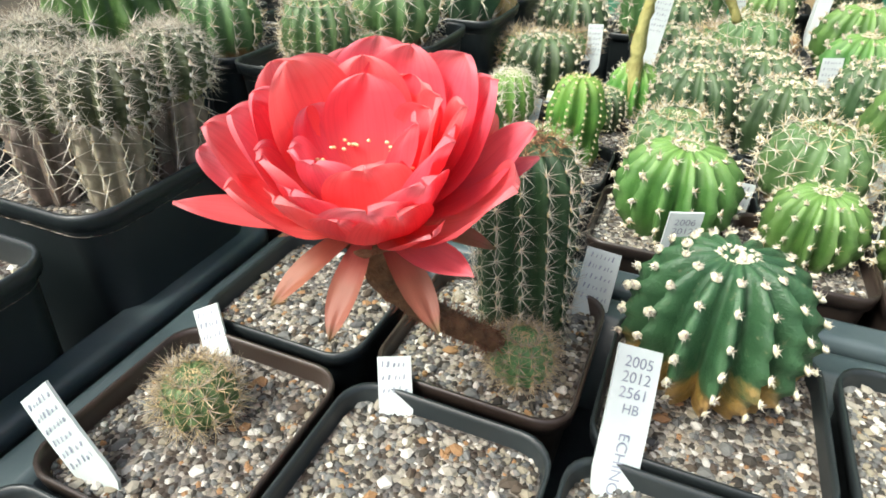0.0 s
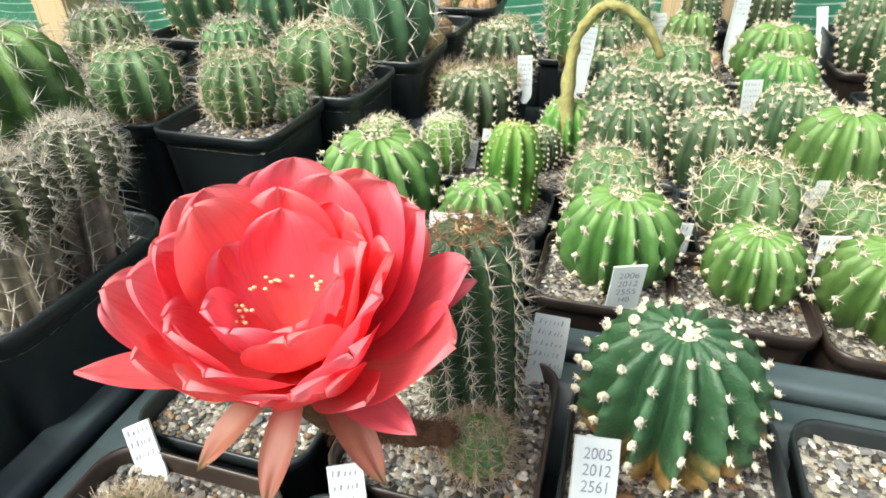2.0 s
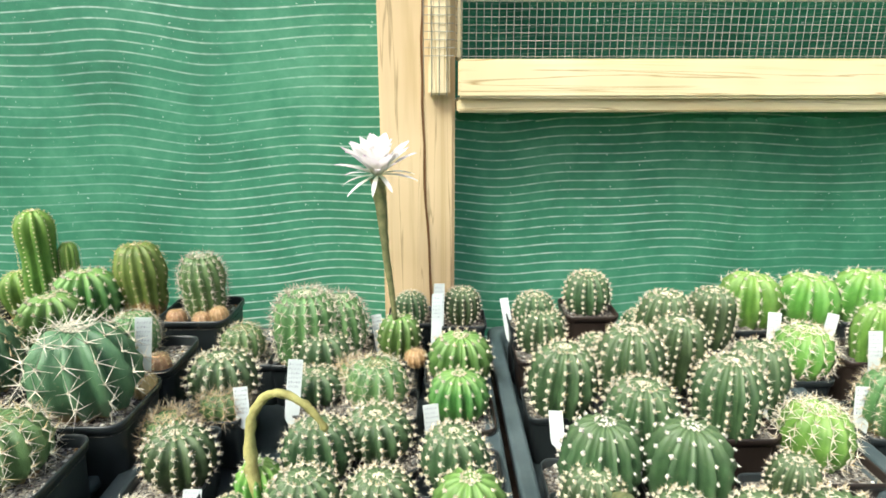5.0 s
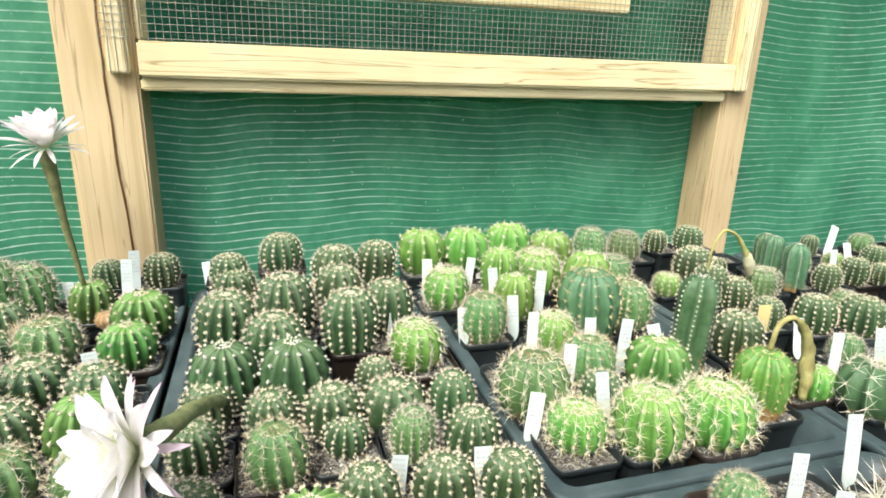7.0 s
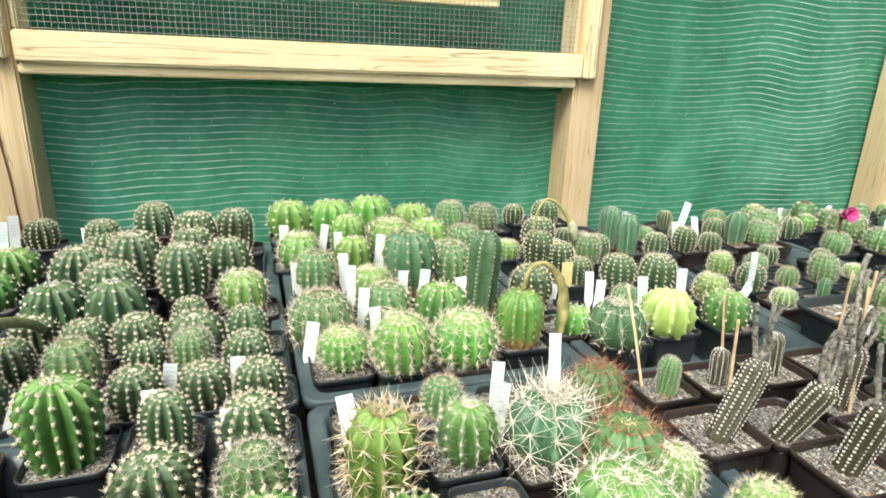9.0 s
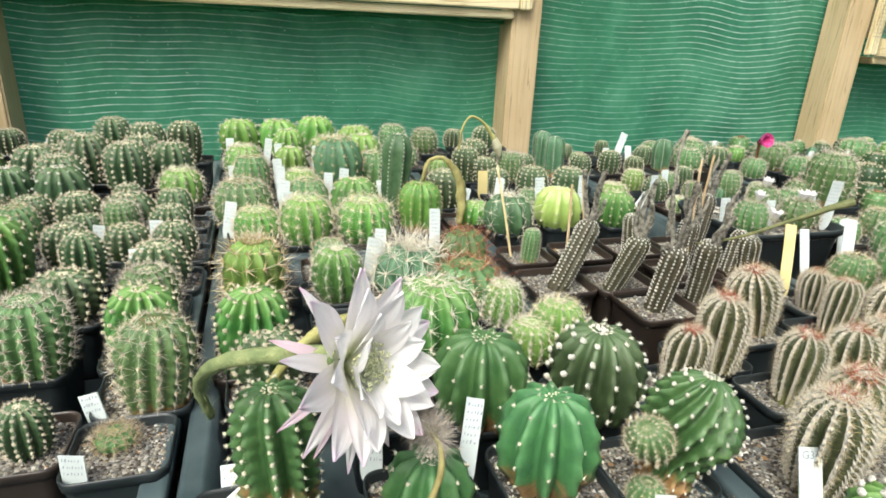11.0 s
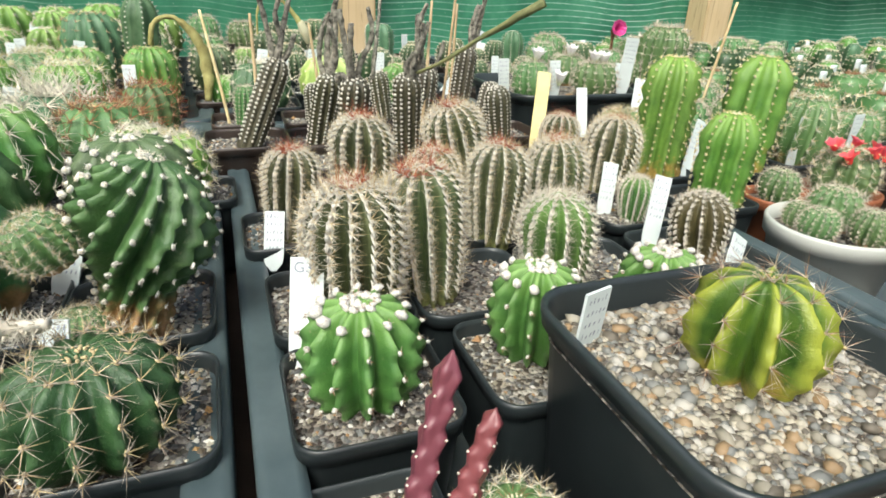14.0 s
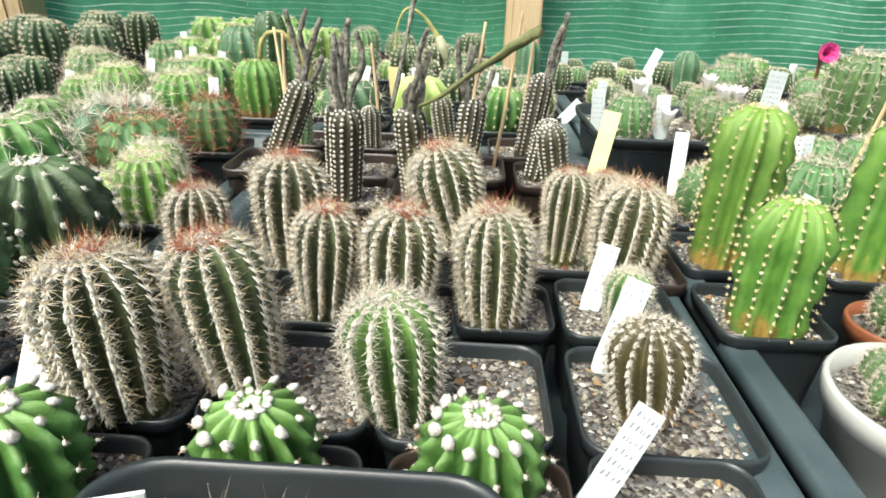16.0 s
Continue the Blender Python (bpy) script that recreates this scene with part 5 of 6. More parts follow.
night(1.116, 0.036, 1.136, 0.050, 0.032, 2.7, 12, -2, [[(1.113, 0.018, 0.978), (1.108, 0.014, 1.0), (1.116, 0.008, 1.012)], [(1.113, 0.018, 0.976), (1.122, 0.016, 1.004), (1.118, 0.014, 1.03), (1.126, 0.012, 1.052)]])
night(1.22, 0.176, 1.222, 0.19, 0.032, 2.9, 0, 10, [[(1.238, 0.176, 0.99), (1.24, 0.176, 1.02), (1.248, 0.174, 1.045)]])
potted(0.968, 0.196, 0.068, [("spn", 0.004, -0.004, 0.024, 2.0)], label="slim grey column in a brown pot", **DARK)
potted(1.05, 0.196, 0.074, [("ngt", 0.0, 0.0, 0.022, 2.2)], **DARK)
potted(1.135, 0.200, 0.074, [("ngt", 0.0, 0.0, 0.024, 2.6, (4, -6))], **DARK)
p = potted(1.245, 0.095, 0.08, [("ngt", 0.0, 0.0, 0.028, 2.2, (8, -10)), ("ngt", -0.02, 0.01, 0.024, 2.6, (0, 8))], label="two dark dotted columns with a long flower stem", **DARK)
withered(p, [(1.10, 0.03, 0.985), (1.13, 0.005, 1.0), (1.165, -0.03, 1.03), (1.201, -0.060, 1.058)], [0.0014, 0.0015, 0.0020, 0.0050], TUBE, "long scaly stem with a pale bud")
withered(p, [(1.09, 0.07, 0.98), (1.10, 0.085, 1.03), (1.108, 0.098, 1.075), (1.118, 0.102, 1.101)], [0.0022, 0.0020, 0.002, 0.0040], TUBE_DARK, "upright scaly stem with a pale bud")
for a in ((0.980, 0.108, 0.90, 1.035, 0.002, 0.01), (1.185, 0.14, 0.90, 1.06, 0.02, 0.01), (1.15, 0.10, 0.90, 1.05, 0.02, 0.03), (1.21, 0.18, 0.90, 1.045, 0.012, 0.01), (1.06, 0.20, 0.90, 1.02, -0.01, 0.01), (1.485, 0.06, 0.90, 1.06, 0.03, 0.0), (0.955, 0.21, 0.9, 1.03, -0.02, 0.03)):
    cane(*a)

# ---------------------------------------------------------------- the corner with the big black pot
p = potted(1.118, -0.388, 0.120, [("ylg", 0.003, 0.000, 0.050, 0.85)], rim=0.957, height=0.119, material=POT_BLACK, soil=0.014, pebbles=True, label="yellow-green ribbed cactus in a large black pot")
plant_label(1.073, -0.352, 0.928, 0.038, 3, 5, 20, 0.015)
p = potted(1.020, -0.395, 0.066, [("spg", 0.008, 0.006, 0.040, 0.8)], rim=0.89, height=0.052)


def red_stem(px, py, pz, tip, r, seed):
    """A dusky red succulent stem of four rows of pointed tubercles; also gives the tubercles' tips."""
    base, tip = Vector((px, py, pz)), Vector(tip)
    v, n, segs, tips = [], 72, 24, []
    turns = 8
    for k in range(n + 1):
        s = k / n
        c = base.lerp(tip, s)
        rr = r * (1 - 0.3 * s) * (1 if s < 0.94 else max(0.12, (1 - s) / 0.06))
        for j in range(segs):
            a = 2 * math.pi * j / segs
            row = round(a / (math.pi / 2)) % 4
            saw = (s * turns + 0.5 * (row % 2)) % 1.0
            saw = saw / 0.75 if saw < 0.75 else (1 - saw) / 0.25
            peak = (0.5 + 0.5 * math.cos(4 * a)) ** 0.8
            b = a + s * 0.8 + seed
            v.append(c + Vector((math.cos(b), math.sin(b), 0)) * rr * (0.74 + 0.5 * peak * saw))
    for row in range(4):
        for q in range(turns - 1):
            s = (q + 0.75 - 0.5 * (row % 2)) / turns
            b = row * math.pi / 2 + s * 0.8 + seed
            tips.append(base.lerp(tip, s) + Vector((math.cos(b), math.sin(b), 0.1)) * r * (1 - 0.3 * s) * 1.2)
    return mesh("stem", v, grid_faces(n + 1, segs) + [tuple(range(n * segs, n * segs + segs))], SKIN["red"]), tips


def thorn_mesh(points, size):
    v, f = [], []
    for p in points:
        o = len(v)
        v += [tuple(p + Vector(q) * size) for q in OCT_V]
        f += [(a + o, b + o, c + o) for a, b, c in OCT_F]
    return mesh("thorns", v, f, SPINE["white"])


p = potted(0.984, -0.372, 0.06, [], rim=0.89, height=0.052, label="dusky red knobbly stems in a small pot")
for k, (bx, by, tip, r) in enumerate(((0.988, -0.385, (1.012, -0.367, 0.962), 0.0062), (1.000, -0.39, (1.024, -0.378, 0.944), 0.0058), (0.976, -0.388, (0.986, -0.382, 0.92), 0.0055))):
    me, tips = red_stem(bx, by, 0.882, tip, r, k)
    st = part("stem", me, p, "", rel(p))
    part("thorn", thorn_mesh(tips, 0.0007), st, "pale thorn tips", None, "stuff")

# the old swollen plant with an offset, and the spent flower lying on its neighbour
p = potted(0.896, -0.200, 0.076, [("tws", -0.004, -0.014, 0.066, 1.5, (0, 15))], stones=400, label="old leaning deep green cactus with spiralling ribs")
grow(p, "spb", 0.871 - 0.896, -0.225 + 0.200, 0.945 - BASE, 0.030, 0.9, 5, (10, -25))
grow(p, "spb", -0.024, -0.026, 0.056, 0.026, 0.9, 7)
FLUFF = [(0.880, -0.292, 0.950), (0.868, -0.291, 0.950), (0.858, -0.290, 0.947), (0.850, -0.290, 0.943)]
q = potted(0.896, -0.293, 0.078, [("lsk", -0.008, -0.008, 0.067, 0.7)], stones=400)
fl = part("flower", tube_mesh("flower", FLUFF, [0.0025, 0.003, 0.0045, 0.002], WOOLLY, 8, 0.3), q, "withered grey woolly flower", rel(q))
part("hair", hair_mesh(FLUFF, 0.004, 700, 0.007, WOOLLY), fl, "", None, "stuff")

# bright columns, the white round pot and the red-flowered plant
COL = dict(rim=0.905, stones=300)
potted(1.352, -0.040, 0.07, [("cgr", 0.001, -0.006, 0.052, 2.3)], **COL)
potted(1.345, -0.128, 0.068, [("cgr", -0.002, -0.012, 0.046, 1.9)], **COL)
potted(1.450, -0.045, 0.076, [("cgr", 0.004, -0.004, 0.06, 2.0, (0, 6))], **COL)
w = thing("potted_cactus", "small grey spiny cactus in a round white pot", "cactus", "", pose(1.394, -0.216, BASE))
part("pot", round_pot_mesh(0.05, 0.069, POT_WHITE), w)
part("gravel", stones_mesh(0.09, 300, 0.0022, 1, STONES, True), w, "", pose(0, 0, 0.058), "stuff")
part("soil", mesh("soil", [(0.046 * math.cos(k * 0.2618), 0.046 * math.sin(k * 0.2618), 0.057) for k in range(24)], [tuple(range(24))], GRIT), w)
for k, (dx, dy, d) in enumerate(((-0.02, 0.0, 0.028), (0.01, 0.012, 0.04), (0.012, -0.02, 0.03), (-0.012, 0.024, 0.024))):
    grow(w, "spn", dx, dy, 0.057, d, 0.9, k)
r = thing("potted_cactus", "grey cactus with small bright red flowers", "cactus", "", pose(1.502, -0.135, BASE))
part("pot", round_pot_mesh(0.036, 0.062, POT_CLAY), r, "terracotta coloured pot")
part("soil", mesh("soil", [(0.033 * math.cos(k * 0.2618), 0.033 * math.sin(k * 0.2618), 0.052) for k in range(24)], [tuple(range(24))], GRIT), r)
grow(r, "spg", 0, 0, 0.05, 0.056, 0.9, 4)
for k in range(7):
    a = k * 0.9
    fl = part("flower", stamen_mesh(6, 0.001, 0.003, 0.004, 0.0012, k), r, "small bright red flower", pose(0.022 * math.cos(a), 0.022 * math.sin(a) - 0.006, 0.096 + 0.004 * math.sin(3 * a), 20 * math.sin(a), 25 * math.cos(a), 0))
    whorl(fl, 9, 0.014, 0.006, 1.1, 0.1, "point", RED_PETAL, 0, 0.001, 0, 10, "petal", 8, k)
for cx, cy in ((1.435, -0.125), (1.262, -0.06), (1.42, -0.30)):
    q = thing("potted_cactus", "small round cactus in a terracotta coloured pot", "cactus", "", pose(cx, cy, BASE))
    part("pot", round_pot_mesh(0.03, 0.058, POT_CLAY), q)
    part("soil", mesh("soil", [(0.027 * math.cos(k * 0.2618), 0.027 * math.sin(k * 0.2618), 0.05) for k in range(24)], [tuple(range(24))], GRIT), q)
    grow(q, "spn", 0, 0, 0.049, 0.036, 0.9, 2)

# the wide black trough with round cacti and white flowers
bx = potted(1.385, 0.232, 0.19, [("spn", -0.055, -0.042, 0.050, 1.0), ("spn", 0.048, -0.034, 0.058, 0.8), ("spn", 0.06, 0.055, 0.05, 0.9)], rim=0.945, height=0.105, material=POT_BLACK, stones=500, soil=0.014, label="round grey cacti with white flowers in a black trough")
for k, (dx, dy, z) in enumerate(((-0.052, -0.044, 0.146), (-0.018, -0.05, 0.118), (0.040, -0.036, 0.142), (0.056, -0.034, 0.14), (0.055, 0.05, 0.14))):
    fl = part("flower", stamen_mesh(20, 0.001, 0.004, 0.006, 0.001, k + 20), bx, "creamy white closed flower", pose(dx, dy, z - 0.008, 12, 0, 0))
    whorl(fl, 10, 0.02, 0.008, 0.5, 0.2, "point", WHITE_PETAL, 0, 0.002, 0, 12, "petal", 8, k)
plant_label(1.464, 0.180, 0.93, 0.078, 4, 0, -20, 0.017)
plant_label(1.366, 0.19, 0.93, 0.048, -3, 0, -15, 0.014)
plant_label(1.302, 0.21, 0.93, 0.052, -4, 0, -15, 0.014)
# the stout grey cone and the pink flower behind it
potted(1.665, 0.36, 0.10, [("spn", 0.0, 0.0, 0.086, 1.25), ("spn", -0.04, 0.02, 0.05, 0.9)], rim=0.92, height=0.08)
p = potted(1.745, 0.622, 0.074, [("spn", 0.0, 0.0, 0.055, 0.9)], label="grey cactus with one bright pink flower")
fl = part("flower", tube_mesh("flower", [(1.748, 0.624, 0.94), (1.751, 0.628, 0.965), (1.752, 0.63, 0.985)], [0.003, 0.003, 0.006], TUBE_BROWN, 8, 0.1), p, "bright magenta pink flower", rel(p))
for n_, ln, wd, cu, st in ((7, 0.027, 0.022, 0.8, 0), (8, 0.032, 0.022, 1.15, 25)):
    for k in range(n_):
        part("petal", petal_mesh(ln, wd, cu, 0.15, "round", MAGENTA_PETAL, k % 4), fl, "", Matrix.Translation((1.752, 0.63, 0.983)) @ pose(0, 0, 0, 72, -20, 0) @ pose(0, 0, 0, 0, 0, st + 360 * k / n_) @ pose(0.003, 0, 0))

# ---------------------------------------------------------------- rows of potted cacti
potted(-0.155, 0.353, 0.077, [("brt", -0.001, 0.012, 0.084, 0.8)], stones=300)
potted(-0.081, 0.326, 0.069, [("brt", -0.004, 0.022, 0.054, 0.9)], stones=300)
potted(-0.002, 0.334, 0.078, [("brt", 0.004, 0.006, 0.070, 0.8)], stones=300)
potted(0.073, 0.329, 0.071, [("brt", 0.004, 0.009, 0.054, 0.8)], stones=300)
potted(0.148, 0.324, 0.078, [("brt", -0.009, 0.007, 0.067, 0.7)], stones=300)
potted(-0.175, 0.449, 0.053, [("spl", -0.012, 0.000, 0.045, 1.0)])
potted(-0.077, 0.394, 0.068, [("cgr", 0.003, 0.012, 0.040, 1.7)])
potted(0.007, 0.422, 0.074, [("spb", -0.012, -0.012, 0.062, 0.8)])
potted(0.089, 0.404, 0.076, [("spg", -0.009, 0.006, 0.067, 0.8)])
potted(0.163, 0.400, 0.072, [("spg", -0.012, 0.006, 0.060, 0.7)])
potted(-0.127, 0.457, 0.051, [("spw", -0.012, 0.006, 0.042, 1.1)])
potted(-0.058, 0.460, 0.067, [("dot", -0.007, 0.022, 0.035, 1.0)])
potted(0.013, 0.487, 0.071, [("dot", -0.012, -0.012, 0.064, 1.0)])
potted(0.074, 0.482, 0.072, [("dot", -0.012, 0.000, 0.065, 0.9)])
potted(0.149, 0.469, 0.074, [("brt", -0.012, -0.012, 0.068, 1.1)])
potted(-0.155, 0.603, 0.064, [("sml", -0.017, 0.002, 0.052, 0.8)])
potted(-0.005, 0.580, 0.078, [("dot", 0.000, -0.021, 0.068, 0.9)])
potted(0.062, 0.586, 0.066, [("dot", -0.012, 0.012, 0.079, 0.6)])
potted(-0.143, 0.722, 0.059, [("dot", 0.000, -0.022, 0.082, 0.8)])
potted(-0.134, 0.667, 0.050, [("sml", 0.000, 0.000, 0.051, 0.7)])
potted(-0.026, 0.693, 0.078, [("dot", -0.008, 0.012, 0.067, 0.6)])
potted(0.028, 0.743, 0.070, [("sml", -0.015, -0.012, 0.053, 0.7)])
potted(0.053, 0.678, 0.076, [("spg", -0.012, 0.011, 0.075, 0.8)])
potted(0.141, 0.660, 0.077, [("brt", -0.003, 0.004, 0.070, 0.8)])
potted(-0.045, 0.771, 0.076, [("dot", 0.010, 0.005, 0.069, 0.8)])
potted(0.136, 0.759, 0.078, [("brt", 0.006, -0.012, 0.084, 0.8)])
potted(-0.138, 0.818, 0.077, [("spg", -0.020, 0.000, 0.062, 0.8)])
potted(-0.078, 0.816, 0.077, [("spn", 0.012, -0.012, 0.087, 1.2)])
potted(-0.016, 0.843, 0.078, [("spn", -0.007, -0.012, 0.081, 1.1)])
potted(0.076, 0.894, 0.072, [("dot", 0.000, -0.014, 0.050, 1.0)], rim=0.930)
potted(0.150, 0.880, 0.072, [("dot", 0.000, 0.000, 0.055, 1.0)], rim=0.931)
potted(-0.143, 0.541, 0.073, [("dot", 0.008, 0.012, 0.069, 0.8)])
potted(0.143, 0.556, 0.068, [("dot", -0.012, -0.012, 0.067, 0.9)])
potted(0.253, 0.867, 0.070, [("dot", 0.001, -0.012, 0.060, 0.9)], rim=0.933)
potted(0.338, 0.880, 0.078, [("dot", -0.001, 0.004, 0.068, 0.9)], rim=0.946)
potted(0.424, 0.802, 0.076, [("dot", -0.009, -0.012, 0.070, 1.3)], rim=0.921)
potted(0.494, 0.811, 0.077, [("dot", -0.012, -0.012, 0.063, 1.4)], rim=0.925)
potted(0.260, 0.822, 0.076, [("dot", 0.001, 0.015, 0.071, 0.9)])
potted(0.343, 0.684, 0.078, [("dot", -0.008, -0.012, 0.077, 1.2)], rim=0.918)
potted(0.427, 0.749, 0.076, [("dot", -0.012, -0.012, 0.071, 1.3)])
potted(0.489, 0.671, 0.077, [("dot", -0.012, -0.012, 0.072, 1.3)])
potted(0.255, 0.682, 0.078, [("dot", 0.002, -0.012, 0.079, 1.1)])
potted(0.333, 0.594, 0.078, [("dot", -0.012, -0.012, 0.074, 1.2)])
potted(0.425, 0.608, 0.078, [("dot", -0.012, -0.012, 0.070, 1.2)], rim=0.926)
potted(0.254, 0.533, 0.078, [("dow", 0.006, -0.012, 0.076, 1.1)])
potted(0.345, 0.523, 0.078, [("dow", -0.007, -0.012, 0.078, 1.1)])
potted(0.436, 0.510, 0.072, [("dot", -0.009, -0.012, 0.045, 1.3)])
potted(0.510, 0.565, 0.076, [("spl", -0.012, 0.012, 0.071, 0.9)])
potted(0.315, 0.467, 0.067, [("dot", -0.004, -0.012, 0.056, 1.0)])
potted(0.385, 0.458, 0.071, [("dot", -0.011, -0.012, 0.061, 1.0)])
potted(0.452, 0.459, 0.076, [("dot", -0.012, -0.012, 0.072, 0.8)])
potted(0.515, 0.446, 0.071, [("dot", -0.012, -0.012, 0.050, 1.3)])
potted(0.310, 0.395, 0.070, [("spb", 0.005, -0.012, 0.057, 1.1)])
potted(0.381, 0.405, 0.070, [("dot", 0.002, 0.012, 0.048, 0.8)])
potted(0.452, 0.386, 0.071, [("spn", -0.009, -0.012, 0.046, 1.2)], rim=0.917)
potted(0.514, 0.382, 0.072, [("dot", -0.012, -0.012, 0.054, 1.1)])
potted(0.239, 0.418, 0.071, [("dot", 0.002, 0.000, 0.053, 1.0)])
potted(0.378, 0.321, 0.071, [("dot", 0.011, -0.007, 0.056, 1.0)])
potted(0.449, 0.322, 0.071, [("dot", 0.008, -0.007, 0.057, 0.9)])
potted(0.521, 0.314, 0.072, [("dot", -0.006, -0.012, 0.056, 1.0)])
potted(0.242, 0.333, 0.072, [("dot", 0.000, 0.003, 0.053, 0.9)])
potted(0.342, 0.245, 0.078, [("brt", -0.004, 0.002, 0.073, 1.2)])
potted(0.428, 0.230, 0.072, [("dot", 0.005, -0.012, 0.045, 1.4)], rim=0.916)
potted(0.515, 0.223, 0.078, [("dot", -0.007, 0.000, 0.065, 0.9)])
potted(0.427, 0.153, 0.077, [("dot", 0.000, -0.001, 0.068, 0.8)])
potted(0.508, 0.142, 0.078, [("spn", 0.000, -0.005, 0.061, 1.0)])
potted(0.517, 0.059, 0.076, [("brt", 0.001, -0.012, 0.064, 1.2)])
potted(0.527, -0.013, 0.076, [("spg", 0.011, -0.012, 0.061, 1.3)], stones=300)
potted(0.419, 0.056, 0.077, [("spn", 0.010, -0.012, 0.064, 1.2), ("orn", 0.017, -0.007, 0.041, 0.9)])
potted(0.449, -0.068, 0.071, [("dot", 0.007, 0.000, 0.038, 1.1)], stones=300)
potted(0.521, -0.087, 0.071, [("sml", -0.007, 0.014, 0.030, 0.5)], stones=300)
potted(0.614, 0.358, 0.077, [("lsp", 0.006, 0.010, 0.064, 0.8)])
potted(0.693, 0.353, 0.078, [("lsp", -0.005, -0.012, 0.074, 1.0)])
potted(0.772, 0.342, 0.078, [("lsp", 0.000, 0.002, 0.084, 0.8)])
potted(0.610, 0.435, 0.076, [("spg", -0.009, 0.001, 0.085, 0.9)])
potted(0.608, 0.509, 0.071, [("orn", -0.001, -0.015, 0.028, 0.8)])
potted(0.703, 0.483, 0.078, [("spb", -0.001, 0.002, 0.069, 0.9)])
potted(0.782, 0.446, 0.078, [("brt", -0.010, -0.003, 0.080, 0.9)])
potted(0.613, 0.637, 0.078, [("spb", -0.003, -0.007, 0.066, 1.1)])
potted(0.695, 0.572, 0.078, [("spl", 0.000, 0.000, 0.065, 0.9)])
potted(0.778, 0.616, 0.076, [("blu", -0.012, -0.012, 0.090, 1.2)])
potted(0.855, 0.628, 0.076, [("spg", -0.012, -0.007, 0.078, 1.0)])
potted(0.858, 0.493, 0.072, [("dkc", -0.012, -0.012, 0.051, 2.7)])
potted(0.946, 0.496, 0.078, [("dot", -0.005, 0.000, 0.069, 1.0)])
potted(0.584, 0.881, 0.078, [("lim", 0.004, 0.012, 0.090, 0.9)], rim=0.922)
potted(0.663, 0.894, 0.069, [("lim", 0.008, -0.012, 0.089, 0.9)], rim=0.924)
potted(0.739, 0.880, 0.070, [("lim", 0.008, -0.001, 0.088, 0.9)], rim=0.932)
potted(0.825, 0.880, 0.067, [("lim", 0.012, 0.005, 0.094, 0.9)])
potted(0.840, 0.736, 0.070, [("lim", -0.012, -0.012, 0.085, 1.1)])
potted(0.671, 0.766, 0.069, [("lim", 0.012, -0.012, 0.064, 1.2)], rim=0.927)
potted(0.694, 0.700, 0.077, [("lim", -0.012, -0.012, 0.069, 1.1)])
potted(0.584, 0.762, 0.077, [("spl", 0.009, 0.000, 0.075, 0.9)])
potted(0.777, 0.794, 0.077, [("spl", -0.006, 0.000, 0.086, 0.9)])
potted(0.949, 0.881, 0.073, [("spn", -0.022, -0.001, 0.062, 1.0)], rim=0.931)
potted(1.024, 0.881, 0.075, [("spn", -0.020, -0.001, 0.063, 1.0)], rim=0.920)
potted(1.098, 0.880, 0.071, [("dot", -0.022, 0.000, 0.047, 1.0)], rim=0.935)
potted(1.171, 0.880, 0.072, [("dot", -0.016, 0.000, 0.058, 1.0)], rim=0.930)
potted(0.954, 0.802, 0.078, [("spn", -0.020, 0.002, 0.068, 0.8)])
potted(1.092, 0.782, 0.078, [("dot", 0.000, 0.000, 0.069, 1.0)])
potted(1.096, 0.649, 0.065, [("dot", -0.022, -0.000, 0.057, 1.0)])
potted(1.284, 0.707, 0.056, [("dkc", -0.020, 0.000, 0.045, 2.0)])
potted(1.488, 0.880, 0.072, [("dot", 0.000, 0.000, 0.035, 1.3)])
potted(1.340, 0.684, 0.056, [("dot", -0.022, 0.000, 0.048, 1.1)])
potted(1.416, 0.700, 0.066, [("dot", -0.013, 0.000, 0.052, 1.1)])
potted(1.538, 0.782, 0.070, [("dot", 0.000, -0.014, 0.048, 1.1)])
potted(1.482, 0.685, 0.066, [("dot", -0.022, 0.000, 0.045, 1.0)])
potted(1.561, 0.711, 0.070, [("dkc", 0.001, 0.014, 0.049, 1.6)])
potted(1.529, 0.596, 0.072, [("dot", 0.000, 0.000, 0.040, 1.0)])
potted(1.106, 0.365, 0.077, [("plm", -0.012, -0.012, 0.079, 0.9)])
potted(1.012, 0.352, 0.078, [("skl", -0.012, -0.012, 0.081, 0.8)])
potted(0.949, 0.399, 0.072, [("lim", 0.012, -0.008, 0.060, 0.7)])
potted(1.136, 0.545, 0.071, [("dot", 0.001, 0.000, 0.060, 1.0)])
potted(1.210, 0.521, 0.077, [("dot", -0.010, -0.001, 0.063, 1.0)])
potted(1.210, 0.351, 0.077, [("brt", -0.010, 0.000, 0.067, 0.9)])
potted(1.197, 0.688, 0.046, [("dot", -0.022, 0.000, 0.055, 1.0)])
potted(1.064, 0.576, 0.072, [("dot", 0.009, 0.000, 0.049, 1.0)])
potted(1.257, 0.445, 0.072, [("spl", 0.000, 0.001, 0.055, 0.9)])
potted(1.665, 0.774, 0.075, [("spn", 0.000, -0.019, 0.077, 0.9)])
potted(1.154, 0.664, 0.039, [("spn", -0.014, 0.000, 0.054, 1.2)])
potted(1.267, 0.786, 0.072, [("dkc", -0.006, -0.022, 0.038, 2.4), ("dkc", 0.000, 0.000, 0.040, 2.2)])
potted(1.745, 0.751, 0.072, [("dot", 0.000, 0.000, 0.057, 0.9)])
potted(1.636, 0.698, 0.075, [("spn", -0.007, 0.019, 0.068, 0.8)])
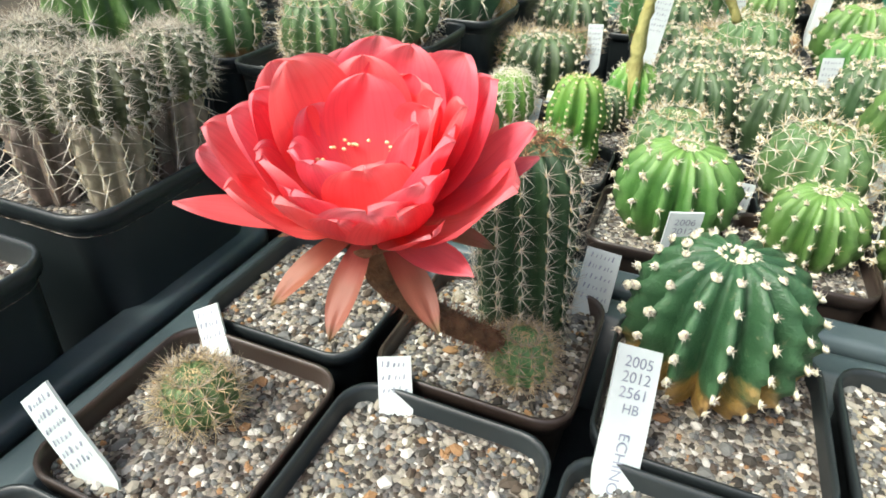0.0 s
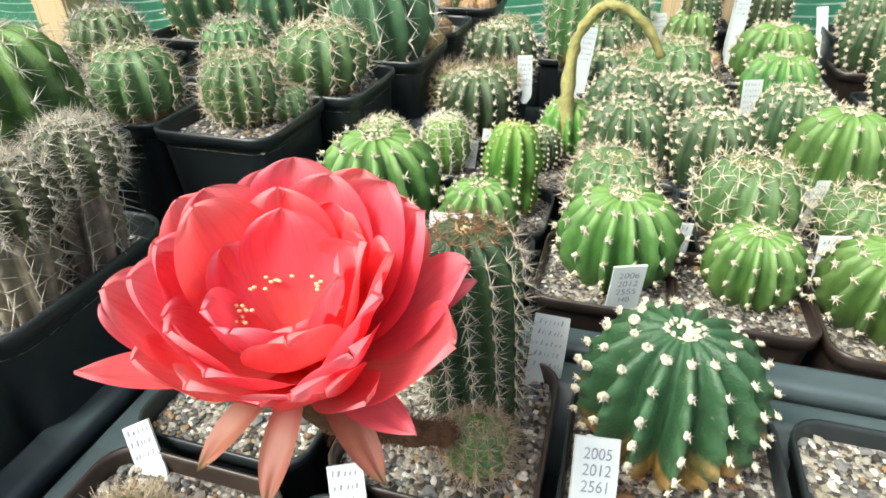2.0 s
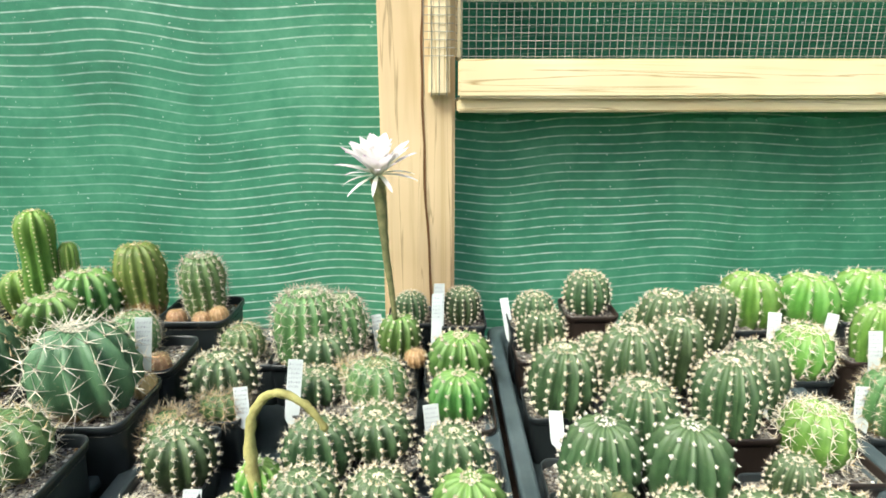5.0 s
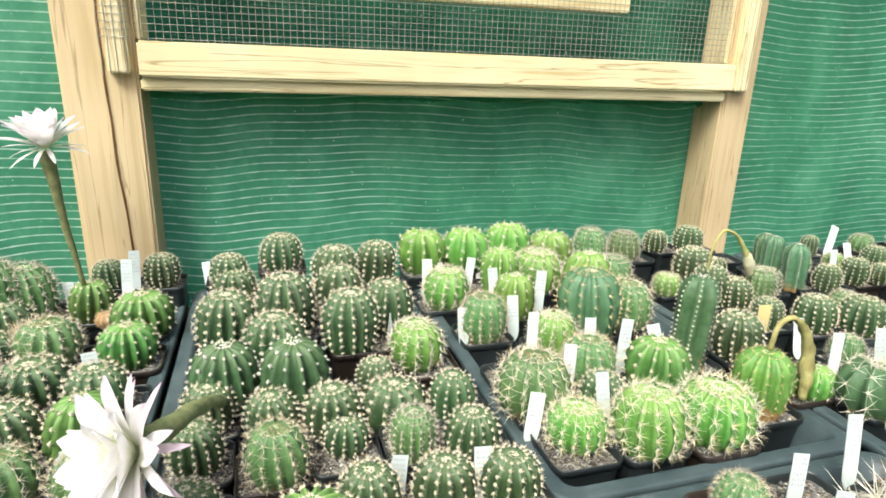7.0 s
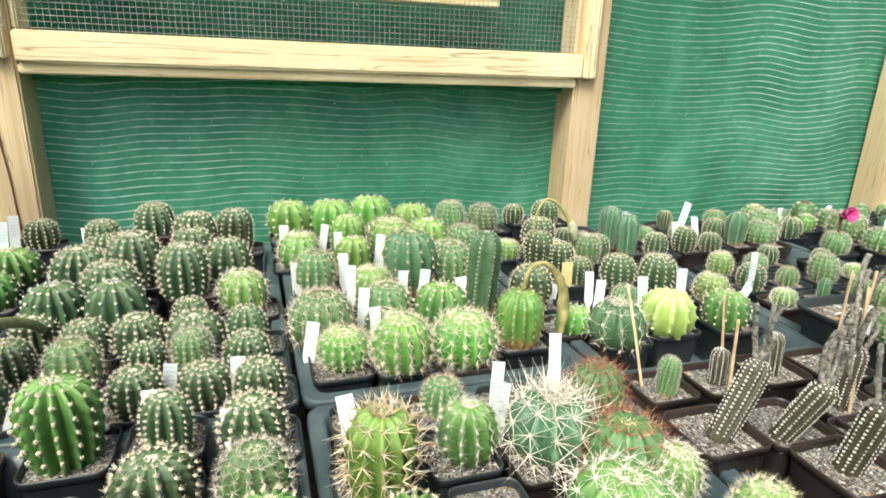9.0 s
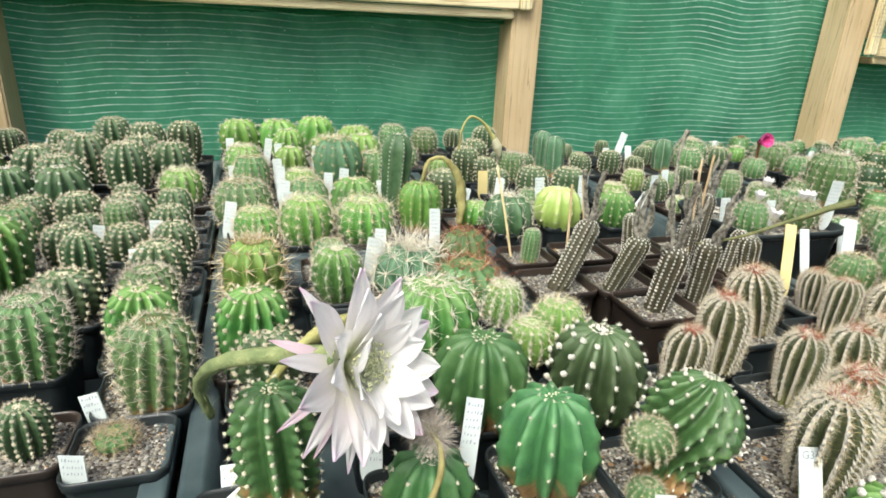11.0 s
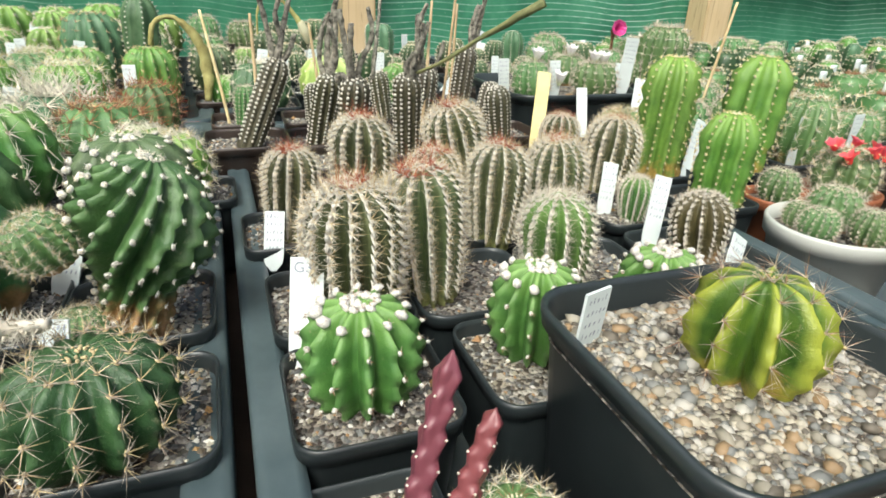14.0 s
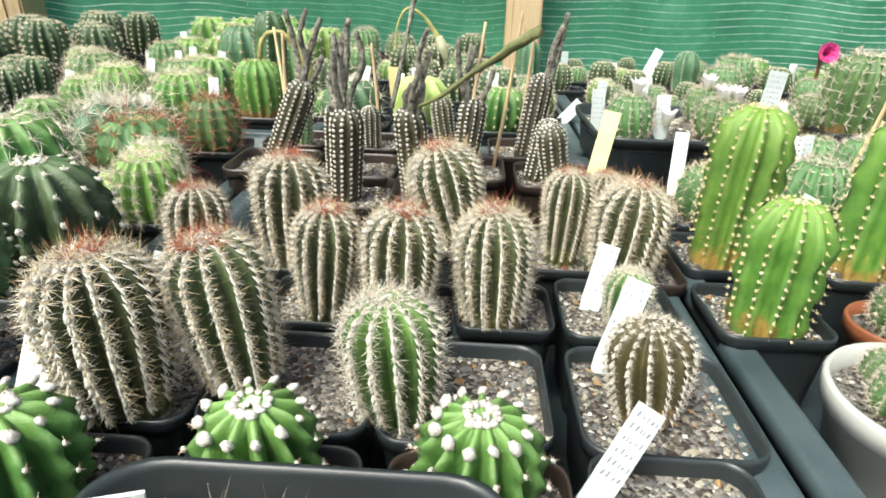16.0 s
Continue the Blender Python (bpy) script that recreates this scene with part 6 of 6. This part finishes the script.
potted(1.871, 0.680, 0.078, [("spn", 0.000, 0.022, 0.085, 0.8)])
potted(1.868, 0.595, 0.078, [("spn", 0.000, 0.018, 0.067, 0.8)])
potted(2.221, 0.768, 0.078, [("spn", 0.000, 0.000, 0.079, 0.8)])
potted(0.612, 0.132, 0.078, [("spy", 0.003, -0.012, 0.064, 1.4)])
potted(0.702, 0.152, 0.072, [("lsb", 0.007, 0.000, 0.059, 1.1)])
potted(0.782, 0.127, 0.076, [("lws", 0.012, 0.012, 0.091, 0.7)])
potted(0.869, 0.199, 0.072, [("rsp", 0.004, -0.012, 0.059, 1.1)])
potted(0.851, 0.109, 0.045, [("rsp", -0.004, -0.022, 0.079, 0.8)])
potted(0.617, 0.023, 0.077, [("brt", -0.003, -0.012, 0.064, 1.3)])
potted(0.794, 0.000, 0.078, [("lsb", -0.012, 0.001, 0.089, 0.9)], stones=300)
potted(0.870, 0.066, 0.041, [("spw", 0.006, -0.011, 0.050, 1.0)])
potted(0.919, -0.008, 0.067, [("lsp", -0.012, -0.012, 0.054, 1.1)], stones=300)
potted(0.871, -0.004, 0.061, [("spl", 0.005, -0.022, 0.049, 0.9)], stones=300)
potted(0.804, -0.096, 0.078, [("big", -0.012, -0.012, 0.083, 1.0)], stones=300)
potted(0.895, -0.106, 0.070, [("dow", -0.001, -0.012, 0.082, 1.0)], stones=300)
potted(0.629, -0.024, 0.077, [("dot", 0.000, 0.011, 0.062, 0.9)], stones=300)
potted(0.818, -0.188, 0.078, [("big", -0.006, -0.002, 0.074, 1.1)], stones=300)
potted(0.724, -0.193, 0.076, [("bga", -0.002, -0.012, 0.062, 0.9)], stones=300)
# an arching stem that ends in a spent woolly flower
wisp = thing("spent_flower", "withered grey woolly flower on an arching stem", "flower", "", pose(0.688, -0.265, 0.896))
ARCH = [(0, 0, 0), (0.007, 0.007, 0.044), (0.027, 0.020, 0.071), (0.034, 0.040, 0.079), (0.028, 0.055, 0.086)]
part("stem", tube_mesh("stem", ARCH, [0.0022, 0.002, 0.0019, 0.0018, 0.0016], TUBE_DRY, 8, 0.12), wisp)
part("wool", hair_mesh([(0.034, 0.044, 0.080), (0.029, 0.053, 0.086), (0.022, 0.058, 0.090)], 0.006, 1500, 0.016, WOOLLY, 8), wisp, "grey woolly hairs", None, "stuff")
potted(0.706, -0.262, 0.076, [("str", 0.000, 0.012, 0.061, 0.5)], stones=300)
potted(0.811, -0.286, 0.078, [("lsk", 0.001, -0.004, 0.067, 0.7)], stones=300)
potted(0.721, -0.082, 0.072, [("big", 0.000, 0.000, 0.058, 0.9)], stones=300)

# the tray of white-spined barrels and the woolly-crowned row before them
for x, y, size, kind, dx, dy, d, hr, lean in (
        (0.990, -0.219, 0.078, "mel", 0.008, -0.022, 0.050, 1.7, (0, -5)), (1.071, -0.219, 0.080, "mel", -0.024, -0.002, 0.043, 2.0, (0, -7)),
        (1.154, -0.221, 0.080, "meg", -0.030, -0.012, 0.044, 1.5, (0, -4)), (1.247, -0.220, 0.082, "mlb", -0.006, -0.004, 0.038, 1.4, (0, -6)),
        (0.978, -0.110, 0.072, "mel", -0.002, 0.0, 0.036, 1.9, (0, 0)), (1.062, -0.140, 0.060, "mel", 0.006, -0.008, 0.036, 2.0, (0, 0)),
        (1.120, -0.141, 0.052, "mel", -0.008, -0.018, 0.040, 1.9, (0, 3)), (1.176, -0.138, 0.058, "mel", -0.006, -0.010, 0.044, 1.7, (0, -6)),
        (1.246, -0.134, 0.072, "meg", 0.003, -0.006, 0.027, 1.4, (0, 0)), (1.038, -0.070, 0.070, "mel", -0.004, -0.020, 0.044, 1.9, (0, 2)),
        (1.128, -0.028, 0.076, "mel", 0.016, 0.006, 0.052, 1.5, (0, -14)), (1.212, -0.054, 0.066, "mel", 0.010, 0.0, 0.034, 2.1, (0, 0)),
        (1.270, -0.070, 0.064, "mel", -0.014, -0.016, 0.046, 1.6, (0, 4)), (1.262, 0.012, 0.074, "mel", 0.0, 0.0, 0.036, 1.4, (0, 0)),
        (0.998, -0.303, 0.074, "brw", -0.002, 0.002, 0.056, 0.9, (0, 0)), (1.086, -0.302, 0.074, "brw", 0.0, 0.012, 0.048, 1.1, (0, 0)), (1.170, -0.302, 0.074, "brw", 0.0, 0.018, 0.052, 0.9, (0, 0))):
    potted(x + (0.0 if kind == "brw" else 0.010), y, size, [(kind, dx, dy, d, hr, lean)], stones=300)

# ---------------------------------------------------------------- the crowded trays further along the bench
FAR_KINDS = ("spn", "dot", "spn", "spg", "dot", "spb", "spn", "dkc", "spl", "dot", "spw")
TAKEN = [(o.location.x, o.location.y) for o in bpy.data.objects if o.parent is None and o.name.startswith(("potted", "pot_of"))]
rng = np.random.default_rng(11)
TAKEN += [(1.385 + a, 0.232 + b) for a in (-0.06, 0.06) for b in (-0.06, 0.06)]


def free(x, y, gap):
    return all(max(abs(x - a), abs(y - b)) > gap for a, b in TAKEN)


def fill(x0, x1, y0, y1, pitch, kinds, lo, hi, tags, bare=0.0):
    """Fill the free places of a stretch of trays with pots at a steady pitch."""
    nx, ny = max(1, int((x1 - x0) / pitch)), max(1, int((y1 - y0) / pitch))
    for i in range(nx):
        for j in range(ny):
            x, y = x0 + (i + 0.5) * (x1 - x0) / nx, y0 + (j + 0.5) * (y1 - y0) / ny
            r = rng.random(5)
            if not free(x, y, pitch * 0.93):
                continue
            TAKEN.append((x, y))
            kind = kinds[int(r[0] * len(kinds))]
            hr = 2.0 if kind in ("dkc", "ngt") else 0.8 + 0.3 * r[1]
            d = (lo + (hi - lo) * r[2]) * (0.6 if kind == "dkc" else 1)
            potted(x, y, pitch - 0.002, [] if r[3] < bare else [(kind, 0.004 * (r[1] - 0.5), 0.004 * (r[4] - 0.5), d, round(hr, 1))], stones=120 if x > 1.3 else 170)
            if r[4] < tags:
                plant_label(x - 0.02, y - 0.02, 0.893, 0.045 + 0.02 * r[1], 10 * (r[2] - 0.5), 8 * (r[3] - 0.5), 10 - 30 * r[0], 0.014)


fill(1.33, 1.675, 0.285, 0.91, 0.070, FAR_KINDS, 0.036, 0.056, 0.3)
# too many to tell apart: the pots beyond, joined into one mass
MASS = {}


def mass_add(me, m):
    mat = me.materials[0]
    v = np.empty(len(me.vertices) * 3)
    me.vertices.foreach_get("co", v)
    v = v.reshape(-1, 3) @ np.array(m.to_3x3()).T + np.array(m.translation)
    vs, fs, o = MASS.setdefault(mat.name, [[], [], 0])
    vs.append(v)
    fs.extend([tuple(i + o for i in q.vertices) for q in me.polygons])
    MASS[mat.name][2] = o + len(v)


def mass_fill(x0, x1, y0, y1, pitch, kinds, lo, hi, tags):
    nx, ny = max(1, int((x1 - x0) / pitch)), max(1, int((y1 - y0) / pitch))
    for i in range(nx):
        for j in range(ny):
            x, y = x0 + (i + 0.5) * (x1 - x0) / nx, y0 + (j + 0.5) * (y1 - y0) / ny
            r = rng.random(5)
            if not free(x, y, pitch * 0.93):
                continue
            kind = kinds[int(r[0] * len(kinds))]
            hr = 2.0 if kind == "dkc" else 0.8 + 0.3 * r[1]
            d = (lo + (hi - lo) * r[2]) * (0.6 if kind == "dkc" else 1)
            mass_add(pot_mesh(0.072, RIM - BASE, POT_BLACK, 0.16, 0.006, 0.0022, 1), pose(x, y, BASE))
            mass_add(bed_mesh(0.072), pose(x, y, RIM - 0.009))
            body, felts, spines = body_meshes(kind, round(hr, 1), 0, 2)
            m = pose(x + 0.006 * (r[3] - 0.5), y, RIM - 0.01, 0, 0, r[4] * 360) @ Matrix.Scale(float(d), 4)
            mass_add(body, m)
            mass_add(felts, m)
            for me in spines.values():
                mass_add(me, m)
            if r[4] < tags:
                mass_add(label_mesh(0.014, 0.05, 0.0, LABEL), pose(x - 0.02, y - 0.02, 0.893, 0, 10 * (r[2] - 0.5), -10))


def mass_done():
    vs, fs, mi, mats, o = [], [], [], [], 0
    for name, (v, f, n) in MASS.items():
        v = np.concatenate(v)
        mats.append(bpy.data.materials[name])
        mi += [len(mats) - 1] * len(f)
        fs += [tuple(i + o for i in q) for q in f]
        vs.append(v)
        o += len(v)
    me = mesh("distant_cacti", np.concatenate(vs), fs)
    for m in mats:
        me.materials.append(m)
    me.polygons.foreach_set("material_index", mi)
    tagged(new("distant_cactus_rows", me), "crowded rows of small potted cacti further along", "cactus", "", "stuff")


mass_fill(1.715, 2.055, 0.285, 0.91, 0.070, FAR_KINDS, 0.04, 0.06, 0.3)
mass_fill(2.095, 2.435, 0.285, 0.91, 0.072, FAR_KINDS, 0.04, 0.062, 0.25)
mass_fill(2.475, 2.815, 0.285, 0.91, 0.075, FAR_KINDS, 0.04, 0.062, 0.2)
mass_fill(2.855, 3.185, 0.285, 0.91, 0.08, FAR_KINDS, 0.045, 0.066, 0.15)
fill(1.33, 1.675, -0.40, 0.25, 0.078, ("spn", "spg", "spb", "spn"), 0.05, 0.07, 0.2)
mass_fill(1.715, 2.055, -0.38, 0.25, 0.08, ("spn", "spg", "spb", "dot"), 0.05, 0.07, 0.25)
mass_fill(2.095, 2.435, -0.38, 0.25, 0.08, ("spn", "spg", "spb", "dot"), 0.05, 0.07, 0.2)
mass_done()
fill(0.962, 1.29, 0.268, 0.91, 0.066, ("dot", "spn", "dot", "spl"), 0.04, 0.055, 0.15, 0.2)
fill(0.962, 1.29, -0.40, 0.235, 0.070, ("mel", "mel", "meg"), 0.036, 0.044, 0.0, 0.75)
fill(0.578, 0.92, -0.365, 0.27, 0.072, ("dot", "spl", "spb"), 0.04, 0.055, 0.0, 0.6)
fill(0.578, 0.92, 0.305, 0.91, 0.068, ("spn", "spl", "dot", "spb"), 0.045, 0.06, 0.1, 0.1)
fill(0.205, 0.54, 0.30, 0.91, 0.068, ("dot",), 0.045, 0.06, 0.0, 0.1)
fill(0.205, 0.54, -0.16, 0.27, 0.078, ("dot", "spb", "brt"), 0.03, 0.05, 0.15, 0.4)
fill(-0.19, 0.17, 0.28, 0.91, 0.066, ("dot", "spg", "dot"), 0.04, 0.055, 0.0, 0.2)

# ---------------------------------------------------------------- plant labels
plant_label(0.003, 0.138, 0.891, 0.058, 17, -35, 22, 0.0177, words=(("2005", 0.0058, False), ("2012", 0.0058, False), ("2561", 0.0058, False), ("HB", 0.0052, False), ("ECHINOPSIS", 0.006, True)))
plant_label(0.008, 0.303, 0.891, 0.037, 1, 9, 22, 0.0181, words=(("2006", 0.0058, False), ("2012", 0.0058, False), ("2555", 0.0058, False), ("HB", 0.0052, False)))
plant_label(-0.082, 0.141, 0.891, 0.032, -4, -35, 22, 0.0139)
plant_label(-0.170, 0.140, 0.891, 0.026, -23, -34, 22, 0.0130)
plant_label(-0.025, 0.234, 0.891, 0.040, 18, -33, 22, 0.0185)
plant_label(-0.160, 0.072, 0.891, 0.051, -40, -20, 22, 0.0170)
plant_label(-0.091, 0.300, 0.891, 0.049, 0, -25, 8, 0.0258)
plant_label(-0.122, 0.462, 0.891, 0.032, 6, -25, 8, 0.0130)
plant_label(-0.114, 0.515, 0.891, 0.023, 6, -24, 8, 0.0165)
plant_label(-0.047, 0.872, 0.891, 0.052, -1, -25, 8, 0.0147)
plant_label(0.034, 0.642, 0.891, 0.031, -30, -25, 8, 0.0130)
plant_label(0.225, 0.869, 0.891, 0.065, -5, -25, 8, 0.0130)
plant_label(0.243, 0.607, 0.891, 0.044, 7, -35, 8, 0.0159)
plant_label(0.346, 0.740, 0.891, 0.024, 6, 4, 8, 0.0130)
plant_label(0.314, 0.547, 0.891, 0.049, -16, -12, -15, 0.0130)
plant_label(0.609, 0.850, 0.891, 0.050, -2, -17, -15, 0.0132)
plant_label(0.711, 0.872, 0.891, 0.036, -15, -13, -15, 0.0137)
plant_label(0.746, 0.805, 0.891, 0.044, -30, -6, -15, 0.0167)
plant_label(0.842, 0.528, 0.891, 0.047, -13, -12, -15, 0.0184)
plant_label(0.271, 0.304, 0.891, 0.054, 19, -7, -17, 0.0185)
plant_label(0.604, 0.174, 0.891, 0.067, -17, -28, -17, 0.0178)
plant_label(0.807, 0.113, 0.891, 0.037, 32, -19, -17, 0.0155)
plant_label(0.852, 0.600, 0.891, 0.028, -1, -17, -17, 0.0133)
plant_label(0.977, 0.495, 0.891, 0.043, 12, -20, -17, 0.0143)
plant_label(1.041, 0.480, 0.891, 0.064, 1, -17, -17, 0.0144)
plant_label(1.035, 0.547, 0.891, 0.060, -3, 9, -17, 0.0185, yellow=True)
plant_label(1.517, 0.859, 0.891, 0.081, 22, -20, -17, 0.0185)
plant_label(1.529, 0.810, 0.891, 0.054, -2, -20, -17, 0.0158)
plant_label(0.777, 0.825, 0.891, 0.041, -6, -29, -17, 0.0181)
plant_label(0.580, 0.876, 0.891, 0.052, -5, -17, -17, 0.0134)
plant_label(0.663, 0.878, 0.891, 0.043, -1, -17, -17, 0.0137)
plant_label(0.689, 0.853, 0.891, 0.040, -1, -17, -17, 0.0158)
plant_label(1.114, 0.751, 0.891, 0.040, 11, 9, -17, 0.0130)
plant_label(1.286, 0.419, 0.891, 0.052, 40, -23, -17, 0.0165)
plant_label(0.754, -0.182, 0.891, 0.065, 7, -25, -17, 0.0130)
plant_label(0.694, -0.156, 0.891, 0.050, -3, -20, -17, 0.0162)
plant_label(0.600, -0.156, 0.891, 0.030, -12, -32, -17, 0.0154)
plant_label(0.497, -0.115, 0.891, 0.030, -2, -5, -17, 0.0175)
plant_label(0.497, -0.042, 0.891, 0.030, -19, -6, -17, 0.0169)
plant_label(1.264, 0.045, 0.891, 0.095, 7, -20, -17, 0.0146, yellow=True)
plant_label(1.361, 0.102, 0.891, 0.070, -1, -21, -17, 0.0130)
plant_label(1.488, 0.154, 0.891, 0.061, 7, -20, -17, 0.0176)
plant_label(1.504, 0.237, 0.891, 0.081, 5, -19, -17, 0.0185)
plant_label(0.849, -0.163, 0.891, 0.046, 6, -23, -19, 0.0152)
plant_label(0.787, -0.219, 0.891, 0.037, -36, 21, -19, 0.0174)
plant_label(0.865, -0.262, 0.891, 0.044, -2, -21, -19, 0.0134)
plant_label(0.847, 0.091, 0.891, 0.043, -5, -16, -19, 0.0170)
plant_label(1.440, 0.108, 0.891, 0.078, 9, -21, -19, 0.0185)
plant_label(1.447, 0.199, 0.891, 0.043, -2, -21, -19, 0.0130)
plant_label(0.973, -0.273, 0.891, 0.055, 1, -24, -15, 0.0163, words=(("G34", 0.0075, False),))
plant_label(1.205, -0.293, 0.891, 0.061, 33, -22, -2, 0.0130)
plant_label(1.238, -0.329, 0.891, 0.040, 12, -25, -2, 0.0154)
plant_label(1.234, -0.194, 0.891, 0.058, 15, -24, -15, 0.0136)
plant_label(1.239, -0.128, 0.891, 0.054, 10, -23, -15, 0.0130)
plant_label(1.380, -0.059, 0.891, 0.068, 23, -25, -15, 0.0134)
plant_label(0.969, -0.150, 0.891, 0.039, 1, -25, -15, 0.0130)
plant_label(0.111, 0.806, 0.891, 0.104, 3, -6, 8, 0.0145)
plant_label(0.473, 0.627, 0.891, 0.055, -4, -6, -8, 0.0155)
plant_label(0.493, 0.309, 0.891, 0.060, 0, -6, -8, 0.0165)
plant_label(0.417, 0.333, 0.891, 0.047, 5, -6, -8, 0.0145)
plant_label(0.412, 0.256, 0.891, 0.056, -2, -6, -8, 0.0155)
plant_label(0.575, 0.386, 0.891, 0.058, 7, -6, -16, 0.0165)
plant_label(0.669, 0.389, 0.891, 0.065, -6, -6, -16, 0.0145)
plant_label(0.658, 0.462, 0.891, 0.066, 3, -6, -16, 0.0155)
plant_label(0.659, 0.626, 0.891, 0.066, -4, -6, -16, 0.0165)
plant_label(0.659, 0.564, 0.891, 0.066, 0, -6, -16, 0.0145)
plant_label(0.755, 0.497, 0.891, 0.077, 5, -6, -16, 0.0155)
plant_label(0.569, 0.783, 0.891, 0.083, -2, -6, -16, 0.0165)
plant_label(0.634, 0.782, 0.891, 0.077, 7, -6, -16, 0.0145)
plant_label(0.667, 0.720, 0.891, 0.079, -6, -6, -16, 0.0155)
plant_label(0.729, 0.695, 0.891, 0.083, 3, -6, -16, 0.0165)
plant_label(0.580, 0.622, 0.891, 0.058, -4, -6, -16, 0.0145)
plant_label(0.740, 0.549, 0.891, 0.058, 0, -6, -16, 0.0155)
plant_label(1.053, 0.662, 0.891, 0.060, 5, -6, -16, 0.0165)
plant_label(0.853, 0.242, 0.891, 0.077, -2, -6, -16, 0.0145)
plant_label(0.746, 0.172, 0.891, 0.072, 7, -6, -16, 0.0155)
plant_label(0.492, 0.203, 0.891, 0.063, -6, -6, -8, 0.0165)
plant_label(0.771, 0.231, 0.891, 0.060, 3, -6, -16, 0.0145)
plant_label(1.084, 0.393, 0.891, 0.077, -4, -6, -16, 0.0155)
plant_label(1.189, 0.440, 0.891, 0.070, 0, -6, -16, 0.0165)
plant_label(1.000, 0.395, 0.891, 0.081, 5, -6, -16, 0.0145)
plant_label(-0.106, 0.650, 0.891, 0.046, -2, -6, 8, 0.0155)
plant_label(-0.054, 0.653, 0.891, 0.078, 7, -6, 8, 0.0165)
plant_label(0.034, 0.836, 0.891, 0.064, -6, -6, 8, 0.0145)
plant_label(0.114, 0.849, 0.891, 0.095, 3, -6, 8, 0.0155)
plant_label(0.110, 0.611, 0.891, 0.050, -4, -6, 8, 0.0165)
plant_label(0.126, 0.427, 0.891, 0.036, 0, -6, 8, 0.0145)
plant_label(0.037, 0.367, 0.891, 0.034, 5, -6, 8, 0.0155)
plant_label(0.121, 0.352, 0.891, 0.043, -2, -6, 8, 0.0165)
plant_label(-0.157, 0.702, 0.891, 0.053, 7, -6, 8, 0.0145)
